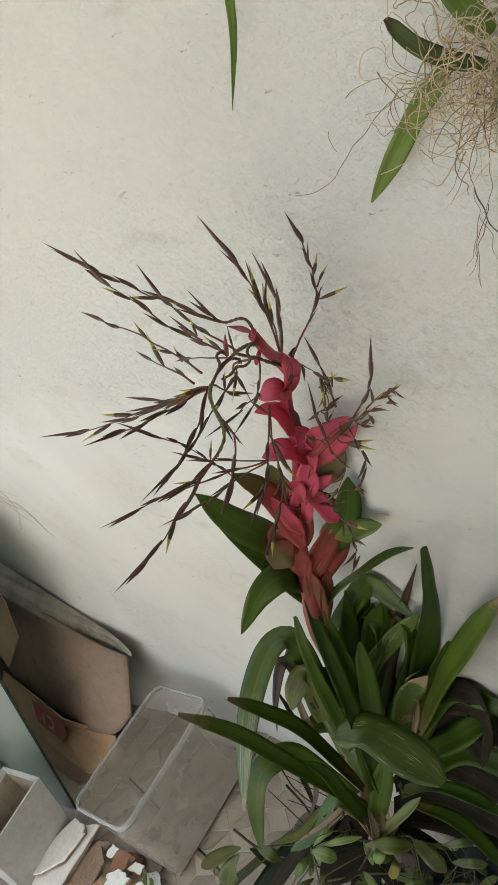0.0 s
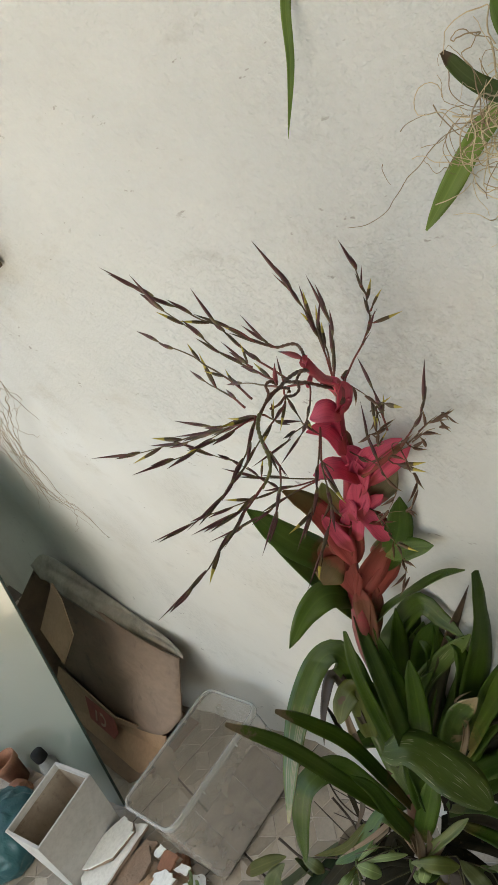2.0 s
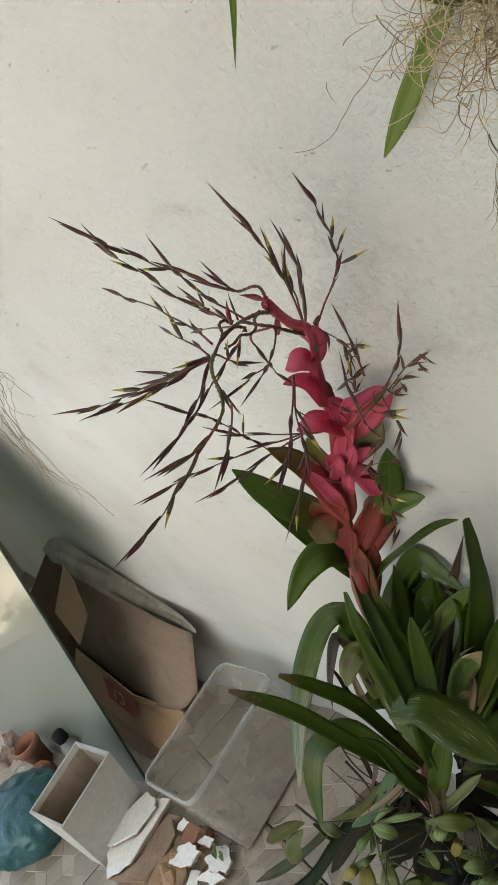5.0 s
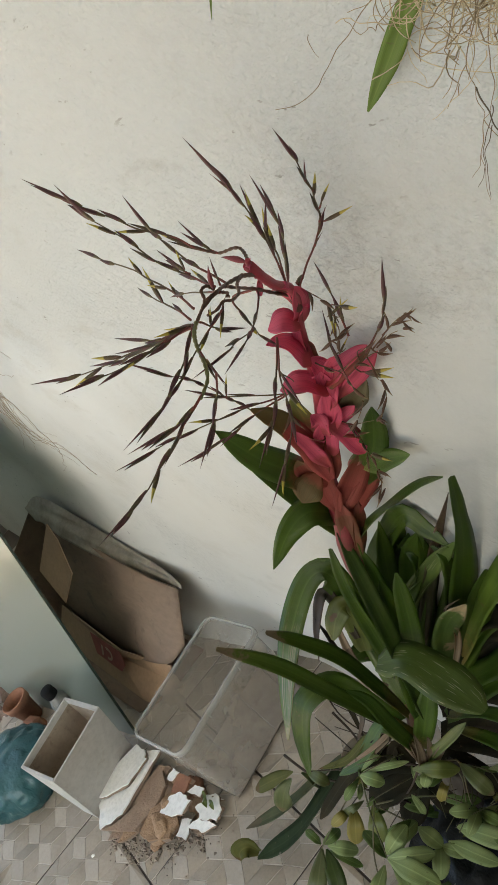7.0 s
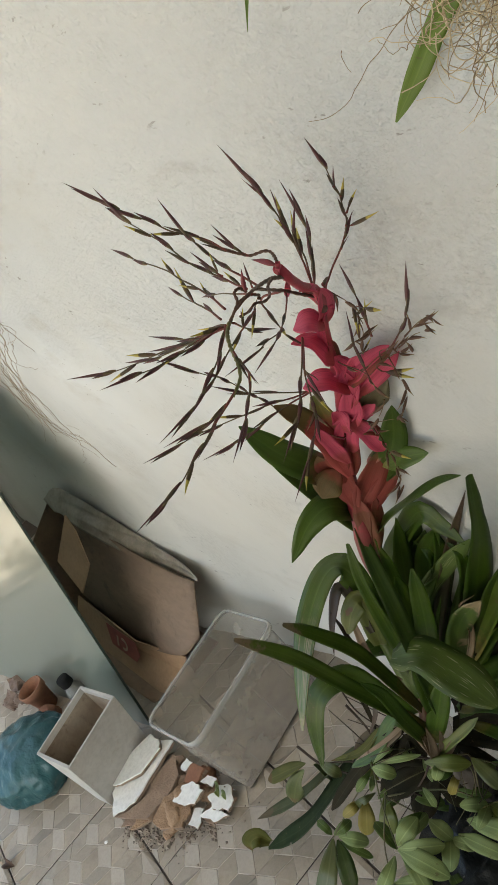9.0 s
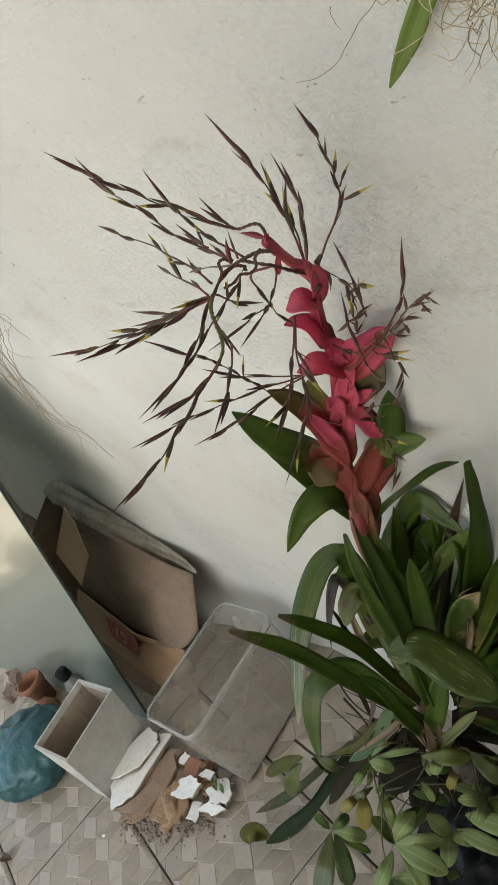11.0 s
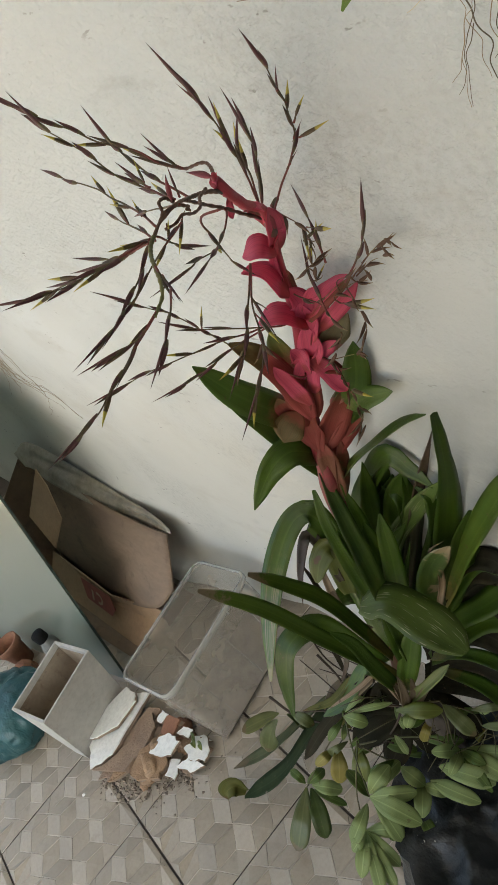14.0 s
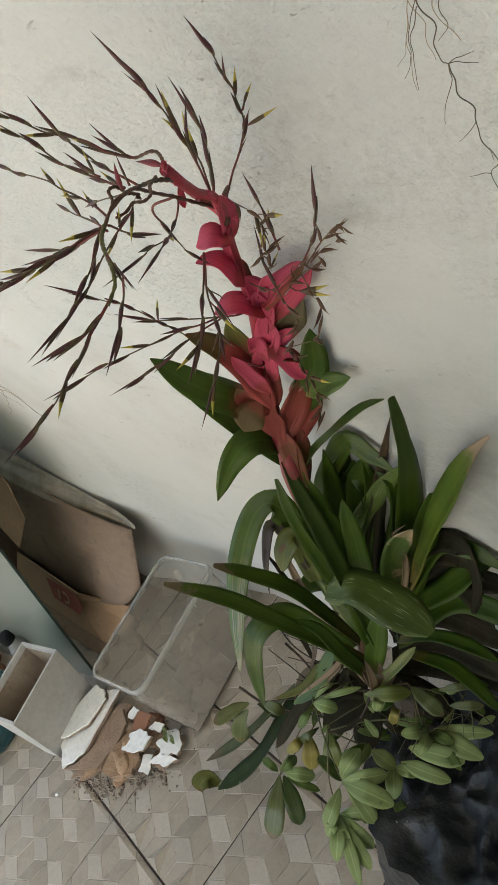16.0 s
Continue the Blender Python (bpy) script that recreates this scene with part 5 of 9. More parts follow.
branch([(-0.2312, -0.2126, 1.3736), (-0.2158, -0.2194, 1.3715), (-0.2136, -0.2208, 1.3652)], 'dark', 1, 0, 0.00, 0.78)
branch([(-0.2158, -0.2194, 1.3715), (-0.2115, -0.2221, 1.3725), (-0.2026, -0.2329, 1.3694), (-0.1980, -0.2440, 1.3650), (-0.1939, -0.2550, 1.3627), (-0.1892, -0.2655, 1.3603)], 'dark', 3, 0, 0.30, 0.78)
branch([(-0.5658, -0.0366, 1.0814), (-0.5523, -0.0502, 1.0827), (-0.5691, -0.0644, 1.1108), (-0.5820, -0.0716, 1.1399), (-0.5748, -0.0803, 1.1659), (-0.5509, -0.0979, 1.1999), (-0.5369, -0.1127, 1.2342), (-0.5198, -0.1305, 1.2606), (-0.5198, -0.1415, 1.2797), (-0.5168, -0.1494, 1.2942), (-0.5140, -0.1585, 1.3096)], 'dark', 7, 0, 0.38, 1.20)
branch([(-0.5078, -0.0360, 1.1578), (-0.5098, -0.0501, 1.1585), (-0.5212, -0.0731, 1.1776), (-0.5315, -0.0948, 1.1983), (-0.5336, -0.1098, 1.2150), (-0.5327, -0.1197, 1.2302), (-0.5313, -0.1309, 1.2439)], 'dark', 3, 0, 0.45, 1.20)
branch([(-0.5332, -0.1033, 1.2076), (-0.5316, -0.0962, 1.2164), (-0.5301, -0.0913, 1.2236)], 'yellow', 1, 1, 0.00, 1.20)
branch([(-0.5108, -0.0520, 1.1601), (-0.5063, -0.0570, 1.1687), (-0.5106, -0.0804, 1.1801), (-0.5154, -0.1046, 1.1938), (-0.5238, -0.1286, 1.2037), (-0.5291, -0.1485, 1.2118), (-0.5317, -0.1630, 1.2190), (-0.5373, -0.1840, 1.2249), (-0.5424, -0.2042, 1.2317), (-0.5458, -0.2221, 1.2371)], 'dark', 7, 1, 0.25, 1.20)
branch([(-0.5155, -0.0616, 1.1681), (-0.5215, -0.0661, 1.1666), (-0.5293, -0.0915, 1.1729), (-0.5336, -0.1143, 1.1761), (-0.5430, -0.1383, 1.1778), (-0.5510, -0.1571, 1.1818), (-0.5591, -0.1763, 1.1869)], 'dark', 5, 0, 0.30, 1.20)
branch([(-0.3380, -0.1125, 1.3351), (-0.3340, -0.1143, 1.3328), (-0.3099, -0.1358, 1.3349), (-0.2871, -0.1571, 1.3408), (-0.2724, -0.1753, 1.3493), (-0.2573, -0.1939, 1.3569), (-0.2589, -0.2055, 1.3581), (-0.2598, -0.2152, 1.3603)], 'dark', 4, 1, 0.25, 0.87)
branch([(-0.2865, -0.1561, 1.3407), (-0.2718, -0.1711, 1.3453), (-0.2664, -0.1849, 1.3460), (-0.2610, -0.1984, 1.3477)], 'dark', 2, 0, 0.00, 0.85)
branch([(-0.3380, -0.1125, 1.3351), (-0.3601, -0.1188, 1.3338), (-0.3812, -0.1097, 1.3086), (-0.4171, -0.0928, 1.2724), (-0.4337, -0.0783, 1.2452)], 'dark', 2, 0, 0.25, 1.13)
branch([(-0.2587, -0.1908, 1.3790), (-0.2702, -0.1786, 1.3620), (-0.2801, -0.1624, 1.3464)], 'dark', 2, 0, 0.30, 0.84)
branch([(-0.2522, -0.1770, 1.3776), (-0.2529, -0.1829, 1.3723), (-0.2539, -0.1903, 1.3667)], 'yellow', 1, 1, 0.00, 0.80)
branch([(-0.2525, -0.1789, 1.3762), (-0.2597, -0.1687, 1.3770), (-0.2664, -0.1614, 1.3728)], 'dry', 1, 0, 0.00, 0.82)
branch([(-0.2608, -0.1667, 1.3830), (-0.2574, -0.1655, 1.3918), (-0.2541, -0.1650, 1.4006)], 'dark', 1, 0, 0.10, 0.81)
branch([(-0.2628, -0.1704, 1.3838), (-0.2590, -0.1691, 1.3915), (-0.2553, -0.1689, 1.3983)], 'red', 1, 0, 0.00, 0.81)
branch([(-0.2560, -0.1844, 1.3792), (-0.2561, -0.1821, 1.3824)], 'yellow', 1, 1, 0.00, 0.80)
branch([(-0.3885, -0.0645, 1.2952), (-0.3753, -0.0650, 1.3220), (-0.3669, -0.0654, 1.3483), (-0.3620, -0.0673, 1.3669), (-0.3574, -0.0703, 1.3865), (-0.3576, -0.0708, 1.4018), (-0.3577, -0.0721, 1.4168), (-0.3575, -0.0739, 1.4310)], 'dark', 7, 1, 0.22, 1.07)
branch([(-0.3889, -0.0642, 1.2965), (-0.3784, -0.0604, 1.3209), (-0.3698, -0.0635, 1.3423), (-0.3642, -0.0648, 1.3592), (-0.3578, -0.0661, 1.3752), (-0.3585, -0.0632, 1.3837)], 'dark', 3, 2, 0.35, 1.09)
branch([(-0.3576, -0.0711, 1.3854), (-0.3602, -0.0714, 1.3950), (-0.3625, -0.0723, 1.4023)], 'dark', 1, 0, 0.00, 1.04)
branch([(-0.3929, -0.0640, 1.2820), (-0.3961, -0.0574, 1.2936), (-0.3919, -0.0502, 1.3083), (-0.3878, -0.0428, 1.3247), (-0.3865, -0.0367, 1.3395), (-0.3871, -0.0332, 1.3564), (-0.3884, -0.0318, 1.3736)], 'dark', 5, 0, 0.12, 1.14)
branch([(-0.3734, -0.0622, 1.3334), (-0.3779, -0.0576, 1.3408), (-0.3761, -0.0498, 1.3487), (-0.3749, -0.0423, 1.3591)], 'dark', 2, 1, 0.00, 1.11)
branch([(-0.3910, -0.0547, 1.2854), (-0.3906, -0.0518, 1.2882), (-0.3789, -0.0446, 1.2995), (-0.3662, -0.0363, 1.3113), (-0.3569, -0.0282, 1.3230), (-0.3443, -0.0317, 1.3381), (-0.3317, -0.0365, 1.3520), (-0.3142, -0.0465, 1.3728), (-0.2989, -0.0548, 1.3920), (-0.2846, -0.0648, 1.4127)], 'dark', 6, 1, 0.25, 1.07)
branch([(-0.3532, -0.0287, 1.3223), (-0.3414, -0.0251, 1.3227), (-0.3280, -0.0197, 1.3231)], 'yellow', 1, 1, 0.00, 1.09)
branch([(-0.3462, -0.0303, 1.3340), (-0.3417, -0.0250, 1.3400), (-0.3366, -0.0192, 1.3458)], 'dark', 1, 1, 0.00, 1.08)
branch([(-0.3551, -0.0309, 1.3235), (-0.3515, -0.0268, 1.3292), (-0.3465, -0.0231, 1.3310)], 'dark', 1, 0, 0.00, 1.10)
branch([(-0.3669, -0.0384, 1.3097), (-0.3625, -0.0338, 1.3137), (-0.3581, -0.0307, 1.3155)], 'dark', 1, 0, 0.00, 1.12)
branch([(-0.3215, -0.0434, 1.3634), (-0.3187, -0.0406, 1.3700), (-0.3161, -0.0382, 1.3772)], 'dark', 1, 0, 0.00, 1.02)
branch([(-0.3313, -0.0361, 1.3516), (-0.3300, -0.0382, 1.3618), (-0.3270, -0.0384, 1.3713)], 'dark', 1, 1, 0.00, 1.04)
branch([(-0.3959, -0.0512, 1.2870), (-0.3910, -0.0547, 1.2854), (-0.3764, -0.0566, 1.2781), (-0.3479, -0.0694, 1.2813), (-0.3437, -0.0665, 1.2764)], 'dry', 2, 0, 0.20, 1.12)
branch([(-0.3462, -0.0682, 1.2793), (-0.3372, -0.0720, 1.2821), (-0.3173, -0.0786, 1.2853), (-0.2968, -0.0847, 1.2880)], 'yellow', 1, 1, 0.00, 1.04)
branch([(-0.3780, -0.0543, 1.2342), (-0.3917, -0.0378, 1.2545), (-0.4109, -0.0214, 1.2626), (-0.4272, -0.0083, 1.2748)], 'dark', 2, 0, 0.10, 1.20)
branch([(-0.4236, -0.0540, 1.1803), (-0.4338, -0.0410, 1.2104), (-0.4475, -0.0256, 1.2168), (-0.4573, -0.0120, 1.2266)], 'dark', 2, 0, 0.10, 1.20)
branch([(-0.3550, -0.0662, 1.2805), (-0.3552, -0.0654, 1.2754), (-0.3611, -0.0658, 1.2615), (-0.3704, -0.0730, 1.2475)], 'dry', 2, 1, 0.00, 1.12)
branch([(-0.3610, -0.0653, 1.2621), (-0.3704, -0.0635, 1.2457), (-0.3846, -0.0697, 1.2303)], 'dry', 2, 0, 0.00, 1.15)
branch([(-0.3704, -0.0730, 1.2475), (-0.3680, -0.0690, 1.2470), (-0.3640, -0.0612, 1.2480), (-0.3599, -0.0538, 1.2486)], 'dry', 2, 0, 0.00, 1.14)
branch([(-0.3625, -0.0640, 1.2664), (-0.3546, -0.0637, 1.2637), (-0.3466, -0.0548, 1.2710)], 'yellow', 1, 1, 0.00, 1.12)
branch([(-0.3610, -0.0631, 1.2645), (-0.3591, -0.0653, 1.2583), (-0.3601, -0.0702, 1.2548)], 'yellow', 1, 1, 0.00, 1.12)
branch([(-0.3775, -0.0666, 1.2380), (-0.3863, -0.0648, 1.2384), (-0.3927, -0.0694, 1.2341), (-0.3987, -0.0725, 1.2304)], 'dry', 1, 0, 0.00, 1.19)
branch([(-0.3500, -0.0649, 1.2657), (-0.3515, -0.0612, 1.2730), (-0.3504, -0.0568, 1.2762)], 'dry', 1, 1, 0.00, 1.11)
branch([(-0.3846, -0.0697, 1.2303), (-0.3799, -0.0634, 1.2284), (-0.3790, -0.0581, 1.2320), (-0.3780, -0.0543, 1.2342)], 'dry', 1, 1, 0.00, 1.18)
branch([(-0.4153, -0.0289, 1.1899), (-0.3946, -0.0219, 1.2063), (-0.3698, -0.0224, 1.2268), (-0.3591, -0.0164, 1.2432), (-0.3551, -0.0124, 1.2556), (-0.3515, -0.0083, 1.2696)], 'dark', 3, 0, 0.25, 1.20)
branch([(-0.3983, -0.0287, 1.1972), (-0.3966, -0.0331, 1.1981), (-0.3795, -0.0268, 1.2091), (-0.3630, -0.0241, 1.2179), (-0.3464, -0.0239, 1.2241), (-0.3383, -0.0225, 1.2236)], 'dry', 3, 0, 0.20, 1.20)
branch([(-0.3841, -0.0258, 1.2069), (-0.3684, -0.0179, 1.2151), (-0.3539, -0.0149, 1.2205), (-0.3428, -0.0200, 1.2226)], 'dry', 2, 0, 0.20, 1.20)
branch([(-0.3944, -0.0300, 1.1976), (-0.3773, -0.0233, 1.2056), (-0.3610, -0.0217, 1.2098), (-0.3459, -0.0214, 1.2150)], 'dry', 2, 0, 0.20, 1.20)
branch([(-0.3447, -0.0220, 1.2234), (-0.3401, -0.0228, 1.2207), (-0.3352, -0.0255, 1.2153)], 'dry', 1, 0, 0.20, 1.17)
branch([(-0.3519, -0.0240, 1.2220), (-0.3500, -0.0257, 1.2169), (-0.3478, -0.0262, 1.2128), (-0.3471, -0.0285, 1.2093)], 'dry', 1, 0, 0.20, 1.18)
branch([(-0.3534, -0.0251, 1.2231), (-0.3455, -0.0216, 1.2253), (-0.3367, -0.0202, 1.2236)], 'dry', 1, 0, 0.20, 1.17)
branch([(-0.4075, -0.0272, 1.1949), (-0.4018, -0.0284, 1.1897), (-0.3904, -0.0253, 1.1887), (-0.3826, -0.0239, 1.1918), (-0.3803, -0.0250, 1.2014)], 'dry', 2, 0, 0.20, 1.20)
branch([(-0.4408, -0.0296, 1.1667), (-0.4363, -0.0326, 1.1779), (-0.4174, -0.0243, 1.1834), (-0.4015, -0.0232, 1.1871), (-0.3868, -0.0250, 1.1903)], 'dry', 2, 0, 0.20, 1.20)
branch([(-0.4142, -0.0338, 1.1623), (-0.4117, -0.0397, 1.1499), (-0.4131, -0.0501, 1.1401), (-0.4169, -0.0567, 1.1371)], 'dry', 2, 0, 0.20, 1.20)
branch([(-0.4221, -0.0264, 1.1820), (-0.4163, -0.0314, 1.1677), (-0.4116, -0.0351, 1.1571), (-0.4097, -0.0416, 1.1486)], 'dry', 2, 0, 0.20, 1.20)
branch([(-0.5033, -0.0401, 1.0838), (-0.4823, -0.0503, 1.1127), (-0.4592, -0.0482, 1.1187), (-0.4378, -0.0492, 1.1252), (-0.4174, -0.0505, 1.1332)], 'dry', 2, 0, 0.20, 1.20)
branch([(-0.4292, -0.0531, 1.1290), (-0.4222, -0.0485, 1.1319), (-0.4157, -0.0505, 1.1307)], 'dry', 1, 0, 0.20, 1.20)
branch([(-0.4288, -0.0512, 1.1298), (-0.4222, -0.0539, 1.1278), (-0.4161, -0.0531, 1.1292)], 'dry', 1, 0, 0.20, 1.20)
branch([(-0.5505, -0.0360, 1.1023), (-0.5204, -0.0299, 1.0875), (-0.4862, -0.0502, 1.0801), (-0.4610, -0.0672, 1.0706), (-0.4521, -0.0802, 1.0597), (-0.4507, -0.0967, 1.0570)], 'dry', 6, 0, 0.20, 1.20)
branch([(-0.4614, -0.0653, 1.0723), (-0.4513, -0.0683, 1.0660), (-0.4461, -0.0654, 1.0700)], 'dry', 1, 0, 0.20, 1.20)
branch([(-0.4846, -0.0505, 1.0776), (-0.4810, -0.0606, 1.0750), (-0.4738, -0.0683, 1.0692)], 'dry', 1, 0, 0.20, 1.20)
branch([(-0.4586, -0.0697, 1.0659), (-0.4541, -0.0819, 1.0612), (-0.4505, -0.0942, 1.0581)], 'dry', 2, 0, 0.20, 1.20)
branch([(-0.4809, -0.0398, 1.1927), (-0.4713, -0.0413, 1.1867), (-0.4341, -0.0477, 1.1819), (-0.4026, -0.0666, 1.1770), (-0.3984, -0.0678, 1.1695)], 'dry', 4, 0, 0.20, 1.20)
branch([(-0.4005, -0.0672, 1.1732), (-0.4078, -0.0650, 1.1663), (-0.4212, -0.0715, 1.1516), (-0.4345, -0.0777, 1.1377)], 'dry', 2, 0, 0.20, 1.20)
branch([(-0.4300, -0.0298, 1.1797), (-0.4274, -0.0276, 1.1897), (-0.4101, -0.0268, 1.1943), (-0.3944, -0.0294, 1.1982)], 'dry', 1, 0, 0.20, 1.20)
branch([(-0.4408, -0.0296, 1.1667), (-0.4240, -0.0264, 1.1636), (-0.4073, -0.0226, 1.1619)], 'yellow', 1, 1, 0.00, 1.20)
branch([(-0.4380, -0.0291, 1.1662), (-0.4352, -0.0258, 1.1611), (-0.4206, -0.0274, 1.1575), (-0.4063, -0.0273, 1.1562)], 'yellow', 1, 1, 0.00, 1.20)
branch([(-0.4778, -0.0559, 1.0769), (-0.4659, -0.0562, 1.0847), (-0.4526, -0.0587, 1.0829), (-0.4394, -0.0614, 1.0814)], 'yellow', 1, 1, 0.00, 1.20)
branch([(-0.3942, -0.0946, 1.2728), (-0.3778, -0.1169, 1.2666), (-0.3611, -0.1419, 1.2592), (-0.3598, -0.1582, 1.2481), (-0.3600, -0.1728, 1.2420), (-0.3594, -0.1868, 1.2359)], 'dark', 4, 0, 0.35, 1.09)
branch([(-0.3587, -0.1586, 1.2487), (-0.3583, -0.1666, 1.2447), (-0.3581, -0.1767, 1.2396)], 'dry', 2, 1, 0.00, 1.06)
branch([(-0.3940, -0.0949, 1.2719), (-0.3679, -0.1248, 1.2637), (-0.3558, -0.1393, 1.2514), (-0.3452, -0.1542, 1.2428), (-0.3446, -0.1692, 1.2336), (-0.3450, -0.1877, 1.2251), (-0.3441, -0.2048, 1.2166)], 'dark', 5, 1, 0.40, 1.07)
branch([(-0.3639, -0.1296, 1.2596), (-0.3638, -0.1294, 1.2518), (-0.3562, -0.1344, 1.2450), (-0.3482, -0.1389, 1.2381)], 'yellow', 1, 1, 0.00, 1.08)
branch([(-0.3819, -0.1113, 1.2681), (-0.3848, -0.1153, 1.2579), (-0.3787, -0.1144, 1.2469), (-0.3758, -0.1206, 1.2360), (-0.3735, -0.1253, 1.2282)], 'dark', 1, 0, 0.30, 1.12)
branch([(-0.3552, -0.1403, 1.2496), (-0.3528, -0.1487, 1.2388), (-0.3495, -0.1491, 1.2328)], 'dry', 2, 0, 0.20, 1.07)

# old leaf bases and the soil mound under the rosette
bm = lump_mesh((0.020, 0.020, 0.065), 3, 0.35, 3.0)
for q in bm.verts:
    q.co += Vector((-0.735, -0.160, 0.385))
part("leaf_base", bm, M["joint"], plant, "brown stubs of old leaves", True)


# ---- black nursery bag
def nursery_bag():
    bag = thing("nursery_bag", "wrinkled black plastic nursery bag holding the bromeliad", "plant bag")
    n, rings = 64, 26
    verts, faces = [], []
    for i in range(rings):
        s = i / (rings - 1)
        z = 0.33 * s
        for k in range(n):
            a = 2 * math.pi * k / n
            d = Vector((math.cos(a), math.sin(a), 0))
            fold = 0.020 * noise.noise(Vector((d.x * 3.2, d.y * 3.2, z * 6))) + 0.011 * noise.noise(Vector((d.x * 9, d.y * 9, z * 15)))
            wide = 0.205 - 0.03 * s * s
            verts.append((-0.714 + 0.079 * s + d.x * (wide + fold), -0.285 + 0.063 * s + d.y * (0.85 * wide + fold * 0.7), z))
    for i in range(rings - 1):
        for k in range(n):
            a, b = i * n + k, i * n + (k + 1) % n
            faces.append((a, b, b + n, a + n))
    faces.append(tuple(range(n))[::-1])
    link("film", verts, faces, M["black"], bag)
    rows, base = 26, [Vector(verts[-n + k]) for k in range(n)]
    c = Vector((-0.635, -0.222, 0.33))
    vs, fs = [], []
    for i in range(rows):
        s = i / (rows - 1)
        for k in range(n):
            q = base[k].lerp(c, s)
            q.z = 0.330 + (0.030 * (0.4 - 2 * abs(noise.noise(Vector((q.x * 13, q.y * 13, 1.0))))) + 0.010 * noise.noise(Vector((q.x * 45, q.y * 45, 4.0)))) * min(1.0, 4 * s) - 0.03 * s
            vs.append(q)
    for i in range(rows - 1):
        for k in range(n):
            a, b = i * n + k, i * n + (k + 1) % n
            fs.append((a, b, b + n, a + n))
    link("top_fold", vs, fs, M["black"], bag, "black film folded in over the soil")
    return bag


nursery_bag()

# ---- umbrella plant sprigs over the bag's edge
umbrella = thing("umbrella_plant", "umbrella plant sprigs with oval green leaflets hanging over a black bag", "plant")
blade('leaflet', umbrella, [(-0.775, -0.314, 0.390), (-0.721, -0.307, 0.392), (-0.692, -0.300, 0.363)], 0.0334, PADDLE, M["scheff"], (0.31, -0.09, 0.95), 0.10, n=10)
blade('leaflet', umbrella, [(-0.775, -0.314, 0.390), (-0.735, -0.291, 0.397), (-0.720, -0.267, 0.374)], 0.0251, PADDLE, M["scheff"], (0.44, -0.22, 0.87), 0.10, n=10)
blade('leaflet', umbrella, [(-0.784, -0.311, 0.385), (-0.764, -0.286, 0.408), (-0.768, -0.259, 0.400)], 0.0287, PADDLE, M["scheff"], (0.57, -0.39, 0.72), 0.10, n=10)
blade('leaflet', umbrella, [(-0.786, -0.324, 0.373), (-0.768, -0.354, 0.384), (-0.776, -0.384, 0.365)], 0.0256, PADDLE, M["scheff"], (0.33, -0.07, 0.94), 0.10, n=10)
blade('leaflet', umbrella, [(-0.783, -0.314, 0.371), (-0.755, -0.314, 0.374), (-0.752, -0.312, 0.346)], 0.0222, PADDLE, M["scheff_dark"], (0.62, -0.02, 0.78), 0.10, n=10)
blade('leaflet', umbrella, [(-0.801, -0.313, 0.359), (-0.806, -0.307, 0.390), (-0.838, -0.301, 0.392)], 0.0225, PADDLE, M["scheff_dark"], (0.68, 0.31, 0.67), 0.10, n=10)
blade('leaflet', umbrella, [(-0.781, -0.312, 0.369), (-0.743, -0.324, 0.364), (-0.729, -0.336, 0.328)], 0.0256, PADDLE, M["scheff"], (0.61, -0.02, 0.79), 0.10, n=10)
blade('leaflet', umbrella, [(-0.791, -0.306, 0.377), (-0.773, -0.275, 0.390), (-0.779, -0.243, 0.372)], 0.0256, PADDLE, M["scheff"], (0.63, -0.05, 0.77), 0.10, n=10)
blade('leaflet', umbrella, [(-0.777, -0.357, 0.353), (-0.747, -0.338, 0.355), (-0.742, -0.318, 0.326)], 0.0241, PADDLE, M["scheff"], (0.73, -0.20, 0.66), 0.10, n=10)
blade('leaflet', umbrella, [(-0.777, -0.357, 0.353), (-0.738, -0.362, 0.347), (-0.723, -0.367, 0.311)], 0.0232, PADDLE, M["scheff"], (0.56, -0.25, 0.79), 0.10, n=10)
blade('leaflet', umbrella, [(-0.777, -0.357, 0.353), (-0.733, -0.376, 0.344), (-0.713, -0.395, 0.305)], 0.0215, PADDLE, M["scheff"], (0.50, -0.22, 0.84), 0.10, n=10)
blade('leaflet', umbrella, [(-0.777, -0.357, 0.353), (-0.734, -0.389, 0.345), (-0.715, -0.422, 0.307)], 0.0206, PADDLE, M["scheff"], (0.45, -0.17, 0.87), 0.10, n=10)
blade('leaflet', umbrella, [(-0.777, -0.357, 0.353), (-0.752, -0.386, 0.359), (-0.752, -0.415, 0.335)], 0.0241, PADDLE, M["scheff"], (0.42, -0.10, 0.90), 0.10, n=10)
blade('leaflet', umbrella, [(-0.777, -0.357, 0.353), (-0.765, -0.375, 0.368), (-0.777, -0.393, 0.353)], 0.0189, PADDLE, M["scheff"], (0.40, 0.02, 0.92), 0.10, n=10)
blade('leaflet', umbrella, [(-0.777, -0.357, 0.353), (-0.750, -0.375, 0.357), (-0.747, -0.393, 0.330)], 0.0206, PADDLE, M["scheff"], (0.45, -0.17, 0.88), 0.10, n=10)
blade('leaflet', umbrella, [(-0.699, -0.179, 0.368), (-0.641, -0.160, 0.379), (-0.607, -0.138, 0.360)], 0.0213, PADDLE, M["scheff"], (0.23, -0.32, 0.92), 0.10, n=10)
blade('leaflet', umbrella, [(-0.699, -0.179, 0.368), (-0.641, -0.180, 0.376), (-0.606, -0.176, 0.353)], 0.0295, PADDLE, M["scheff"], (0.16, -0.15, 0.98), 0.10, n=10)
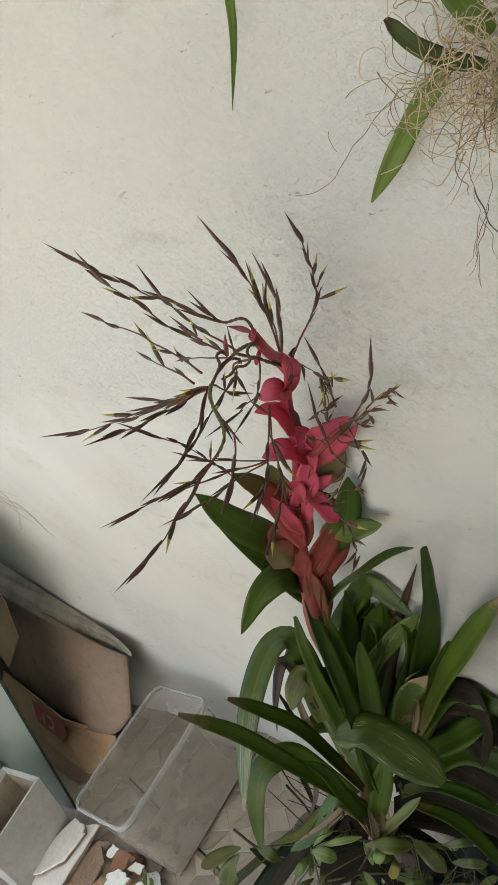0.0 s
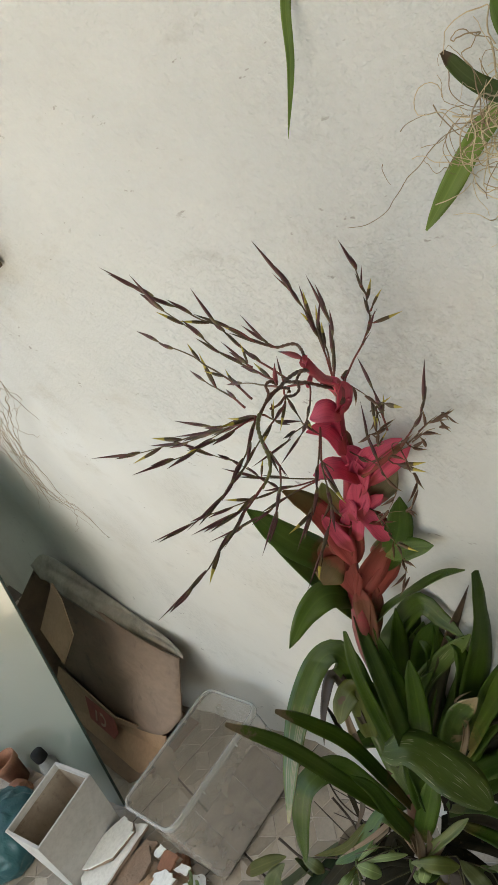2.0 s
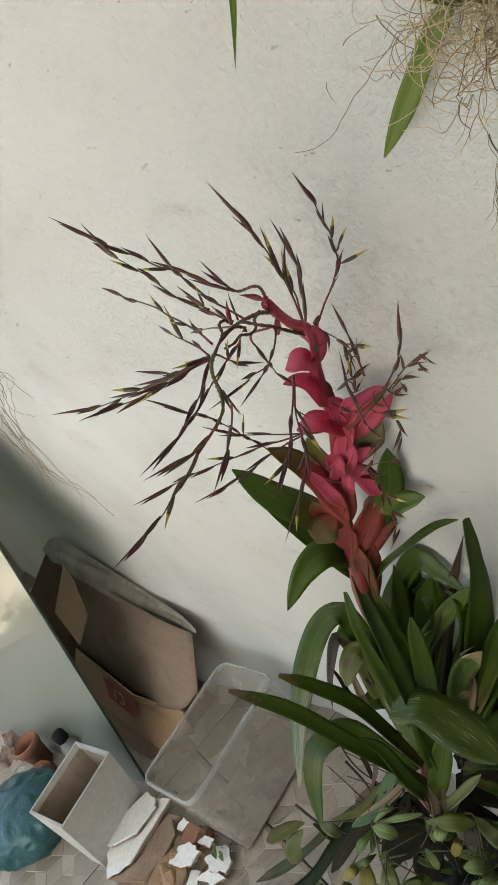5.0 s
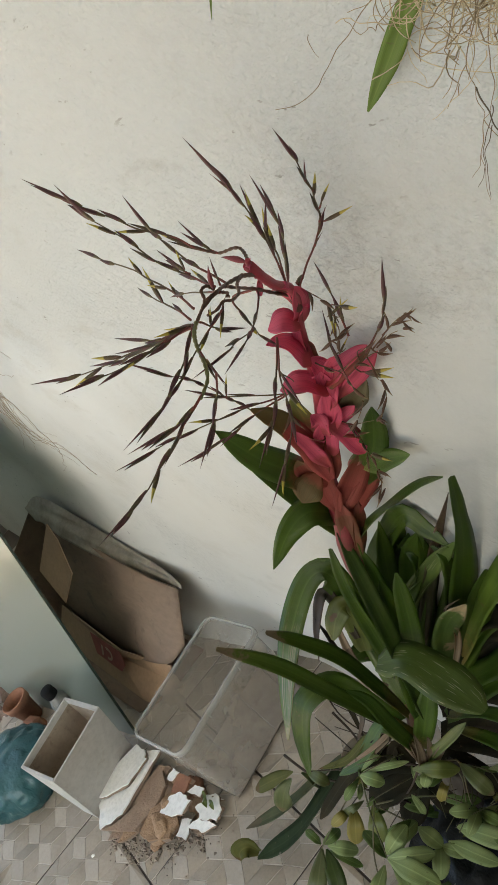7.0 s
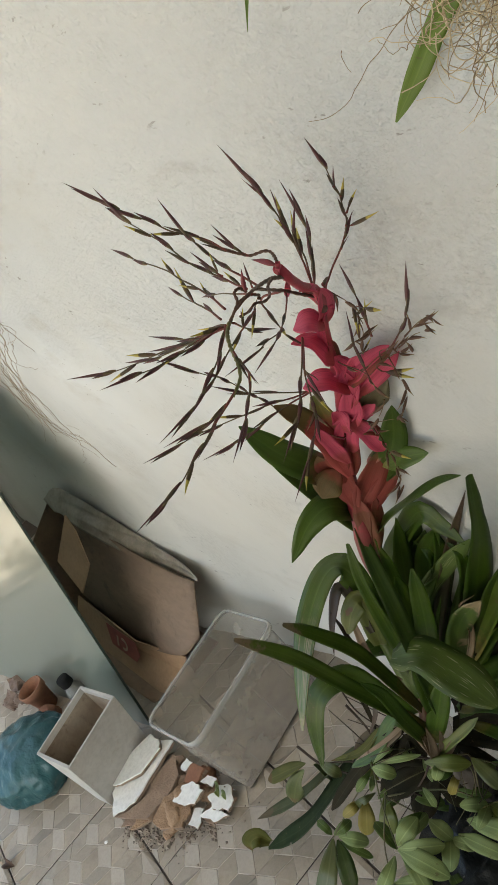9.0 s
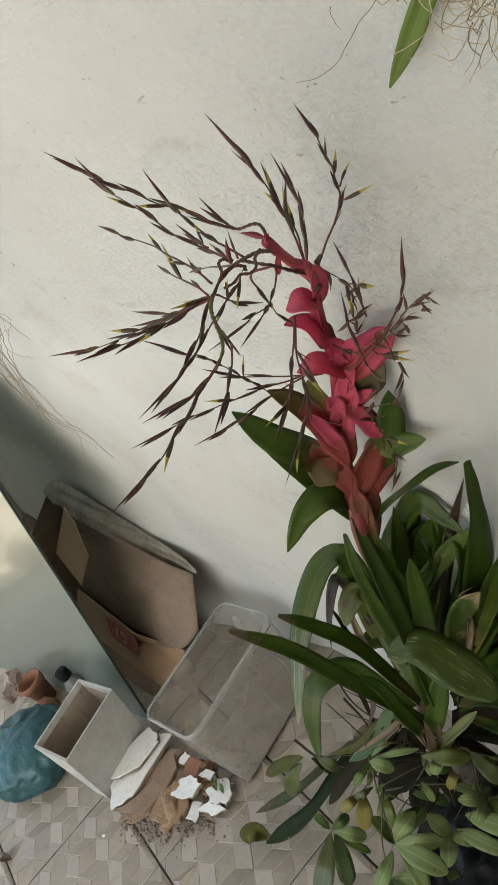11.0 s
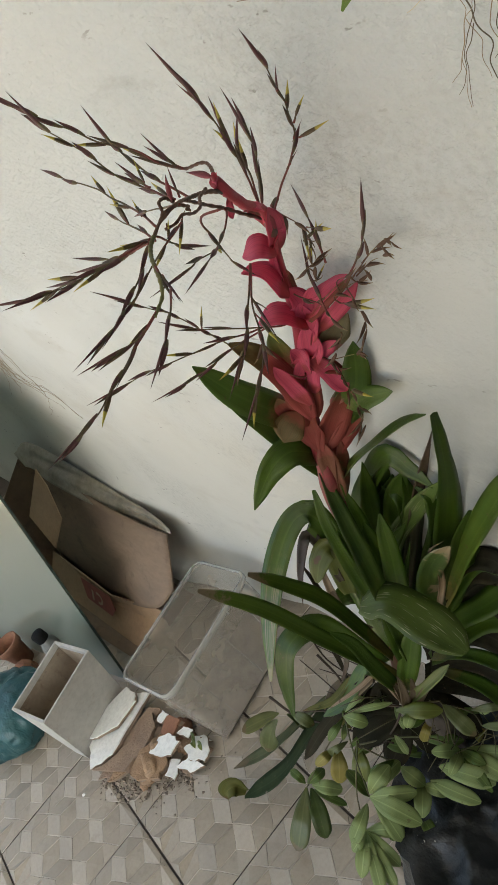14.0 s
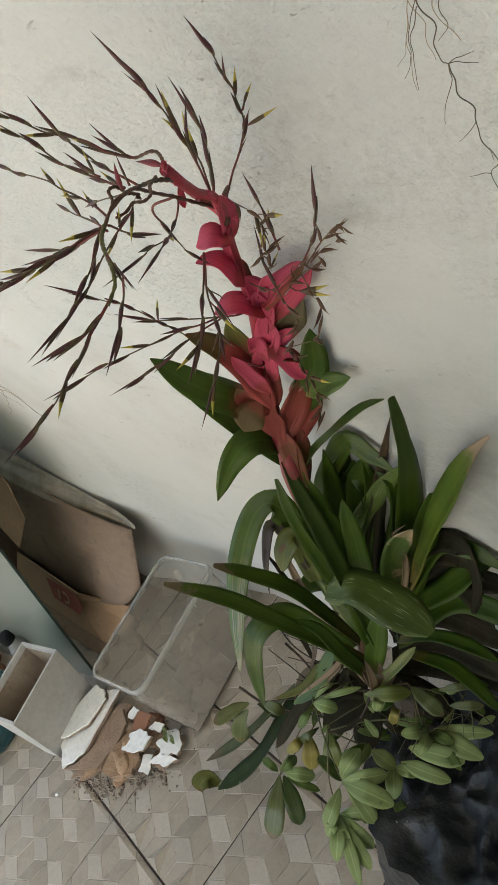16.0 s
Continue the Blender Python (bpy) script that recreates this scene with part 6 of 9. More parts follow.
blade('leaflet', umbrella, [(-0.699, -0.179, 0.368), (-0.689, -0.197, 0.408), (-0.703, -0.211, 0.417)], 0.0221, PADDLE, M["scheff"], (0.88, 0.36, 0.30), 0.10, n=10)
blade('leaflet', umbrella, [(-0.699, -0.179, 0.368), (-0.674, -0.203, 0.396), (-0.673, -0.223, 0.393)], 0.0197, PADDLE, M["scheff"], (0.37, 0.62, 0.69), 0.10, n=10)
blade('leaflet', umbrella, [(-0.699, -0.179, 0.368), (-0.649, -0.196, 0.379), (-0.623, -0.207, 0.360)], 0.0164, PADDLE, M["scheff_dark"], (0.13, 0.07, 0.99), 0.10, n=10)
blade('leaflet', umbrella, [(-0.699, -0.179, 0.368), (-0.659, -0.182, 0.388), (-0.643, -0.180, 0.377)], 0.0180, PADDLE, M["scheff_dark"], (-0.16, -0.15, 0.98), 0.10, n=10)
blade('leaflet', umbrella, [(-0.713, -0.217, 0.373), (-0.657, -0.207, 0.383), (-0.624, -0.194, 0.362)], 0.0311, PADDLE, M["scheff"], (0.18, -0.23, 0.96), 0.10, n=10)
blade('leaflet', umbrella, [(-0.725, -0.240, 0.355), (-0.670, -0.235, 0.365), (-0.640, -0.226, 0.345)], 0.0258, PADDLE, M["scheff"], (0.14, -0.18, 0.97), 0.10, n=10)
blade('leaflet', umbrella, [(-0.744, -0.247, 0.343), (-0.716, -0.271, 0.358), (-0.712, -0.292, 0.342)], 0.0263, PADDLE, M["scheff"], (0.42, 0.26, 0.87), 0.10, n=10)
blade('leaflet', umbrella, [(-0.775, -0.249, 0.368), (-0.742, -0.251, 0.373), (-0.734, -0.251, 0.348)], 0.0255, PADDLE, M["scheff"], (0.43, -0.06, 0.90), 0.10, n=10)
blade('leaflet', umbrella, [(-0.737, -0.288, 0.310), (-0.706, -0.297, 0.325), (-0.700, -0.303, 0.308)], 0.0206, PADDLE, M["scheff_dark"], (0.14, 0.17, 0.98), 0.10, n=10)
blade('leaflet', umbrella, [(-0.743, -0.252, 0.343), (-0.709, -0.247, 0.355), (-0.698, -0.241, 0.335)], 0.0187, PADDLE, M["scheff"], (0.20, -0.19, 0.96), 0.10, n=10)
blade('leaflet', umbrella, [(-0.846, -0.240, 0.458), (-0.812, -0.236, 0.467), (-0.805, -0.229, 0.448)], 0.0226, PADDLE, M["scheff"], (0.28, -0.22, 0.94), 0.10, n=10)
blade('leaflet', umbrella, [(-0.845, -0.233, 0.457), (-0.799, -0.210, 0.472), (-0.779, -0.184, 0.458)], 0.0108, PADDLE, M["scheff"], (0.32, -0.45, 0.83), 0.10, n=10)
blade('leaflet', umbrella, [(-0.854, -0.234, 0.452), (-0.833, -0.210, 0.469), (-0.838, -0.183, 0.457)], 0.0101, PADDLE, M["scheff"], (0.64, -0.28, 0.72), 0.10, n=10)
blade('leaflet', umbrella, [(-0.859, -0.244, 0.442), (-0.850, -0.265, 0.452), (-0.868, -0.283, 0.433)], 0.0154, PADDLE, M["scheff_dark"], (0.37, -0.29, 0.88), 0.10, n=10)
blade('leaflet', umbrella, [(-0.988, -0.362, 0.284), (-0.963, -0.409, 0.276), (-0.964, -0.456, 0.240)], 0.0371, PADDLE, M["leaf_pale"], (0.53, -0.24, 0.81), 0.10, n=10)
blade('leaflet', umbrella, [(-0.983, -0.358, 0.279), (-0.947, -0.383, 0.267), (-0.938, -0.409, 0.227)], 0.0331, PADDLE, M["leaf_spotted"], (0.73, -0.05, 0.68), 0.10, n=10)
blade('leaflet', umbrella, [(-0.984, -0.353, 0.280), (-0.953, -0.340, 0.279), (-0.948, -0.328, 0.248)], 0.0262, PADDLE, M["scheff"], (0.67, -0.00, 0.75), 0.10, n=10)
blade('leaflet', umbrella, [(-0.988, -0.359, 0.270), (-0.950, -0.351, 0.263), (-0.940, -0.343, 0.227)], 0.0147, PADDLE, M["scheff_dark"], (0.66, 0.00, 0.75), 0.10, n=10)
blade('leaflet', umbrella, [(-0.992, -0.358, 0.287), (-0.990, -0.356, 0.313), (-1.017, -0.355, 0.311)], 0.0155, PADDLE, M["scheff_dark"], (0.69, 0.01, 0.72), 0.10, n=10)
blade('leaflet', umbrella, [(-0.990, -0.356, 0.285), (-0.969, -0.337, 0.300), (-0.976, -0.318, 0.286)], 0.0194, PADDLE, M["scheff_dark"], (0.61, -0.25, 0.75), 0.10, n=10)
blade('leaflet', umbrella, [(-0.902, -0.278, 0.370), (-0.883, -0.301, 0.364), (-0.890, -0.323, 0.330)], 0.0290, PADDLE, M["scheff_yellow"], (0.78, -0.28, 0.56), 0.10, n=10)
blade('leaflet', umbrella, [(-0.877, -0.258, 0.362), (-0.852, -0.279, 0.359), (-0.853, -0.298, 0.325)], 0.0305, PADDLE, M["leaf_yellow"], (0.57, -0.34, 0.75), 0.10, n=10)
blade('leaflet', umbrella, [(-0.918, -0.285, 0.357), (-0.908, -0.305, 0.374), (-0.926, -0.324, 0.362)], 0.0183, PADDLE, M["scheff_yellow"], (0.68, -0.03, 0.73), 0.10, n=10)
blade('leaflet', umbrella, [(-0.895, -0.261, 0.364), (-0.895, -0.283, 0.376), (-0.922, -0.304, 0.360)], 0.0145, PADDLE, M["leaf_pale"], (0.51, -0.40, 0.76), 0.10, n=10)
blade('leaflet', umbrella, [(-0.759, -0.192, 0.466), (-0.717, -0.176, 0.472), (-0.700, -0.155, 0.449)], 0.0241, PADDLE, M["leaf_yellow"], (0.42, -0.28, 0.86), 0.10, n=10)
blade('leaflet', umbrella, [(-0.703, -0.148, 0.453), (-0.661, -0.157, 0.457), (-0.644, -0.160, 0.431)], 0.0237, PADDLE, M["leaf_pale"], (0.33, -0.09, 0.94), 0.10, n=10)
blade('leaflet', umbrella, [(-0.667, -0.133, 0.440), (-0.632, -0.121, 0.455), (-0.621, -0.103, 0.438)], 0.0118, PADDLE, M["leaf_pale"], (0.30, -0.40, 0.87), 0.10, n=10)
blade('leaflet', umbrella, [(-0.654, -0.141, 0.417), (-0.619, -0.132, 0.430), (-0.607, -0.118, 0.412)], 0.0142, PADDLE, M["leaf_pale"], (0.25, -0.35, 0.90), 0.10, n=10)
blade('leaflet', umbrella, [(-0.744, -0.178, 0.455), (-0.726, -0.194, 0.470), (-0.733, -0.205, 0.455)], 0.0161, PADDLE, M["scheff"], (0.55, 0.22, 0.81), 0.10, n=10)
blade('leaflet', umbrella, [(-0.773, -0.219, 0.421), (-0.745, -0.226, 0.430), (-0.743, -0.231, 0.408)], 0.0116, PADDLE, M["scheff"], (0.41, 0.01, 0.91), 0.10, n=10)
blade('leaflet', umbrella, [(-0.746, -0.169, 0.406), (-0.731, -0.188, 0.417), (-0.741, -0.202, 0.397)], 0.0166, PADDLE, M["scheff_yellow"], (0.62, -0.11, 0.77), 0.10, n=10)
blade('leaflet', umbrella, [(-0.983, -0.279, 0.421), (-0.946, -0.277, 0.426), (-0.939, -0.274, 0.405)], 0.0200, PADDLE, M["leaf_pale"], (0.35, -0.10, 0.93), 0.10, n=10)
blade('leaflet', umbrella, [(-0.761, -0.195, 0.375), (-0.721, -0.182, 0.385), (-0.706, -0.164, 0.363)], 0.0185, PADDLE, M["scheff_dark"], (0.36, -0.28, 0.89), 0.10, n=10)
blade('leaflet', umbrella, [(-0.819, -0.234, 0.380), (-0.784, -0.225, 0.384), (-0.773, -0.213, 0.357)], 0.0207, PADDLE, M["scheff_dark"], (0.49, -0.16, 0.86), 0.10, n=10)
blade('leaflet', umbrella, [(-0.779, -0.248, 0.384), (-0.773, -0.270, 0.403), (-0.793, -0.289, 0.393)], 0.0187, PADDLE, M["scheff_dark"], (0.64, -0.05, 0.77), 0.10, n=10)
blade('leaflet', umbrella, [(-0.757, -0.301, 0.325), (-0.743, -0.323, 0.339), (-0.753, -0.345, 0.321)], 0.0225, PADDLE, M["scheff_dark"], (0.61, -0.02, 0.80), 0.10, n=10)
blade('leaflet', umbrella, [(-0.804, -0.184, 0.450), (-0.799, -0.197, 0.462), (-0.804, -0.207, 0.461)], 0.0113, PADDLE, M["scheff"], (0.50, 0.37, 0.78), 0.10, n=10)
blade('leaflet', umbrella, [(-0.676, -0.124, 0.407), (-0.678, -0.130, 0.423), (-0.689, -0.133, 0.427)], 0.0088, PADDLE, M["scheff_dark"], (0.68, 0.40, 0.61), 0.10, n=10)
blade('leaflet', umbrella, [(-0.876, -0.245, 0.414), (-0.863, -0.257, 0.419), (-0.861, -0.268, 0.412)], 0.0110, PADDLE, M["scheff"], (0.75, 0.44, 0.50), 0.10, n=10)
blade('leaflet', umbrella, [(-0.742, -0.178, 0.337), (-0.743, -0.186, 0.353), (-0.753, -0.192, 0.356)], 0.0093, PADDLE, M["leaf_olive"], (0.66, 0.39, 0.64), 0.10, n=10)
blade('leaflet', umbrella, [(-0.892, -0.225, 0.424), (-0.890, -0.218, 0.441), (-0.899, -0.209, 0.447)], 0.0103, PADDLE, M["leaf_dark"], (0.88, -0.22, 0.43), 0.10, n=10)
blade('leaflet', umbrella, [(-0.755, -0.163, 0.432), (-0.746, -0.182, 0.438), (-0.746, -0.200, 0.432)], 0.0085, PADDLE, M["scheff"], (0.58, 0.14, 0.80), 0.10, n=10)
blade('leaflet', umbrella, [(-0.720, -0.177, 0.347), (-0.701, -0.184, 0.348), (-0.691, -0.190, 0.337)], 0.0154, PADDLE, M["leaf_dark"], (0.41, 0.21, 0.89), 0.10, n=10)
blade('leaflet', umbrella, [(-0.824, -0.220, 0.322), (-0.816, -0.237, 0.330), (-0.817, -0.253, 0.326)], 0.0097, PADDLE, M["scheff_dark"], (0.42, 0.19, 0.89), 0.10, n=10)
blade('leaflet', umbrella, [(-0.834, -0.200, 0.373), (-0.823, -0.190, 0.383), (-0.823, -0.178, 0.380)], 0.0110, PADDLE, M["scheff_dark"], (0.12, -0.36, 0.92), 0.10, n=10)
blade('leaflet', umbrella, [(-0.740, -0.182, 0.283), (-0.722, -0.170, 0.287), (-0.712, -0.156, 0.279)], 0.0090, PADDLE, M["scheff"], (0.29, -0.18, 0.94), 0.10, n=10)
blade('leaflet', umbrella, [(-0.860, -0.224, 0.385), (-0.848, -0.205, 0.394), (-0.846, -0.184, 0.391)], 0.0094, PADDLE, M["leaf_olive"], (0.34, -0.26, 0.90), 0.10, n=10)
blade('leaflet', umbrella, [(-0.760, -0.157, 0.424), (-0.758, -0.178, 0.436), (-0.765, -0.197, 0.435)], 0.0083, PADDLE, M["scheff_dark"], (0.72, 0.10, 0.68), 0.10, n=10)
blade('leaflet', umbrella, [(-0.809, -0.225, 0.331), (-0.790, -0.217, 0.333), (-0.780, -0.207, 0.323)], 0.0105, PADDLE, M["scheff_dark"], (0.21, 0.10, 0.97), 0.10, n=10)
blade('leaflet', umbrella, [(-0.883, -0.243, 0.387), (-0.890, -0.244, 0.411), (-0.908, -0.244, 0.424)], 0.0132, PADDLE, M["leaf_olive"], (0.79, -0.32, 0.52), 0.10, n=10)
blade('leaflet', umbrella, [(-0.620, -0.087, 0.407), (-0.626, -0.096, 0.425), (-0.641, -0.101, 0.431)], 0.0150, PADDLE, M["leaf_dark"], (0.80, -0.35, 0.49), 0.10, n=10)
blade('leaflet', umbrella, [(-0.785, -0.186, 0.363), (-0.770, -0.198, 0.366), (-0.765, -0.208, 0.357)], 0.0119, PADDLE, M["scheff_dark"], (0.43, 0.15, 0.89), 0.10, n=10)
blade('leaflet', umbrella, [(-0.866, -0.222, 0.445), (-0.853, -0.232, 0.449), (-0.850, -0.242, 0.442)], 0.0152, PADDLE, M["scheff_dark"], (0.59, 0.34, 0.73), 0.10, n=10)
blade('leaflet', umbrella, [(-0.670, -0.109, 0.359), (-0.651, -0.114, 0.361), (-0.641, -0.116, 0.350)], 0.0131, PADDLE, M["scheff_dark"], (0.28, -0.09, 0.96), 0.10, n=10)
blade('leaflet', umbrella, [(-0.873, -0.207, 0.419), (-0.859, -0.188, 0.427), (-0.856, -0.167, 0.423)], 0.0113, PADDLE, M["leaf_dark"], (0.79, -0.38, 0.48), 0.10, n=10)
blade('leaflet', umbrella, [(-0.744, -0.184, 0.307), (-0.749, -0.193, 0.326), (-0.764, -0.199, 0.333)], 0.0108, PADDLE, M["leaf_dark"], (0.58, 0.43, 0.69), 0.10, n=10)
blade('leaflet', umbrella, [(-0.867, -0.257, 0.386), (-0.849, -0.244, 0.388), (-0.841, -0.231, 0.379)], 0.0159, PADDLE, M["scheff_dark"], (0.62, -0.44, 0.65), 0.10, n=10)
blade('leaflet', umbrella, [(-0.827, -0.219, 0.367), (-0.815, -0.202, 0.376), (-0.813, -0.184, 0.373)], 0.0124, PADDLE, M["leaf_dark"], (0.83, -0.41, 0.39), 0.10, n=10)
blade('leaflet', umbrella, [(-0.832, -0.177, 0.430), (-0.819, -0.170, 0.437), (-0.817, -0.161, 0.432)], 0.0094, PADDLE, M["leaf_dark"], (0.61, -0.64, 0.47), 0.10, n=10)
blade('leaflet', umbrella, [(-0.759, -0.205, 0.316), (-0.742, -0.217, 0.318), (-0.735, -0.228, 0.307)], 0.0157, PADDLE, M["leaf_dark"], (0.13, -0.22, 0.97), 0.10, n=10)
blade('leaflet', umbrella, [(-0.766, -0.151, 0.424), (-0.763, -0.147, 0.440), (-0.771, -0.140, 0.443)], 0.0102, PADDLE, M["scheff_dark"], (0.47, -0.71, 0.53), 0.10, n=10)
blade('leaflet', umbrella, [(-0.874, -0.250, 0.383), (-0.860, -0.238, 0.389), (-0.857, -0.225, 0.384)], 0.0094, PADDLE, M["leaf_olive"], (0.48, -0.36, 0.80), 0.10, n=10)
blade('leaflet', umbrella, [(-0.859, -0.234, 0.346), (-0.856, -0.253, 0.359), (-0.864, -0.272, 0.360)], 0.0121, PADDLE, M["scheff_dark"], (0.92, 0.04, 0.38), 0.10, n=10)
blade('leaflet', umbrella, [(-0.757, -0.193, 0.291), (-0.760, -0.201, 0.309), (-0.773, -0.208, 0.313)], 0.0150, PADDLE, M["scheff_dark"], (0.75, 0.18, 0.64), 0.10, n=10)
blade('leaflet', umbrella, [(-0.645, -0.134, 0.347), (-0.630, -0.124, 0.355), (-0.624, -0.112, 0.350)], 0.0124, PADDLE, M["scheff"], (0.57, -0.59, 0.57), 0.10, n=10)
blade('leaflet', umbrella, [(-0.836, -0.193, 0.432), (-0.836, -0.202, 0.449), (-0.847, -0.210, 0.454)], 0.0154, PADDLE, M["scheff_dark"], (0.92, -0.31, 0.22), 0.10, n=10)
blade('leaflet', umbrella, [(-0.815, -0.210, 0.368), (-0.819, -0.222, 0.387), (-0.832, -0.233, 0.393)], 0.0093, PADDLE, M["scheff_dark"], (0.83, 0.01, 0.56), 0.10, n=10)
blade('leaflet', umbrella, [(-0.790, -0.183, 0.438), (-0.771, -0.195, 0.437), (-0.761, -0.204, 0.424)], 0.0087, PADDLE, M["scheff"], (0.45, -0.00, 0.90), 0.10, n=10)
blade('leaflet', umbrella, [(-0.668, -0.147, 0.311), (-0.676, -0.151, 0.332), (-0.694, -0.154, 0.340)], 0.0118, PADDLE, M["leaf_olive"], (0.76, -0.15, 0.63), 0.10, n=10)
blade('leaflet', umbrella, [(-0.848, -0.235, 0.396), (-0.842, -0.253, 0.406), (-0.847, -0.270, 0.405)], 0.0093, PADDLE, M["scheff_dark"], (0.54, 0.23, 0.81), 0.10, n=10)
blade('leaflet', umbrella, [(-0.734, -0.142, 0.378), (-0.720, -0.134, 0.385), (-0.715, -0.125, 0.379)], 0.0135, PADDLE, M["scheff_dark"], (0.06, -0.16, 0.99), 0.10, n=10)
blade('leaflet', umbrella, [(-0.731, -0.194, 0.315), (-0.724, -0.209, 0.324), (-0.726, -0.223, 0.320)], 0.0155, PADDLE, M["leaf_olive"], (0.89, 0.23, 0.40), 0.10, n=10)
blade('leaflet', umbrella, [(-0.672, -0.142, 0.285), (-0.666, -0.126, 0.300), (-0.668, -0.108, 0.302)], 0.0098, PADDLE, M["leaf_olive"], (0.89, -0.26, 0.38), 0.10, n=10)
blade('leaflet', umbrella, [(-0.753, -0.196, 0.269), (-0.730, -0.195, 0.268), (-0.715, -0.193, 0.255)], 0.0103, PADDLE, M["leaf_dark"], (0.36, -0.30, 0.88), 0.10, n=10)
blade('leaflet', umbrella, [(-0.717, -0.152, 0.321), (-0.709, -0.141, 0.333), (-0.710, -0.127, 0.332)], 0.0117, PADDLE, M["leaf_olive"], (0.28, -0.47, 0.84), 0.10, n=10)
blade('leaflet', umbrella, [(-0.758, -0.156, 0.402), (-0.754, -0.176, 0.413), (-0.760, -0.193, 0.411)], 0.0123, PADDLE, M["leaf_dark"], (0.31, 0.21, 0.93), 0.10, n=10)
blade('leaflet', umbrella, [(-0.784, -0.185, 0.386), (-0.776, -0.173, 0.398), (-0.778, -0.160, 0.398)], 0.0086, PADDLE, M["scheff_dark"], (0.86, -0.38, 0.34), 0.10, n=10)
blade('leaflet', umbrella, [(-0.774, -0.190, 0.362), (-0.766, -0.177, 0.374), (-0.767, -0.163, 0.373)], 0.0088, PADDLE, M["leaf_olive"], (0.18, -0.42, 0.89), 0.10, n=10)
blade('leaflet', umbrella, [(-0.652, -0.156, 0.289), (-0.638, -0.144, 0.297), (-0.631, -0.129, 0.292)], 0.0092, PADDLE, M["scheff"], (0.36, -0.38, 0.85), 0.10, n=10)
blade('leaflet', umbrella, [(-0.740, -0.155, 0.345), (-0.740, -0.156, 0.361), (-0.750, -0.154, 0.365)], 0.0091, PADDLE, M["scheff_dark"], (0.86, 0.31, 0.41), 0.10, n=10)
blade('leaflet', umbrella, [(-0.870, -0.229, 0.362), (-0.871, -0.222, 0.381), (-0.883, -0.213, 0.389)], 0.0110, PADDLE, M["leaf_olive"], (0.67, -0.45, 0.59), 0.10, n=10)
blade('leaflet', umbrella, [(-0.682, -0.123, 0.405), (-0.668, -0.118, 0.413), (-0.664, -0.110, 0.408)], 0.0145, PADDLE, M["scheff"], (0.33, -0.56, 0.76), 0.10, n=10)
blade('leaflet', umbrella, [(-1.119, -0.287, 0.316), (-1.176, -0.315, 0.288), (-1.235, -0.353, 0.262)], 0.0330, PADDLE, M['leaf_olive'], (0.58, 0.21, 0.78), 0.10, n=10)
blade('leaflet', umbrella, [(-1.116, -0.298, 0.312), (-1.157, -0.324, 0.268), (-1.189, -0.355, 0.214)], 0.0377, PADDLE, M['leaf_pale'], (0.57, 0.21, 0.79), 0.10, n=10)
blade('leaflet', umbrella, [(-1.081, -0.281, 0.334), (-1.079, -0.275, 0.304), (-1.070, -0.269, 0.268)], 0.0293, PADDLE, M['leaf_pale'], (0.56, 0.19, 0.80), 0.50, n=10)
stem(umbrella, [(-0.768, -0.180, 0.449), (-0.810, -0.202, 0.456), (-0.851, -0.226, 0.450), (-0.933, -0.256, 0.428), (-0.985, -0.283, 0.423)], 0.0018, M['twig'])
stem(umbrella, [(-0.848, -0.236, 0.460), (-0.816, -0.276, 0.427), (-0.775, -0.314, 0.390)], 0.0016, M['sprig'])
stem(umbrella, [(-0.819, -0.259, 0.431), (-0.802, -0.321, 0.387), (-0.777, -0.357, 0.353)], 0.0016, M['sprig'])
stem(umbrella, [(-0.828, -0.259, 0.412), (-0.784, -0.220, 0.404), (-0.737, -0.192, 0.395), (-0.699, -0.179, 0.368)], 0.0016, M['sprig'])
stem(umbrella, [(-0.872, -0.250, 0.426), (-0.939, -0.307, 0.348), (-0.988, -0.362, 0.284)], 0.0016, M['sprig'])
stem(umbrella, [(-0.823, -0.260, 0.408), (-0.784, -0.251, 0.375), (-0.744, -0.247, 0.343)], 0.0014, M['sprig'])
stem(umbrella, [(-0.750, -0.176, 0.461), (-0.716, -0.155, 0.462), (-0.703, -0.148, 0.453), (-0.700, -0.177, 0.394), (-0.699, -0.179, 0.368)], 0.0016, M['sprig'])
stem(umbrella, [(-0.703, -0.148, 0.453), (-0.666, -0.135, 0.439), (-0.654, -0.141, 0.417)], 0.0013, M['sprig'])
stem(umbrella, [(-0.754, -0.186, 0.462), (-0.777, -0.208, 0.426), (-0.806, -0.236, 0.395), (-0.821, -0.258, 0.405)], 0.0022, M['twig'])
stem(umbrella, [(-1.059, -0.278, 0.414), (-0.990, -0.277, 0.399), (-0.901, -0.254, 0.398), (-0.794, -0.226, 0.386)], 0.0026, M['twig'])
stem(umbrella, [(-0.912, -0.187, 0.517), (-0.878, -0.196, 0.480), (-0.862, -0.215, 0.448)], 0.0022, M['twig'])
stem(umbrella, [(-0.927, -0.168, 0.551), (-0.898, -0.184, 0.503), (-0.840, -0.180, 0.459)], 0.0016, M['twig'])
stem(umbrella, [(-0.707, -0.138, 0.431), (-0.674, -0.132, 0.419), (-0.660, -0.140, 0.394)], 0.0007, M['twig'])
stem(umbrella, [(-0.696, -0.144, 0.398), (-0.689, -0.177, 0.400), (-0.700, -0.222, 0.390)], 0.0009, M['twig'])
stem(umbrella, [(-0.758, -0.165, 0.435), (-0.727, -0.172, 0.422), (-0.714, -0.193, 0.395)], 0.0008, M['sprig'])
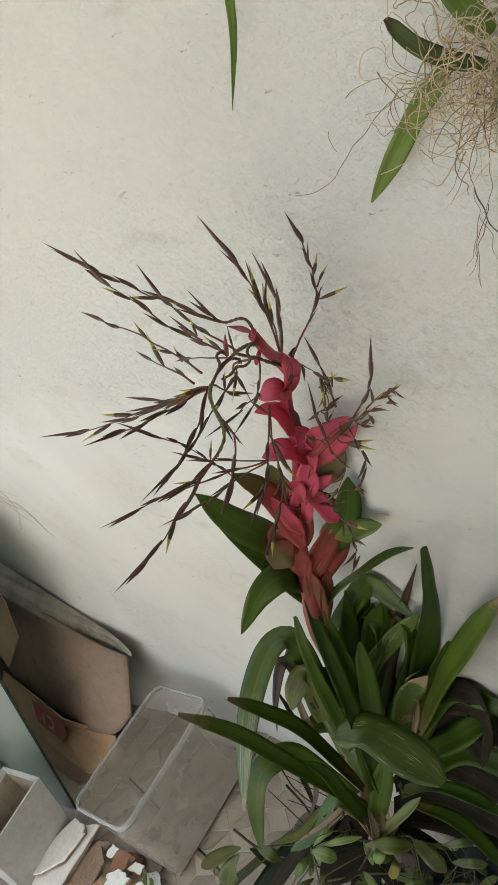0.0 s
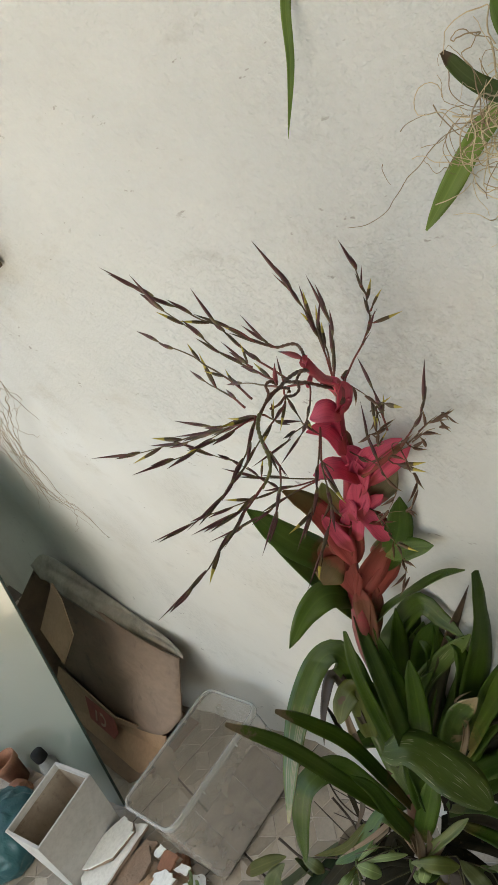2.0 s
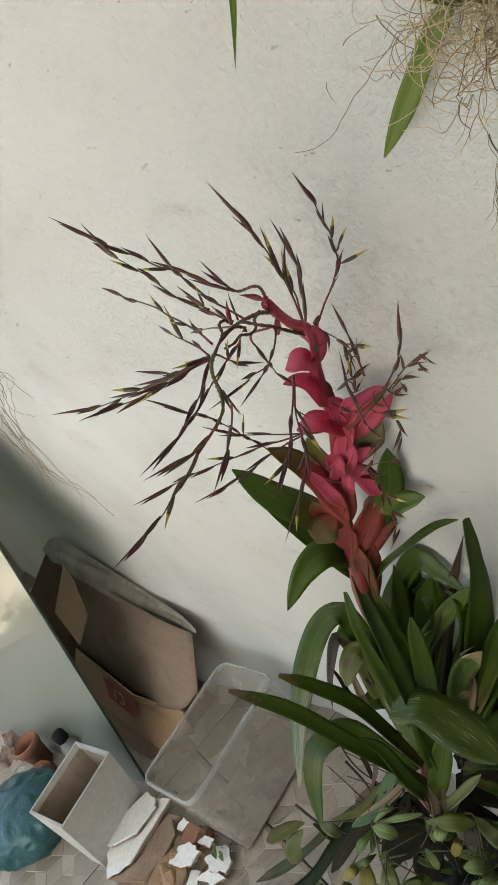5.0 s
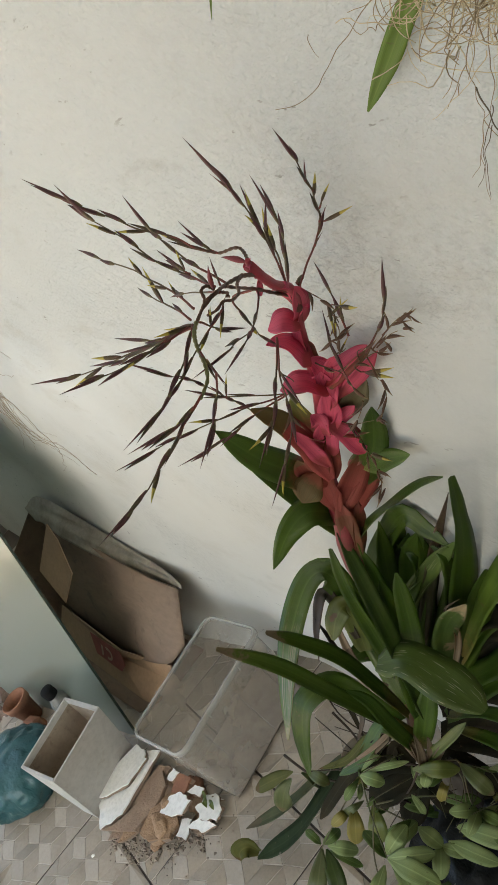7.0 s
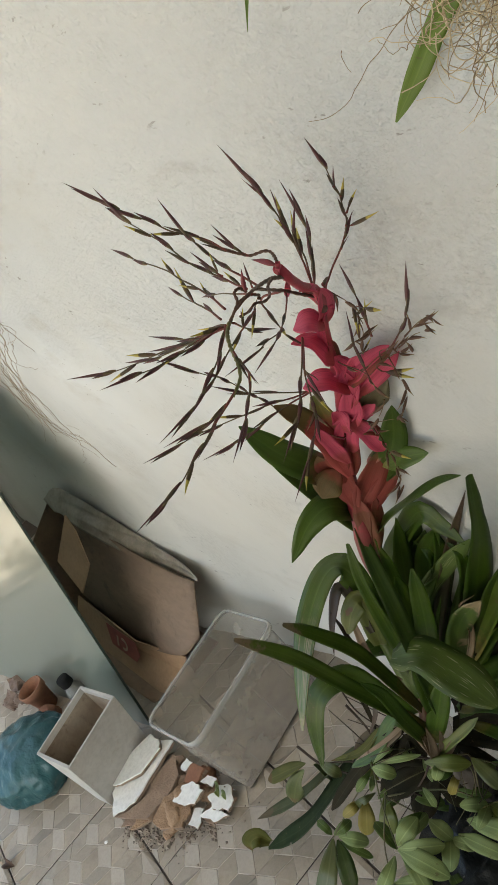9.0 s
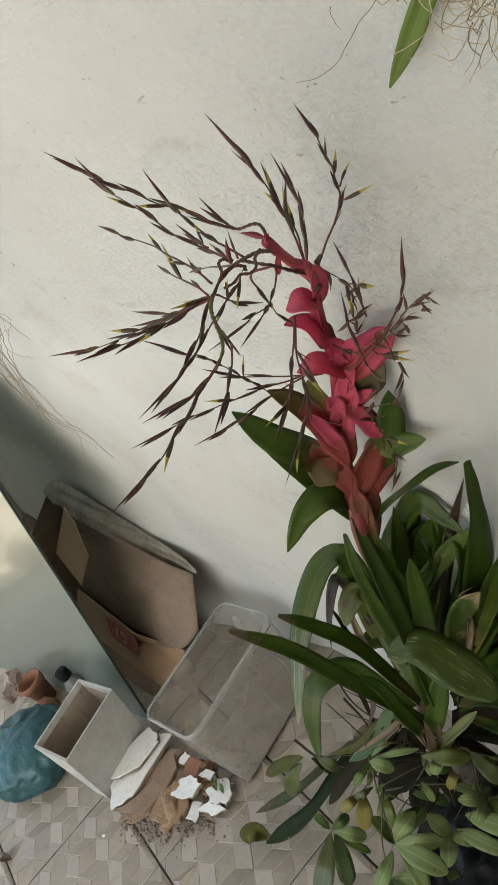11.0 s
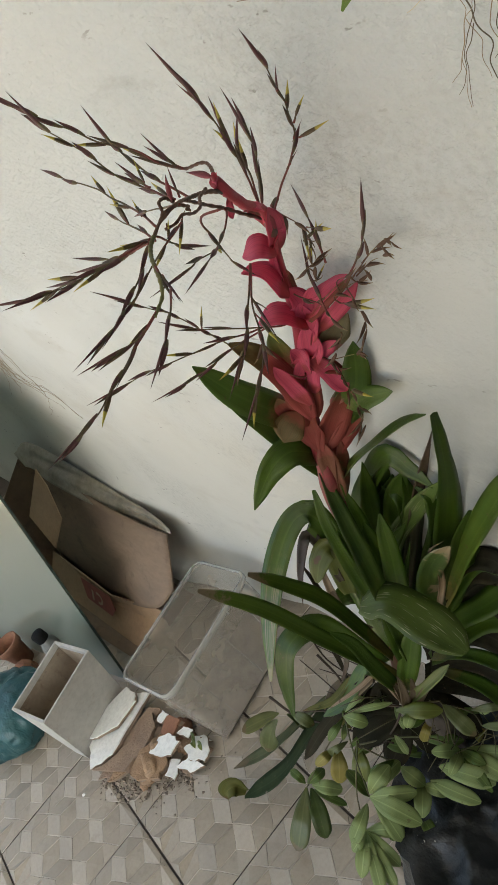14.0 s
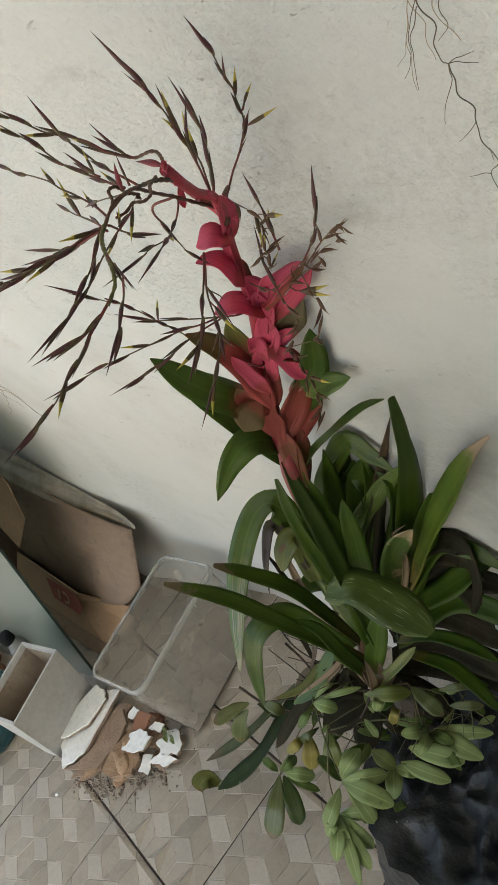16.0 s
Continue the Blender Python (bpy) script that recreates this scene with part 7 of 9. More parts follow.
stem(umbrella, [(-0.654, -0.115, 0.418), (-0.626, -0.132, 0.407), (-0.616, -0.162, 0.382)], 0.0011, M['sprig'])
stem(umbrella, [(-0.810, -0.188, 0.459), (-0.816, -0.203, 0.476), (-0.840, -0.233, 0.482)], 0.0010, M['sprig'])
stem(umbrella, [(-0.633, -0.102, 0.425), (-0.593, -0.099, 0.410), (-0.571, -0.108, 0.381)], 0.0011, M['sprig'])
stem(umbrella, [(-0.794, -0.178, 0.460), (-0.800, -0.201, 0.475), (-0.825, -0.240, 0.480)], 0.0011, M['sprig'])
stem(umbrella, [(-0.636, -0.120, 0.381), (-0.650, -0.151, 0.397), (-0.681, -0.195, 0.400)], 0.0008, M['sprig'])
stem(umbrella, [(-0.670, -0.133, 0.393), (-0.633, -0.124, 0.381), (-0.614, -0.128, 0.355)], 0.0011, M['sprig'])
stem(umbrella, [(-0.653, -0.133, 0.372), (-0.626, -0.153, 0.362), (-0.615, -0.185, 0.338)], 0.0011, M['sprig'])
stem(umbrella, [(-0.808, -0.215, 0.393), (-0.798, -0.237, 0.395), (-0.805, -0.274, 0.385)], 0.0011, M['twig'])
stem(umbrella, [(-0.675, -0.142, 0.376), (-0.645, -0.132, 0.369), (-0.632, -0.135, 0.348)], 0.0008, M['sprig'])
stem(umbrella, [(-0.712, -0.157, 0.389), (-0.699, -0.183, 0.387), (-0.703, -0.223, 0.373)], 0.0012, M['sprig'])
stem(umbrella, [(-0.641, -0.106, 0.423), (-0.606, -0.093, 0.414), (-0.589, -0.091, 0.391)], 0.0011, M['twig'])
stem(umbrella, [(-0.795, -0.184, 0.444), (-0.754, -0.169, 0.425), (-0.731, -0.168, 0.394)], 0.0011, M['twig'])
stem(umbrella, [(-0.788, -0.191, 0.418), (-0.796, -0.223, 0.434), (-0.822, -0.270, 0.439)], 0.0011, M['sprig'])
stem(umbrella, [(-0.669, -0.133, 0.390), (-0.658, -0.147, 0.392), (-0.665, -0.174, 0.380)], 0.0010, M['sprig'])
stem(umbrella, [(-0.861, -0.239, 0.420), (-0.831, -0.236, 0.407), (-0.820, -0.249, 0.382)], 0.0010, M['sprig'])
stem(umbrella, [(-0.668, -0.123, 0.416), (-0.641, -0.139, 0.405), (-0.631, -0.167, 0.381)], 0.0006, M['sprig'])
stem(umbrella, [(-0.736, -0.149, 0.444), (-0.716, -0.171, 0.437), (-0.715, -0.205, 0.418)], 0.0009, M['sprig'])
stem(umbrella, [(-0.683, -0.143, 0.385), (-0.663, -0.155, 0.381), (-0.660, -0.179, 0.363)], 0.0006, M['sprig'])
stem(umbrella, [(-0.642, -0.110, 0.416), (-0.639, -0.134, 0.421), (-0.654, -0.170, 0.413)], 0.0010, M['sprig'])
stem(umbrella, [(-0.788, -0.195, 0.408), (-0.754, -0.198, 0.393), (-0.740, -0.215, 0.366)], 0.0006, M['sprig'])
stem(umbrella, [(-0.723, -0.162, 0.392), (-0.712, -0.191, 0.392), (-0.719, -0.234, 0.379)], 0.0008, M['sprig'])
stem(umbrella, [(-0.721, -0.162, 0.390), (-0.726, -0.179, 0.404), (-0.749, -0.209, 0.405)], 0.0007, M['twig'])
stem(umbrella, [(-0.736, -0.150, 0.440), (-0.707, -0.160, 0.428), (-0.697, -0.184, 0.404)], 0.0012, M['sprig'])
stem(umbrella, [(-0.793, -0.152, 0.462), (-0.847, -0.166, 0.497), (-0.909, -0.177, 0.530)], 0.0012, M['twig'])
stem(umbrella, [(-0.803, -0.162, 0.456), (-0.860, -0.187, 0.478), (-0.910, -0.202, 0.497)], 0.0012, M['twig'])
stem(umbrella, [(-0.800, -0.170, 0.452), (-0.851, -0.207, 0.452), (-0.904, -0.222, 0.460)], 0.0012, M['twig'])
stem(umbrella, [(-0.822, -0.136, 0.507), (-0.869, -0.150, 0.537), (-0.912, -0.151, 0.568)], 0.0012, M['twig'])
stem(umbrella, [(-0.868, -0.217, 0.439), (-0.901, -0.212, 0.473), (-0.941, -0.208, 0.515)], 0.0012, M['twig'])

# ---- dry weeds at the edge of the sunny yard, mirrored in the glass
rng = random.Random(31)
verts, faces = [], []
for k in range(260):
    t = rng.random()
    base = Vector((-4.05 - 1.9 * t + rng.gauss(0, 0.10), -2.15 + 0.75 * t + rng.gauss(0, 0.12), -0.05))
    if rng.random() < 0.35:
        base += Vector((-rng.uniform(0.2, 2.5), -rng.uniform(0.2, 2.0), 0))
    lean = Vector((rng.gauss(0, 0.12), rng.gauss(0, 0.12), rng.uniform(0.06, 0.22)))
    bow = Vector((rng.gauss(0, 0.09), rng.gauss(0, 0.09), -0.05))
    v, f, _ = tube_mesh(smooth_path([base, base + lean * 0.6, base + lean + bow], 5), [0.006, 0.006, 0.005, 0.004, 0.003, 0.001], 3)
    o = len(verts)
    verts += v
    faces += [tuple(o + q for q in face) for face in f]
tagged(link("dry_weeds", verts, faces, M["leaf_dry"], smooth=False), "dry brown weeds at the edge of the sunny yard", "weeds", kind="stuff")

# ---- leaf on the floor
ob = blade('fallen_leaf', None, [(-1.374, -0.451, 0.020), (-1.380, -0.459, 0.050), (-1.392, -0.478, 0.050), (-1.405, -0.493, 0.020)], 0.040, TONGUE, M["leaf_olive"], (0.35, -0.40, 0.85), 0.7)
tagged(ob, "curled olive leaf withering on the tiled floor", "leaf")

# ---- orchid on the wall with its bare roots
orchid = thing("hanging_orchid", "orchid with pale bare roots and green leaves hanging on the wall", "plant")


def root(owner, points, radius, material):
    path = smooth_path(points, 7 * len(points))
    path = [q + Vector((noise.noise(q * 70), noise.noise(q * 70 + Vector((5, 3, 0))), noise.noise(q * 70 + Vector((0, 3, 8))))) * 0.0030 for q in path]
    v, f, uv = tube_mesh(path, [radius * (1 - 0.45 * i / (len(path) - 1)) for i in range(len(path))], 5)
    return link("root", v, f, material, owner, "", uv)


blade('leaf', orchid, [(-0.170, -0.015, 1.446), (-0.199, -0.012, 1.430), (-0.235, -0.012, 1.405), (-0.263, -0.020, 1.384)], 0.0134, ARCH, M["orchid"], (0.21, -0.97, -0.12), 0.3)
blade('leaf', orchid, [(-0.132, -0.032, 1.443), (-0.153, -0.032, 1.454), (-0.173, -0.026, 1.466), (-0.187, -0.020, 1.482)], 0.0098, BLUNT, M["orchid_cut"], (0.42, -0.53, 0.74), 0.3)
blade('leaf', orchid, [(-0.129, -0.025, 1.456), (-0.138, -0.022, 1.469), (-0.144, -0.018, 1.481), (-0.146, -0.017, 1.498)], 0.0137, STRAP, M["orchid"], (0.57, -0.76, 0.32), 0.3)
blade('leaf', orchid, [(-0.233, 0.021, 1.588), (-0.265, 0.003, 1.569), (-0.287, -0.007, 1.543), (-0.300, -0.018, 1.510), (-0.314, -0.037, 1.475)], 0.0074, LANCE, M["orchid"], (0.68, -0.72, -0.13), 0.3)
blade('leaf', orchid, [(-0.117, -0.030, 1.455), (-0.109, -0.021, 1.464), (-0.099, -0.012, 1.477)], 0.0132, STRAP, M["orchid_cut"], (0.55, -0.81, 0.20), 0.3)
root(orchid, [(-0.179, -0.029, 1.447), (-0.198, -0.034, 1.443), (-0.209, -0.047, 1.438), (-0.217, -0.065, 1.432), (-0.223, -0.081, 1.427), (-0.230, -0.095, 1.433)], 0.00030, M['root_dark'])
root(orchid, [(-0.216, -0.064, 1.452), (-0.217, -0.066, 1.450), (-0.217, -0.067, 1.445), (-0.214, -0.067, 1.438)], 0.00022, M['root_dark'])
root(orchid, [(-0.205, -0.051, 1.459), (-0.202, -0.047, 1.461), (-0.197, -0.042, 1.462)], 0.00026, M['root_dark'])
root(orchid, [(-0.160, -0.018, 1.418), (-0.167, -0.032, 1.398), (-0.184, -0.021, 1.380), (-0.197, -0.011, 1.354)], 0.00033, M['root_dark'])
root(orchid, [(-0.197, -0.011, 1.354), (-0.207, -0.012, 1.338), (-0.210, -0.019, 1.331), (-0.214, -0.025, 1.328)], 0.00025, M['root_dark'])
root(orchid, [(-0.197, -0.011, 1.354), (-0.207, -0.012, 1.338), (-0.209, -0.024, 1.321), (-0.209, -0.028, 1.314)], 0.00025, M['root_dark'])
root(orchid, [(-0.197, -0.011, 1.354), (-0.195, -0.011, 1.342), (-0.199, -0.014, 1.322)], 0.00026, M['root_dark'])
root(orchid, [(-0.184, -0.033, 1.431), (-0.195, -0.032, 1.416), (-0.191, -0.033, 1.405), (-0.179, -0.028, 1.392), (-0.161, -0.019, 1.378)], 0.00036, M['root'])
root(orchid, [(-0.162, -0.026, 1.447), (-0.161, -0.030, 1.429), (-0.170, -0.029, 1.411), (-0.176, -0.026, 1.389)], 0.00055, M['root'])
root(orchid, [(-0.171, -0.032, 1.450), (-0.171, -0.038, 1.434), (-0.181, -0.035, 1.418), (-0.174, -0.033, 1.410)], 0.00060, M['root'])
root(orchid, [(-0.149, -0.026, 1.464), (-0.154, -0.032, 1.454), (-0.155, -0.038, 1.439), (-0.164, -0.038, 1.418)], 0.00055, M['root'])
root(orchid, [(-0.186, -0.023, 1.475), (-0.187, -0.026, 1.465), (-0.184, -0.026, 1.455), (-0.177, -0.022, 1.446)], 0.00033, M['root_dark'])
root(orchid, [(-0.199, -0.030, 1.461), (-0.192, -0.035, 1.451), (-0.184, -0.031, 1.439)], 0.00042, M['root_dark'])
root(orchid, [(-0.190, -0.032, 1.452), (-0.181, -0.026, 1.446), (-0.164, -0.027, 1.448), (-0.154, -0.022, 1.439)], 0.00055, M['root'])
root(orchid, [(-0.160, -0.016, 1.475), (-0.152, -0.029, 1.461), (-0.148, -0.029, 1.450)], 0.00060, M['root'])
root(orchid, [(-0.168, -0.030, 1.451), (-0.179, -0.040, 1.447), (-0.189, -0.040, 1.426), (-0.193, -0.031, 1.415)], 0.00045, M['root'])
root(orchid, [(-0.154, -0.014, 1.414), (-0.168, -0.017, 1.396), (-0.176, -0.018, 1.372), (-0.197, -0.011, 1.354)], 0.00033, M['root_dark'])
root(orchid, [(-0.228, -0.034, 1.406), (-0.212, -0.034, 1.408), (-0.204, -0.026, 1.411)], 0.00040, M['root'])
root(orchid, [(-0.156, -0.021, 1.402), (-0.161, -0.021, 1.375), (-0.173, -0.025, 1.354), (-0.164, -0.028, 1.336)], 0.00036, M['root_dark'])
root(orchid, [(-0.195, -0.030, 1.446), (-0.198, -0.035, 1.440), (-0.196, -0.036, 1.431), (-0.191, -0.035, 1.424)], 0.00030, M['root_mid'])
root(orchid, [(-0.191, -0.025, 1.449), (-0.196, -0.032, 1.443), (-0.194, -0.034, 1.433)], 0.00030, M['root_mid'])
root(orchid, [(-0.188, -0.030, 1.428), (-0.186, -0.031, 1.420), (-0.179, -0.025, 1.418), (-0.175, -0.025, 1.411)], 0.00030, M['root_mid'])
root(orchid, [(-0.188, -0.035, 1.414), (-0.184, -0.034, 1.409), (-0.181, -0.033, 1.404), (-0.176, -0.031, 1.397)], 0.00030, M['root_mid'])
root(orchid, [(-0.177, -0.025, 1.414), (-0.175, -0.027, 1.404), (-0.179, -0.036, 1.393), (-0.184, -0.043, 1.388)], 0.00030, M['root_mid'])
root(orchid, [(-0.172, -0.029, 1.394), (-0.177, -0.036, 1.389), (-0.182, -0.044, 1.382)], 0.00030, M['root_mid'])
root(orchid, [(-0.184, -0.029, 1.418), (-0.177, -0.025, 1.415), (-0.168, -0.020, 1.408), (-0.158, -0.013, 1.406)], 0.00030, M['root_mid'])
root(orchid, [(-0.173, -0.024, 1.409), (-0.167, -0.022, 1.401), (-0.159, -0.017, 1.399)], 0.00030, M['root_mid'])
root(orchid, [(-0.168, -0.020, 1.408), (-0.168, -0.025, 1.397), (-0.172, -0.032, 1.388)], 0.00030, M['root_mid'])
root(orchid, [(-0.189, -0.023, 1.454), (-0.196, -0.029, 1.453), (-0.199, -0.033, 1.449)], 0.00030, M['root_mid'])
root(orchid, [(-0.198, -0.039, 1.428), (-0.200, -0.038, 1.437), (-0.197, -0.034, 1.442)], 0.00030, M['root_mid'])
root(orchid, [(-0.192, -0.012, 1.373), (-0.192, -0.012, 1.354), (-0.190, -0.012, 1.337), (-0.197, -0.012, 1.322), (-0.193, -0.012, 1.317)], 0.00050, M['root_deep'])
root(orchid, [(-0.193, -0.012, 1.317), (-0.198, -0.012, 1.304), (-0.197, -0.012, 1.296), (-0.193, -0.012, 1.288), (-0.198, -0.012, 1.277), (-0.198, -0.012, 1.263), (-0.197, -0.012, 1.252), (-0.206, -0.012, 1.242), (-0.207, -0.012, 1.230), (-0.205, -0.012, 1.221)], 0.00042, M['root_deep'])
root(orchid, [(-0.193, -0.012, 1.317), (-0.184, -0.012, 1.318), (-0.176, -0.012, 1.318)], 0.00030, M['root_deep'])
root(orchid, [(-0.193, -0.012, 1.317), (-0.184, -0.012, 1.315), (-0.176, -0.012, 1.312)], 0.00030, M['root_deep'])
root(orchid, [(-0.193, -0.012, 1.317), (-0.205, -0.012, 1.299), (-0.217, -0.012, 1.282)], 0.00030, M['root_deep'])
root(orchid, [(-0.197, -0.012, 1.279), (-0.205, -0.012, 1.273), (-0.214, -0.012, 1.269)], 0.00030, M['root_deep'])
root(orchid, [(-0.206, -0.012, 1.242), (-0.212, -0.012, 1.244), (-0.220, -0.012, 1.243)], 0.00028, M['root_deep'])
root(orchid, [(-0.197, -0.012, 1.261), (-0.198, -0.012, 1.257), (-0.199, -0.012, 1.253)], 0.00025, M['root_deep'])
root(orchid, [(-0.187, -0.012, 1.362), (-0.194, -0.012, 1.352), (-0.202, -0.012, 1.344), (-0.211, -0.012, 1.329), (-0.225, -0.012, 1.315)], 0.00030, M['root_deep'])
root(orchid, [(-0.193, -0.012, 1.351), (-0.204, -0.012, 1.338), (-0.215, -0.012, 1.320), (-0.222, -0.012, 1.306)], 0.00030, M['root_deep'])
root(orchid, [(-0.174, -0.012, 1.358), (-0.181, -0.012, 1.344), (-0.184, -0.012, 1.336), (-0.190, -0.012, 1.330)], 0.00030, M['root_deep'])


def tangle(name, centre, spread, drift, count, steps, step, radius, materials, owner, seed):
    """Many curling roots in one mesh."""
    rng = random.Random(seed)
    verts, faces, mats = [], [], []
    for k in range(count):
        p = Vector(centre) + Vector([rng.gauss(0, s) for s in spread])
        d = Vector([rng.gauss(0, 1) for _ in range(3)]).normalized()
        turn = Vector([rng.gauss(0, 1) for _ in range(3)]) * 0.25
        pts = []
        for i in range(rng.randint(steps // 2, steps)):
            pts.append(p.copy())
            turn = turn * 0.6 + Vector([rng.gauss(0, 1) for _ in range(3)]) * 0.34
            d = (d + turn + Vector(drift) * 0.06 + (Vector(centre) - p) * 1.2).normalized()
            p = p + d * step
            if p.y > -0.006:
                p.y = -0.006
        r = radius * rng.uniform(0.5, 1.2)
        v, f, _ = tube_mesh(pts, [r * (1 - 0.5 * i / len(pts)) for i in range(len(pts))], 4)
        o = len(verts)
        verts += v
        faces += [tuple(o + q for q in face) for face in f]
        mats += [rng.choice((0, 0, 0, 1))] * len(f)
    ob = link(name, verts, faces, materials[0], owner, "", None, True, mats, materials[1:])
    return tagged(ob, "tangle of thin pale dry roots", kind="stuff")


DRIFT = (0.05, -0.69, -0.72)
tangle("root_tangle", (-0.133, -0.030, 1.436), (0.017, 0.011, 0.017), DRIFT, 230, 24, 0.0034, 0.00042, (M["root"], M["root_mid"]), orchid, 5)
tangle("root_tangle", (-0.100, -0.030, 1.416), (0.018, 0.012, 0.018), DRIFT, 150, 22, 0.0036, 0.00042, (M["root"], M["root_dark"]), orchid, 6)
bm = lump_mesh((0.020, 0.016, 0.017), 9, 0.5, 3.0)
for q in bm.verts:
    q.co += Vector((-0.098, -0.020, 1.446))
part("root_core", bm, M["root_core"], orchid, "brown matted core of the roots", True)

# ---- weathered board and dangling roots on the far part of the wall
board = thing("wall_board", "weathered dark wooden board fixed on the white wall", "board")
bm = block((-1.45, -0.075, 1.452), (-1.066, -0.006, 1.475), 0.003)
part("plank", bm, M["wood"], board)
bm = block((-1.45, -0.062, 1.480), (-1.062, -0.003, 1.53), 0.004)
part("plank", bm, M["wood"], board)
hanging = thing("dangling_roots", "thin grey-brown roots dangling down along the white wall", "roots")


def strand(points, radius):
    rng = random.Random(int(radius * 1e6) + len(points))
    for k in range(3):
        pts = [Vector(p) + Vector((rng.gauss(0, 0.022), rng.gauss(0, 0.008), rng.gauss(0, 0.02))) * (0.0 if k == 0 else 1.0) for p in points[: len(points) - k]]
        for p in pts:
            p.y = min(p.y, -0.008)
        path = smooth_path(pts, 8 * len(pts))
        path = [q + Vector((noise.noise(q * 28), 0.4 * noise.noise(q * 30), noise.noise(q * 28 + Vector((9, 1, 0))))) * 0.010 for q in path]
        v, f, uv = tube_mesh(path, [radius * (0.55 if k else 0.80) * (1 - 0.6 * i / (len(path) - 1)) for i in range(len(path))], 5)
        link("root", v, f, M["root_dark"], hanging, "", uv)


strand([(-1.398, -0.050, 1.420), (-1.426, -0.050, 1.320), (-1.511, -0.050, 1.237), (-1.688, -0.045, 1.083), (-1.850, -0.040, 0.906), (-1.738, -0.030, 0.851), (-1.747, -0.020, 0.754)], 0.00130)
strand([(-1.571, -0.050, 1.378), (-1.566, -0.050, 1.265), (-1.706, -0.050, 1.135), (-1.824, -0.045, 0.998), (-1.905, -0.040, 0.877)], 0.00130)
strand([(-1.559, -0.050, 1.350), (-1.402, -0.050, 1.307), (-1.435, -0.045, 1.236), (-1.676, -0.045, 1.117), (-1.862, -0.040, 0.932), (-1.826, -0.030, 0.843)], 0.00090)
strand([(-1.859, -0.050, 1.227), (-1.720, -0.050, 1.167), (-1.768, -0.045, 1.075), (-1.869, -0.040, 0.950), (-2.101, -0.040, 0.810)], 0.00100)
strand([(-1.474, -0.040, 1.313), (-1.519, -0.040, 1.229), (-1.639, -0.035, 1.127), (-1.521, -0.030, 1.109)], 0.00080)
strand([(-1.455, -0.045, 1.231), (-1.591, -0.042, 1.151), (-1.743, -0.039, 1.056), (-1.877, -0.036, 0.947), (-1.808, -0.034, 0.889), (-1.727, -0.031, 0.863), (-1.708, -0.028, 0.769)], 0.00110)
strand([(-1.686, -0.045, 1.157), (-1.797, -0.041, 1.054), (-1.922, -0.037, 0.942), (-1.928, -0.033, 0.879), (-1.740, -0.029, 0.878)], 0.00090)
strand([(-1.858, -0.045, 1.099), (-1.898, -0.040, 0.997), (-1.914, -0.035, 0.900), (-2.029, -0.030, 0.812)], 0.00100)
strand([(-1.817, -0.045, 1.056), (-1.715, -0.041, 1.031), (-1.742, -0.037, 0.949), (-1.782, -0.033, 0.851), (-1.987, -0.029, 0.728)], 0.00090)
strand([(-1.403, -0.045, 1.264), (-1.435, -0.040, 1.226), (-1.435, -0.035, 1.198), (-1.440, -0.030, 1.159)], 0.00080)



# ---- clear storage box
def rounded_ring(w, d, r, z, n=5):
    out = []
    for cx, cy, a0 in ((w / 2 - r, d / 2 - r, 0), (-w / 2 + r, d / 2 - r, 90), (-w / 2 + r, -d / 2 + r, 180), (w / 2 - r, -d / 2 + r, 270)):
        for k in range(n + 1):
            a = radians(a0 + 90 * k / n)
            out.append(Vector((cx + r * math.cos(a), cy + r * math.sin(a), z)))
    return out


def loft(rings, close_first=False, close_last=False, loop=False):
    n = len(rings[0])
    verts = [q for ring in rings for q in ring]
    faces = []
    for i in range(len(rings) - (0 if loop else 1)):
        for k in range(n):
            a, b = i * n + k, i * n + (k + 1) % n
            c = ((i + 1) % len(rings)) * n
            faces.append((a, b, c + (k + 1) % n, c + k))
    if close_first:
        faces.append(tuple(range(n))[::-1])
    if close_last:
        faces.append(tuple(range(len(verts) - n, len(verts))))
    return verts, faces


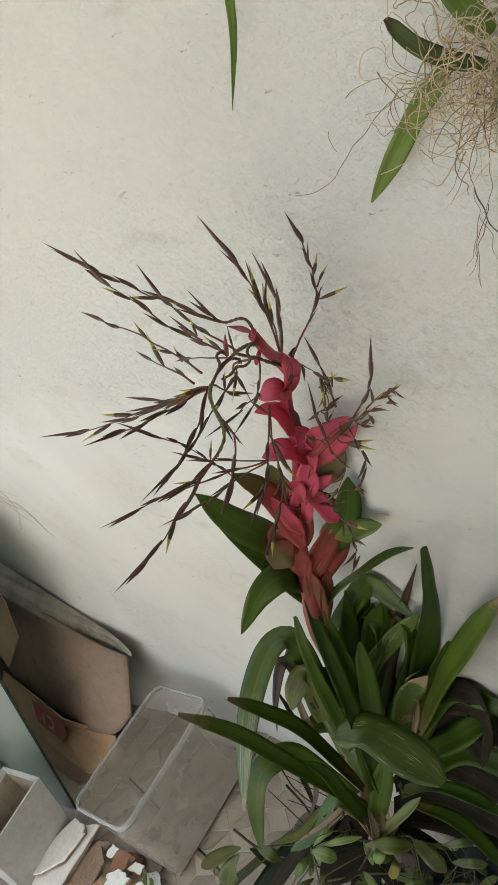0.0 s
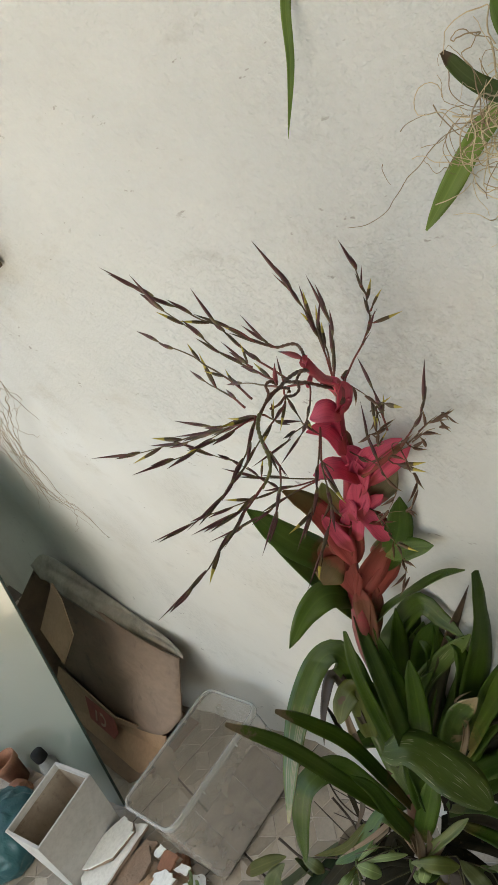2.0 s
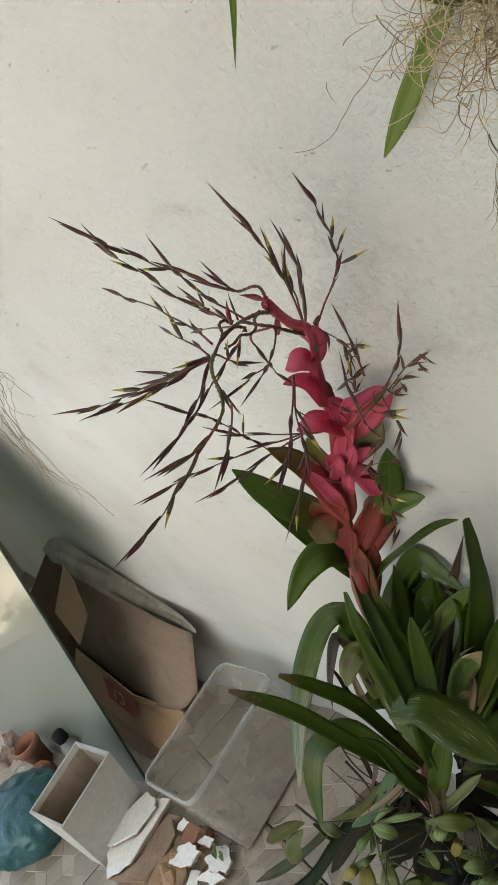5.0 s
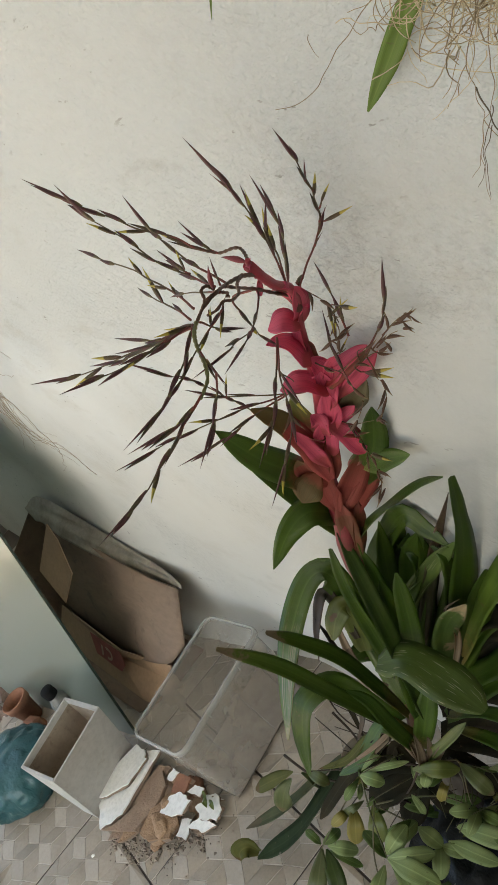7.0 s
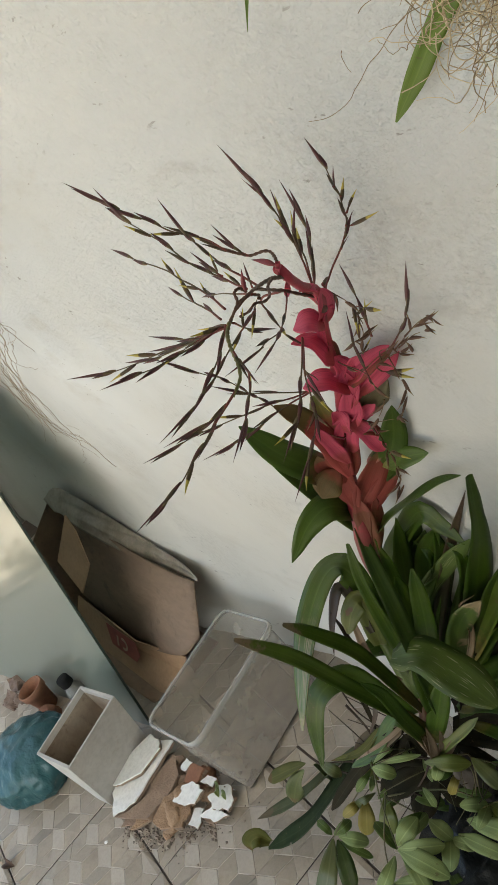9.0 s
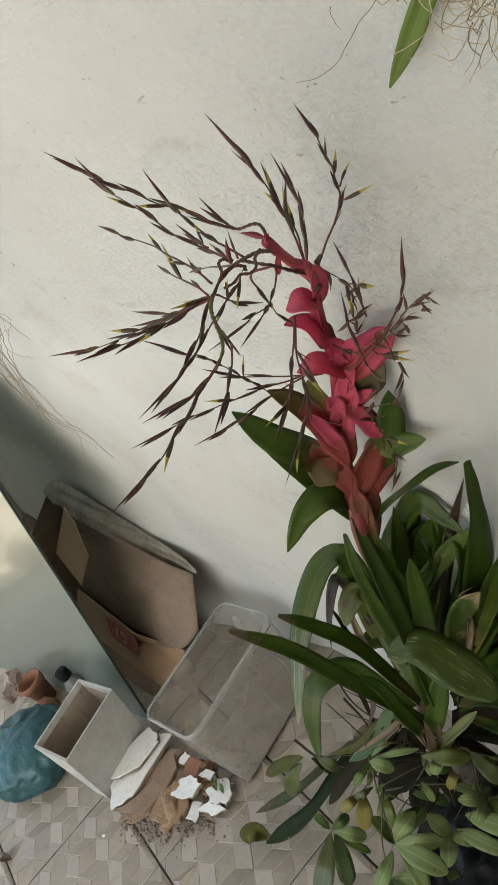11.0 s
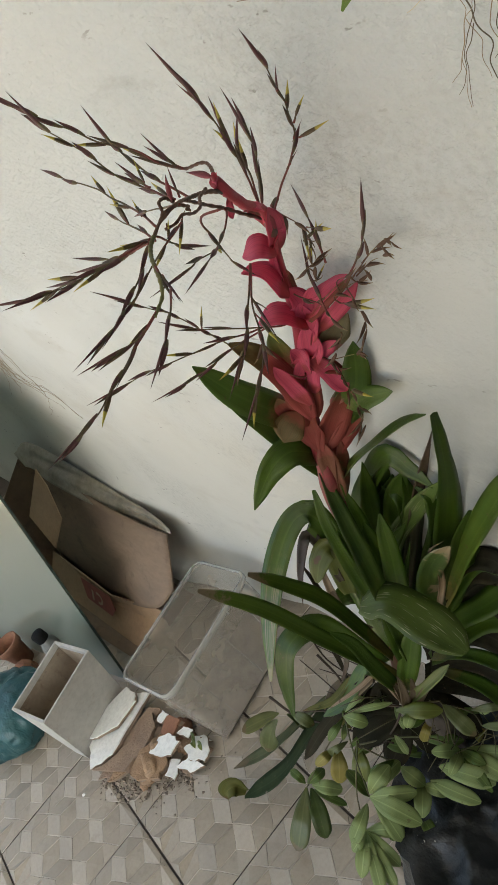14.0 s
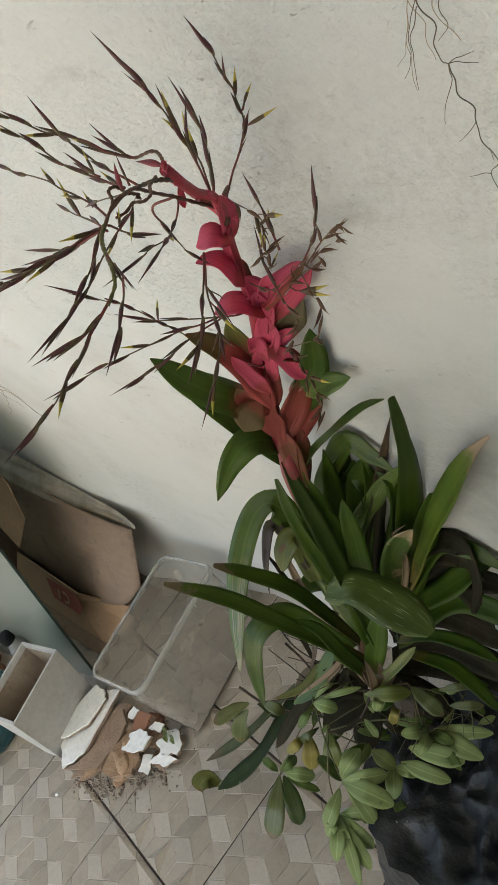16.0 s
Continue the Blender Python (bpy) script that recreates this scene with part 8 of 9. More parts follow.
def storage_box(at):
    box = thing("storage_box", "clear plastic storage box, empty and dusty, open on the tiled floor", "box", at=at)
    w, d, h = 0.208, 0.343, 0.240
    rings = [rounded_ring(w * 0.93, d * 0.95, 0.022, 0.0105), rounded_ring(w * 0.95, d * 0.965, 0.026, 0.019)]
    rings += [rounded_ring(w * (0.95 + 0.05 * s), d * (0.965 + 0.035 * s), 0.028, 0.019 + (h - 0.019) * s) for s in (0.25, 0.5, 0.75, 1.0)]
    v, f = loft(rings, close_first=True)
    link("body", v, f, M["clear"], box)
    part("base", block((-w * 0.462, -d * 0.472, 0.0125), (w * 0.462, d * 0.472, 0.0150)), M["dusty"], box, "dusty grey bottom")
    outer, inner = (w + 0.014, d + 0.014), (w - 0.002, d - 0.002)
    rr = [rounded_ring(*outer, 0.034, h - 0.012), rounded_ring(*outer, 0.034, h + 0.001), rounded_ring(outer[0] - 0.004, outer[1] - 0.004, 0.032, h + 0.004),
          rounded_ring(inner[0], inner[1], 0.026, h + 0.004), rounded_ring(inner[0], inner[1], 0.026, h - 0.003), rounded_ring(outer[0] - 0.005, outer[1] - 0.005, 0.032, h - 0.004),
          rounded_ring(outer[0] - 0.005, outer[1] - 0.005, 0.032, h - 0.012)]
    v, f = loft(rr, loop=True)
    link("rim", v, f, M["rim"], box, "milky folded rim")
    for x, y in ((1, -0.06), (1, 0.07), (-1, -0.06), (-1, 0.07)):
        part("rib", block((x * outer[0] / 2 - 0.002, y - 0.0025, h - 0.016), (x * outer[0] / 2 + 0.002, y + 0.0025, h + 0.004), 0.0008), M["rim"], box)
    for y in (-0.10, 0.02, 0.11):
        part("crease", block((w * 0.478, y - 0.001, 0.03), (w * 0.482, y + 0.001, h - 0.03)), M["rim"], box, "faint white crease")
    return box


storage_box(pose(-1.653, -0.243, 0.0, 0, 0, 7.7))


# ---- white planter box
def planter_box(at):
    """A pot of four slabs that narrows strongly towards its foot."""
    box = thing("planter_box", "off-white tapered ceramic planter, empty and stained inside", "planter", at=at)
    w, d, h, t = 0.182, 0.214, 0.246, 0.008
    foot_w, foot_d, foot_x, foot_y = 0.078, 0.200, -0.036, -0.010

    def level(k, inset):
        z = h * k
        hw, hd = (foot_w + (w - foot_w) * k) / 2 - inset, (foot_d + (d - foot_d) * k) / 2 - inset
        cx, cy = foot_x * (1 - k), foot_y * (1 - k)
        return [Vector((cx + i * hw, cy + j * hd, z)) for i, j in ((-1, -1), (1, -1), (1, 1), (-1, 1))]

    def slab(name, lo_out, hi_out, lo_in, hi_in, material, label=""):
        bm = bmesh.new()
        vs = [bm.verts.new(q) for q in lo_out + hi_out + lo_in + hi_in]
        for f in ((0, 1, 3, 2), (5, 4, 6, 7), (2, 3, 7, 6), (1, 0, 4, 5), (0, 2, 6, 4), (3, 1, 5, 7)):
            bm.faces.new([vs[i] for i in f])
        bmesh.ops.recalc_face_normals(bm, faces=bm.faces[:])
        bmesh.ops.bevel(bm, geom=bm.edges[:], offset=0.0012, segments=2, affect='EDGES')
        part(name, bm, material, box, label)

    lo, hi, lo_in, hi_in = level(0.0, 0), level(1.0, 0), level(0.0, t), level(1.0, t)
    crust_lo, crust_hi, skin_lo, skin_hi = level(0.10, t), level(0.93, t), level(0.10, t + 0.0015), level(0.93, t + 0.0015)
    for k, name in enumerate(("end_panel", "side_panel", "end_panel", "side_panel")):
        j = (k + 1) % 4
        slab(name, [lo[k], lo[j]], [hi[k], hi[j]], [lo_in[k], lo_in[j]], [hi_in[k], hi_in[j]], M["pot_box"])
        slab("stain_crust", [crust_lo[k], crust_lo[j]], [crust_hi[k], crust_hi[j]], [skin_lo[k], skin_lo[j]], [skin_hi[k], skin_hi[j]], M["pot_inside"], "brown crust of old soil")
    base, top = level(0.04, t), level(0.09, t)
    slab("base", [base[0], base[1]], [top[0], top[1]], [base[3], base[2]], [top[3], top[2]], M["pot_inside"], "soil-stained base")
    return box


planter_box(pose(-1.990, -0.560, 0.0, 0, 0, 13.2))

# ---- leaning glass
glass = thing("glass_panel", "large ribbed greenish glass panel leaning against the wall", "glass panel", at=pose(-2.045, -0.442, 0.0, -15.2, 0, 12.8))
sheet = part("sheet", block((-2.05, 0.0, 0.0), (-0.003, 0.008, 1.62), 0.0012), M["glass"], glass)
part("edge", block((-0.003, 0.0005, 0.001), (0.0, 0.0075, 1.619)), M["glass_edge"], glass, "polished green edge")


# ---- cardboard
def plate(points, thick):
    """A bent sheet spanned by a ring of corners, with thickness."""
    p = [Vector(q) for q in points]
    c = sum(p, Vector()) / len(p)
    nm = Vector()
    for a, b in zip(p, p[1:] + p[:1]):
        nm += (a - c).cross(b - c)
    nm.normalize()
    n = len(p)
    verts = p + [c] + [q - nm * thick for q in p] + [c - nm * thick]
    faces = []
    for k in range(n):
        j = (k + 1) % n
        faces += [(k, j, n), (n + 1 + j, n + 1 + k, 2 * n + 1), (j, k, n + 1 + k, n + 1 + j)]
    return verts, faces


carton = thing("carton", "crushed dusty cardboard carton leaning behind the glass panel", "cardboard box")
def strip(upper, lower, thick, rumple=0.0, seed=0.0):
    """A rumpled sheet between two edges, with thickness to the wall's side."""
    n, k = 40, 14
    a, b = smooth_path(upper, n), smooth_path(lower, n)
    front = []
    for j in range(k + 1):
        for i in range(n + 1):
            q = a[i].lerp(b[i], j / k)
            s = Vector((i * 0.16 + 0.35 * j, j * 0.30, seed))
            fade = (4 * (j / k) * (1 - j / k) * 0.8 + 0.2) * min(1.0, 0.06 + (n - i) / 12, 0.06 + i / 12)
            lift = (1 - 2.2 * abs(noise.noise(s * 0.55))) * rumple + 0.35 * rumple * noise.noise(s * 2.1)
            front.append(q + Vector((0, -0.8, 0.6)) * lift * fade)
    m = len(front)
    verts = front + [q + Vector((0, thick, 0)) for q in front]
    faces = []
    for j in range(k):
        for i in range(n):
            o = j * (n + 1) + i
            faces += [(o, o + 1, o + n + 2, o + n + 1), (m + o + 1, m + o, m + o + n + 1, m + o + n + 2)]
    rim = list(range(n + 1)) + [j * (n + 1) + n for j in range(1, k + 1)] + list(range(m - 2, m - n - 2, -1)) + [j * (n + 1) for j in range(k - 1, 0, -1)]
    faces += [(q, p, m + p, m + q) for p, q in zip(rim, rim[1:] + rim[:1])]
    return verts, faces


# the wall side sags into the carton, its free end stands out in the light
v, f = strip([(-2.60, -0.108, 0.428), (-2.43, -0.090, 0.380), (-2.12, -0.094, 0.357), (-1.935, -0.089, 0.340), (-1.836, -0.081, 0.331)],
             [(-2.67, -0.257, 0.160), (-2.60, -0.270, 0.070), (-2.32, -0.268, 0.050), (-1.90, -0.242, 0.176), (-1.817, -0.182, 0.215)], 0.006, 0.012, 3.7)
link("panel", v, f, M["card"], carton, "dusty grey-brown side, darkened for the shade within", smooth=True)
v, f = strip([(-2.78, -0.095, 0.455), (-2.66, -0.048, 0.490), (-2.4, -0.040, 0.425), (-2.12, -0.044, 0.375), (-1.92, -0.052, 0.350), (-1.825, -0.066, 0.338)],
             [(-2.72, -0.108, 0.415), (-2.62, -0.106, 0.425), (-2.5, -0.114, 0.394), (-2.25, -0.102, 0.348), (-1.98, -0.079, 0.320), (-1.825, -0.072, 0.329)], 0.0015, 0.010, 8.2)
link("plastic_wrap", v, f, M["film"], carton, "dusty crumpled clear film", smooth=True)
v, f = plate([(-2.44, -0.116, 0.489), (-2.37, -0.137, 0.456), (-2.30, -0.190, 0.378), (-2.35, -0.266, 0.307), (-2.50, -0.235, 0.378)], 0.004)
link("flap", v, f, M["card_tan"], carton, "torn light brown flap", smooth=False)
# plate added to cover the lit floor and keep this gap dark
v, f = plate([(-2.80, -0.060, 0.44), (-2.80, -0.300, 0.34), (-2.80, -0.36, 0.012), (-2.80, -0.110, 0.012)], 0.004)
link("end_panel", v, f, M["card"], carton, "added end plate that darkens the gap behind the flap", smooth=False)
v, f = plate([(-2.73, -0.266, 0.125), (-2.219, -0.275, 0.125), (-1.972, -0.228, 0.11), (-1.985, -0.256, 0.055), (-2.10, -0.350, 0.005), (-2.80, -0.360, 0.005)], 0.005)
front = link("panel", v, f, M["card_tan"], carton, "light brown front with a red print", smooth=False)
v, f = plate([(-2.03, -0.13, 0.010), (-2.03, -0.30, 0.010), (-2.10, -0.385, 0.010), (-3.1, -0.44, 0.010), (-3.1, -0.14, 0.010)], 0.003)
link("panel", v, f, M["card"], carton, "bottom", smooth=False)


def patch(name, origin, ax, ay, outline, lift, material, owner):
    """A thin flat print laid on a sheet."""
    ax, ay = Vector(ax).normalized(), Vector(ay).normalized()
    nm = ax.cross(ay).normalized()
    if nm.y > 0:
        nm = -nm
    v, f = plate([Vector(origin) + ax * x + ay * y + nm * lift for x, y in outline], 0.0008)
    return link(name, v, f, material, owner, "", smooth=False)


AX, AY = Vector((1, 0.02, -0.02)), Vector((0.0, 0.53, 0.85))
O = (-2.40, -0.303, 0.085)
patch("print", O, AX, AY, [(-0.03, -0.03), (0.15, -0.035), (0.19, 0.0), (0.17, 0.04), (-0.05, 0.042)], 0.006, M["card_print"], front)
RING = [(0.075 + 0.030 * math.cos(a * math.pi / 8), 0.003 + 0.022 * math.sin(a * math.pi / 8)) for a in range(-5, 6)]
RING += [(0.075 + 0.020 * math.cos(a * math.pi / 8), 0.003 + 0.013 * math.sin(a * math.pi / 8)) for a in range(5, -6, -1)]
n = len(RING) // 2
for k in range(n - 1):
    patch("print", O, AX, AY, [RING[k], RING[k + 1], RING[2 * n - 2 - k], RING[2 * n - 1 - k]], 0.0085, M["card_print_pale"], front)
patch("print", O, AX, AY, [(0.022, -0.016), (0.034, -0.016), (0.042, 0.020), (0.030, 0.022)], 0.0085, M["card_print_pale"], front)


# ---- small things by the glass
def turned(name, outline, material, owner, sides=28, label=""):
    rings = [[Vector((r * math.cos(2 * math.pi * k / sides), r * math.sin(2 * math.pi * k / sides), z)) for k in range(sides)] for r, z in outline]
    v, f = loft(rings, True, True)
    return link(name, v, f, material, owner, label)


pot = thing("clay_pot", "small terracotta flower pot, chipped and dirty", "flower pot", at=pose(-2.600, -0.607, 0.0, 0, 0, 0))
turned("pot", [(0.027, 0.0), (0.031, 0.004), (0.042, 0.080), (0.047, 0.082), (0.049, 0.108), (0.044, 0.110), (0.039, 0.080), (0.028, 0.012), (0.002, 0.010)], M["clay"], pot)
bottle = thing("bottle", "dusty grey plastic bottle with a black cap", "bottle", at=pose(-2.350, -0.507, 0.0, 0, 0, 0))
turned("bottle_body", [(0.030, 0.0), (0.034, 0.006), (0.034, 0.095), (0.030, 0.115), (0.019, 0.135), (0.016, 0.142), (0.016, 0.150)], M["bottle"], bottle)
turned("cap", [(0.021, 0.142), (0.022, 0.146), (0.022, 0.170), (0.020, 0.174), (0.006, 0.174)], M["cap"], bottle, label="black screw cap")
bm = lump_mesh((0.055, 0.035, 0.035), 21, 0.35, 1.6, 2, True)
ob = part("brick_fragment", bm, M["clay"])
ob.matrix_world = pose(-2.54, -0.632, 0.018, 0, 0, 30)
tagged(ob, "broken piece of red clay brick on the floor", "brick")


def crumpled(name, at, w, d, seed, material, label, category):
    n = 10
    verts, faces = [], []
    for j in range(n + 1):
        for i in range(n + 1):
            x, y = (i / n - 0.5) * w, (j / n - 0.5) * d
            z = 0.03 * abs(noise.noise(Vector((x * 22, y * 22, seed)))) + 0.012 * noise.noise(Vector((x * 60, y * 60, seed)))
            verts.append((x, y, max(0.001, z + 0.004)))
    for j in range(n):
        for i in range(n):
            a = j * (n + 1) + i
            faces.append((a, a + 1, a + n + 2, a + n + 1))
    k = len(verts)
    verts += [(x, y, z - 0.0008) for x, y, z in verts]
    faces += [tuple(k + q for q in face[::-1]) for face in faces]
    ob = link(name, verts, faces, material, smooth=False)
    ob.matrix_world = at
    return tagged(ob, label, category)


crumpled("paper_scrap", pose(-2.80, -0.69, 0.012, 20, 25, 15), 0.09, 0.06, 3.3, M["paper"], "crumpled brown paper scrap beside a clay pot", "paper")
crumpled("paper_scrap", pose(-2.86, -0.63, 0.014, 40, 10, 60), 0.09, 0.06, 8.1, M["paper"], "crumpled brown paper scrap beside a clay pot", "paper")


def teal_bag():
    bm = bmesh.new()
    bmesh.ops.create_icosphere(bm, subdivisions=5, radius=1)
    for q in bm.verts:
        d = q.co.normalized()
        warp = d + Vector((noise.noise(d * 2.2), noise.noise(d * 2.2 + Vector((5, 0, 0))), noise.noise(d * 2.2 + Vector((0, 7, 0))))) * 0.45
        k = 1 + 0.13 * noise.noise(d * 1.4 + Vector((4, 0, 0)))
        for size, amount in ((2.2, 0.060), (5.0, 0.018), (9.0, 0.005)):
            k += amount * (1 - 3 * abs(noise.noise(Vector((warp.x * size, warp.y * size, warp.z * size * 0.55 + size)))))
        q.co = Vector((d.x * 0.162 * k, d.y * 0.145 * k, max(-0.070, d.z * 0.096 * k)))
    bag = thing("plastic_bag", "crumpled teal plastic bag, filled, on the tiled floor", "bag", at=pose(-2.352, -0.745, 0.071, 0, 0, 25))
    part("film", bm, M["teal"], bag, "", True)
    v, f, uv = tube_mesh(smooth_path([(-0.10, -0.06, 0.075), (-0.125, -0.075, 0.095), (-0.155, -0.085, 0.100)], 8), [0.022, 0.017, 0.013, 0.011, 0.012, 0.016, 0.020, 0.023, 0.021], 14)
    v = [q + Vector((noise.noise(q * 80), noise.noise(q * 80 + Vector((3, 0, 0))), noise.noise(q * 80 + Vector((0, 5, 0))))) * 0.008 for q in v]
    link("knot", v, f, M["teal"], bag, "gathered and knotted mouth of the bag")


teal_bag()


# ---- rubble
def shard(outline, z, thick, tilt, seed, group="plaster shards", label="broken piece of white plaster with a grey edge", top="plaster"):
    """A broken plate: a clean white face on a rough mortar back."""
    rng = random.Random(seed)
    cx, cy = sum(p[0] for p in outline) / len(outline), sum(p[1] for p in outline) / len(outline)
    ring = []
    for a, b in zip(outline, outline[1:] + outline[:1]):
        for k in range(4):
            t = k / 4
            j = 0.0022 if k else 0.0
            ring.append((a[0] + (b[0] - a[0]) * t - cx + rng.gauss(0, j), a[1] + (b[1] - a[1]) * t - cy + rng.gauss(0, j)))
    n = len(ring)
    verts = [(x, y, thick) for x, y in ring] + [(x * 1.01, y * 1.01, thick * 0.7) for x, y in ring] + [(x * 0.97 + rng.gauss(0, 0.002), y * 0.97 + rng.gauss(0, 0.002), 0.0) for x, y in ring]
    faces, mats = [tuple(range(n))], [0]
    for lay in (0, 1):
        for k in range(n):
            j = (k + 1) % n
            faces.append((lay * n + j, lay * n + k, (lay + 1) * n + k, (lay + 1) * n + j))
            mats.append(1 if lay else 0)
    faces.append(tuple(range(2 * n, 3 * n))[::-1])
    mats.append(1)
    ob = link("plaster_shard", verts, faces, M[top], None, "", None, False, mats, (M["plaster_back"],))
    ob.matrix_world = pose(cx, cy, z, *tilt)
    return tagged(ob, label, "plaster", group)


shard([(-1.942, -0.611), (-1.878, -0.548), (-1.874, -0.461), (-1.906, -0.448), (-1.856, -0.427), (-1.853, -0.475), (-1.838, -0.608), (-1.884, -0.675), (-1.977, -0.623)], 0.030, 0.014, (3, -4, 0), 1, label="large broken sheet of white plaster with a grey edge")
shard([(-1.948, -0.454), (-1.894, -0.45), (-1.865, -0.464), (-1.87, -0.544), (-1.927, -0.606), (-1.961, -0.619), (-1.988, -0.581)], 0.046, 0.012, (3, -5, 0), 2, label="large broken sheet of white plaster with a grey edge")
shard([(-1.845, -0.455), (-1.800, -0.440), (-1.790, -0.520), (-1.800, -0.630), (-1.850, -0.680), (-1.86, -0.60)], 0.014, 0.012, (4, 6, 0), 12, label="broken brown backing board under the plaster", top="plaster_back")
shard([(-1.79, -0.475), (-1.755, -0.50), (-1.765, -0.60), (-1.80, -0.665), (-1.815, -0.60)], 0.012, 0.010, (-3, 9, 0), 13, label="broken brown backing board under the plaster", top="rubble")
shard([(-1.806, -0.46), (-1.806, -0.546), (-1.849, -0.644), (-1.872, -0.672), (-1.767, -0.614), (-1.754, -0.54), (-1.765, -0.482)], 0.024, 0.014, (3, 5, 0), 14, label="broken brown backing board under the plaster", top="plaster_back")
shard([(-1.729, -0.474), (-1.757, -0.551), (-1.732, -0.61), (-1.694, -0.609), (-1.638, -0.568), (-1.651, -0.525), (-1.69, -0.516)], 0.020, 0.016, (-4, 3, 0), 15, label="broken slab of tan render", top="rubble")
shard([(-1.674, -0.425), (-1.74, -0.438), (-1.726, -0.483), (-1.668, -0.464)], 0.030, 0.018, (8, -6, 0), 16, label="broken orange clay tile piece", top="clay")
for outline, z, tilt, sd in (([(-1.774, -0.462), (-1.771, -0.437), (-1.732, -0.435), (-1.744, -0.464)], 0.036, (8, -10, 0), 3),
                             ([(-1.712, -0.539), (-1.714, -0.495), (-1.679, -0.468), (-1.629, -0.467), (-1.629, -0.505), (-1.677, -0.530)], 0.040, (5, -4, 0), 4),
                             ([(-1.669, -0.459), (-1.662, -0.435), (-1.631, -0.427), (-1.625, -0.448)], 0.034, (-6, 6, 0), 5),
                             ([(-1.617, -0.474), (-1.606, -0.438), (-1.576, -0.419), (-1.544, -0.438), (-1.535, -0.465), (-1.573, -0.483)], 0.026, (-4, 5, 0), 6),
                             ([(-1.616, -0.519), (-1.597, -0.483), (-1.537, -0.472), (-1.565, -0.507)], 0.016, (6, 4, 0), 7),
                             ([(-1.625, -0.554), (-1.646, -0.517), (-1.621, -0.502), (-1.590, -0.547)], 0.018, (-9, 3, 0), 8),
                             ([(-1.634, -0.441), (-1.606, -0.418), (-1.573, -0.417), (-1.596, -0.439)], 0.012, (3, 8, 0), 9)):
    shard(outline, z, 0.010, tilt, sd)
for x, y, r, seed, m, label in ((-1.705, -0.560, (0.050, 0.042, 0.046), 31, "rubble", "tan lump of crumbled render"), (-1.712, -0.515, (0.030, 0.045, 0.044), 32, "rubble", "tan lump of crumbled render"),
                                (-1.696, -0.446, (0.030, 0.036, 0.030), 33, "clay", "orange clay brick chunk"), (-1.812, -0.545, (0.045, 0.060, 0.022), 34, "plaster_back", "grey-brown slab of broken mortar"),
                                (-1.790, -0.490, (0.038, 0.050, 0.030), 35, "plaster_back", "grey-brown slab of broken mortar"), (-1.765, -0.580, (0.034, 0.026, 0.016), 36, "rubble", "tan lump of crumbled render"),
                                (-1.700, -0.590, (0.022, 0.030, 0.018), 37, "rubble", "tan lump of crumbled render"), (-1.83, -0.625, (0.040, 0.022, 0.016), 38, "plaster_back", "grey-brown slab of broken mortar"),
                                (-1.66, -0.46, (0.03, 0.03, 0.016), 39, "rubble", "tan lump of crumbled render"), (-1.60, -0.49, (0.035, 0.03, 0.012), 40, "plaster_back", "grey-brown slab of broken mortar")):
    ob = part("rubble_lump", lump_mesh((r[0], r[1], 0.65 * r[2]), seed, 0.4, 1.7, 4, True), M[m], None, "", True)
    ob.matrix_world = pose(x, y, 0.36 * r[2], 0, 0, seed * 40)
    tagged(ob, label + " in the rubble pile", "rubble", "rubble lumps")

rng = random.Random(77)
verts, faces = [], []
for k in range(420):
    t = rng.random()
    x, y = -1.86 + 0.34 * t + rng.gauss(0, 0.022), -0.665 + 0.20 * t * t + rng.gauss(0, 0.020)
    s = rng.choice((0.0015, 0.002, 0.003, 0.004, 0.006)) * rng.uniform(0.7, 1.3)
    o = len(verts)
    for q in ((1, 0, 0), (-1, 0, 0), (0, 1, 0), (0, -1, 0), (0, 0, 1), (0, 0, -0.6)):
        verts.append((x + s * (q[0] + rng.uniform(-0.3, 0.3)), y + s * (q[1] + rng.uniform(-0.3, 0.3)), max(0.0, 0.6 * s + s * q[2])))
    faces += [(o + a, o + b, o + c) for a, b, c in ((0, 2, 4), (2, 1, 4), (1, 3, 4), (3, 0, 4), (2, 0, 5), (1, 2, 5), (3, 1, 5), (0, 3, 5))]
tagged(link("rubble_grit", verts, faces, M["grit"], smooth=False), "grit and crumbs round the rubble pile", "grit", kind="stuff")
ob = part("pebble", lump_mesh((0.007, 0.006, 0.006), 51, 0.3, 2, 2, True), M["plaster"])
ob.location = (-1.880, -0.738, 0.0035)
tagged(ob, "small white plaster crumb on the tiled floor", "pebble")
ob = blade("dry_leaf", None, [(-2.20, -0.99, 0.008), (-2.178, -0.985, 0.017), (-2.155, -0.975, 0.006)], 0.026, OVAL, M["leaf_curled"], (0.2, -0.3, 0.9), 1.1)
tagged(ob, "curled brown dry leaf on the tiled floor", "leaf")
for k, (x, y) in enumerate(((-1.61, -0.452), (-1.585, -0.445), (-1.625, -0.440))):
    ob = blade("weed_leaf", None, [(x, y, 0.036), (x + 0.014, y + 0.004, 0.046), (x + 0.03, y - 0.004, 0.040)], 0.014, OVAL, M["leaf_yellow"], (0.3, -0.3 * k, 0.9), 0.4, n=8)
    tagged(ob, "small yellow-green leaf lying on the rubble", "leaf", "leaves on the rubble")


# ---- floor tiles with raised lozenges
PITCH, GAP = 0.362, 0.0055


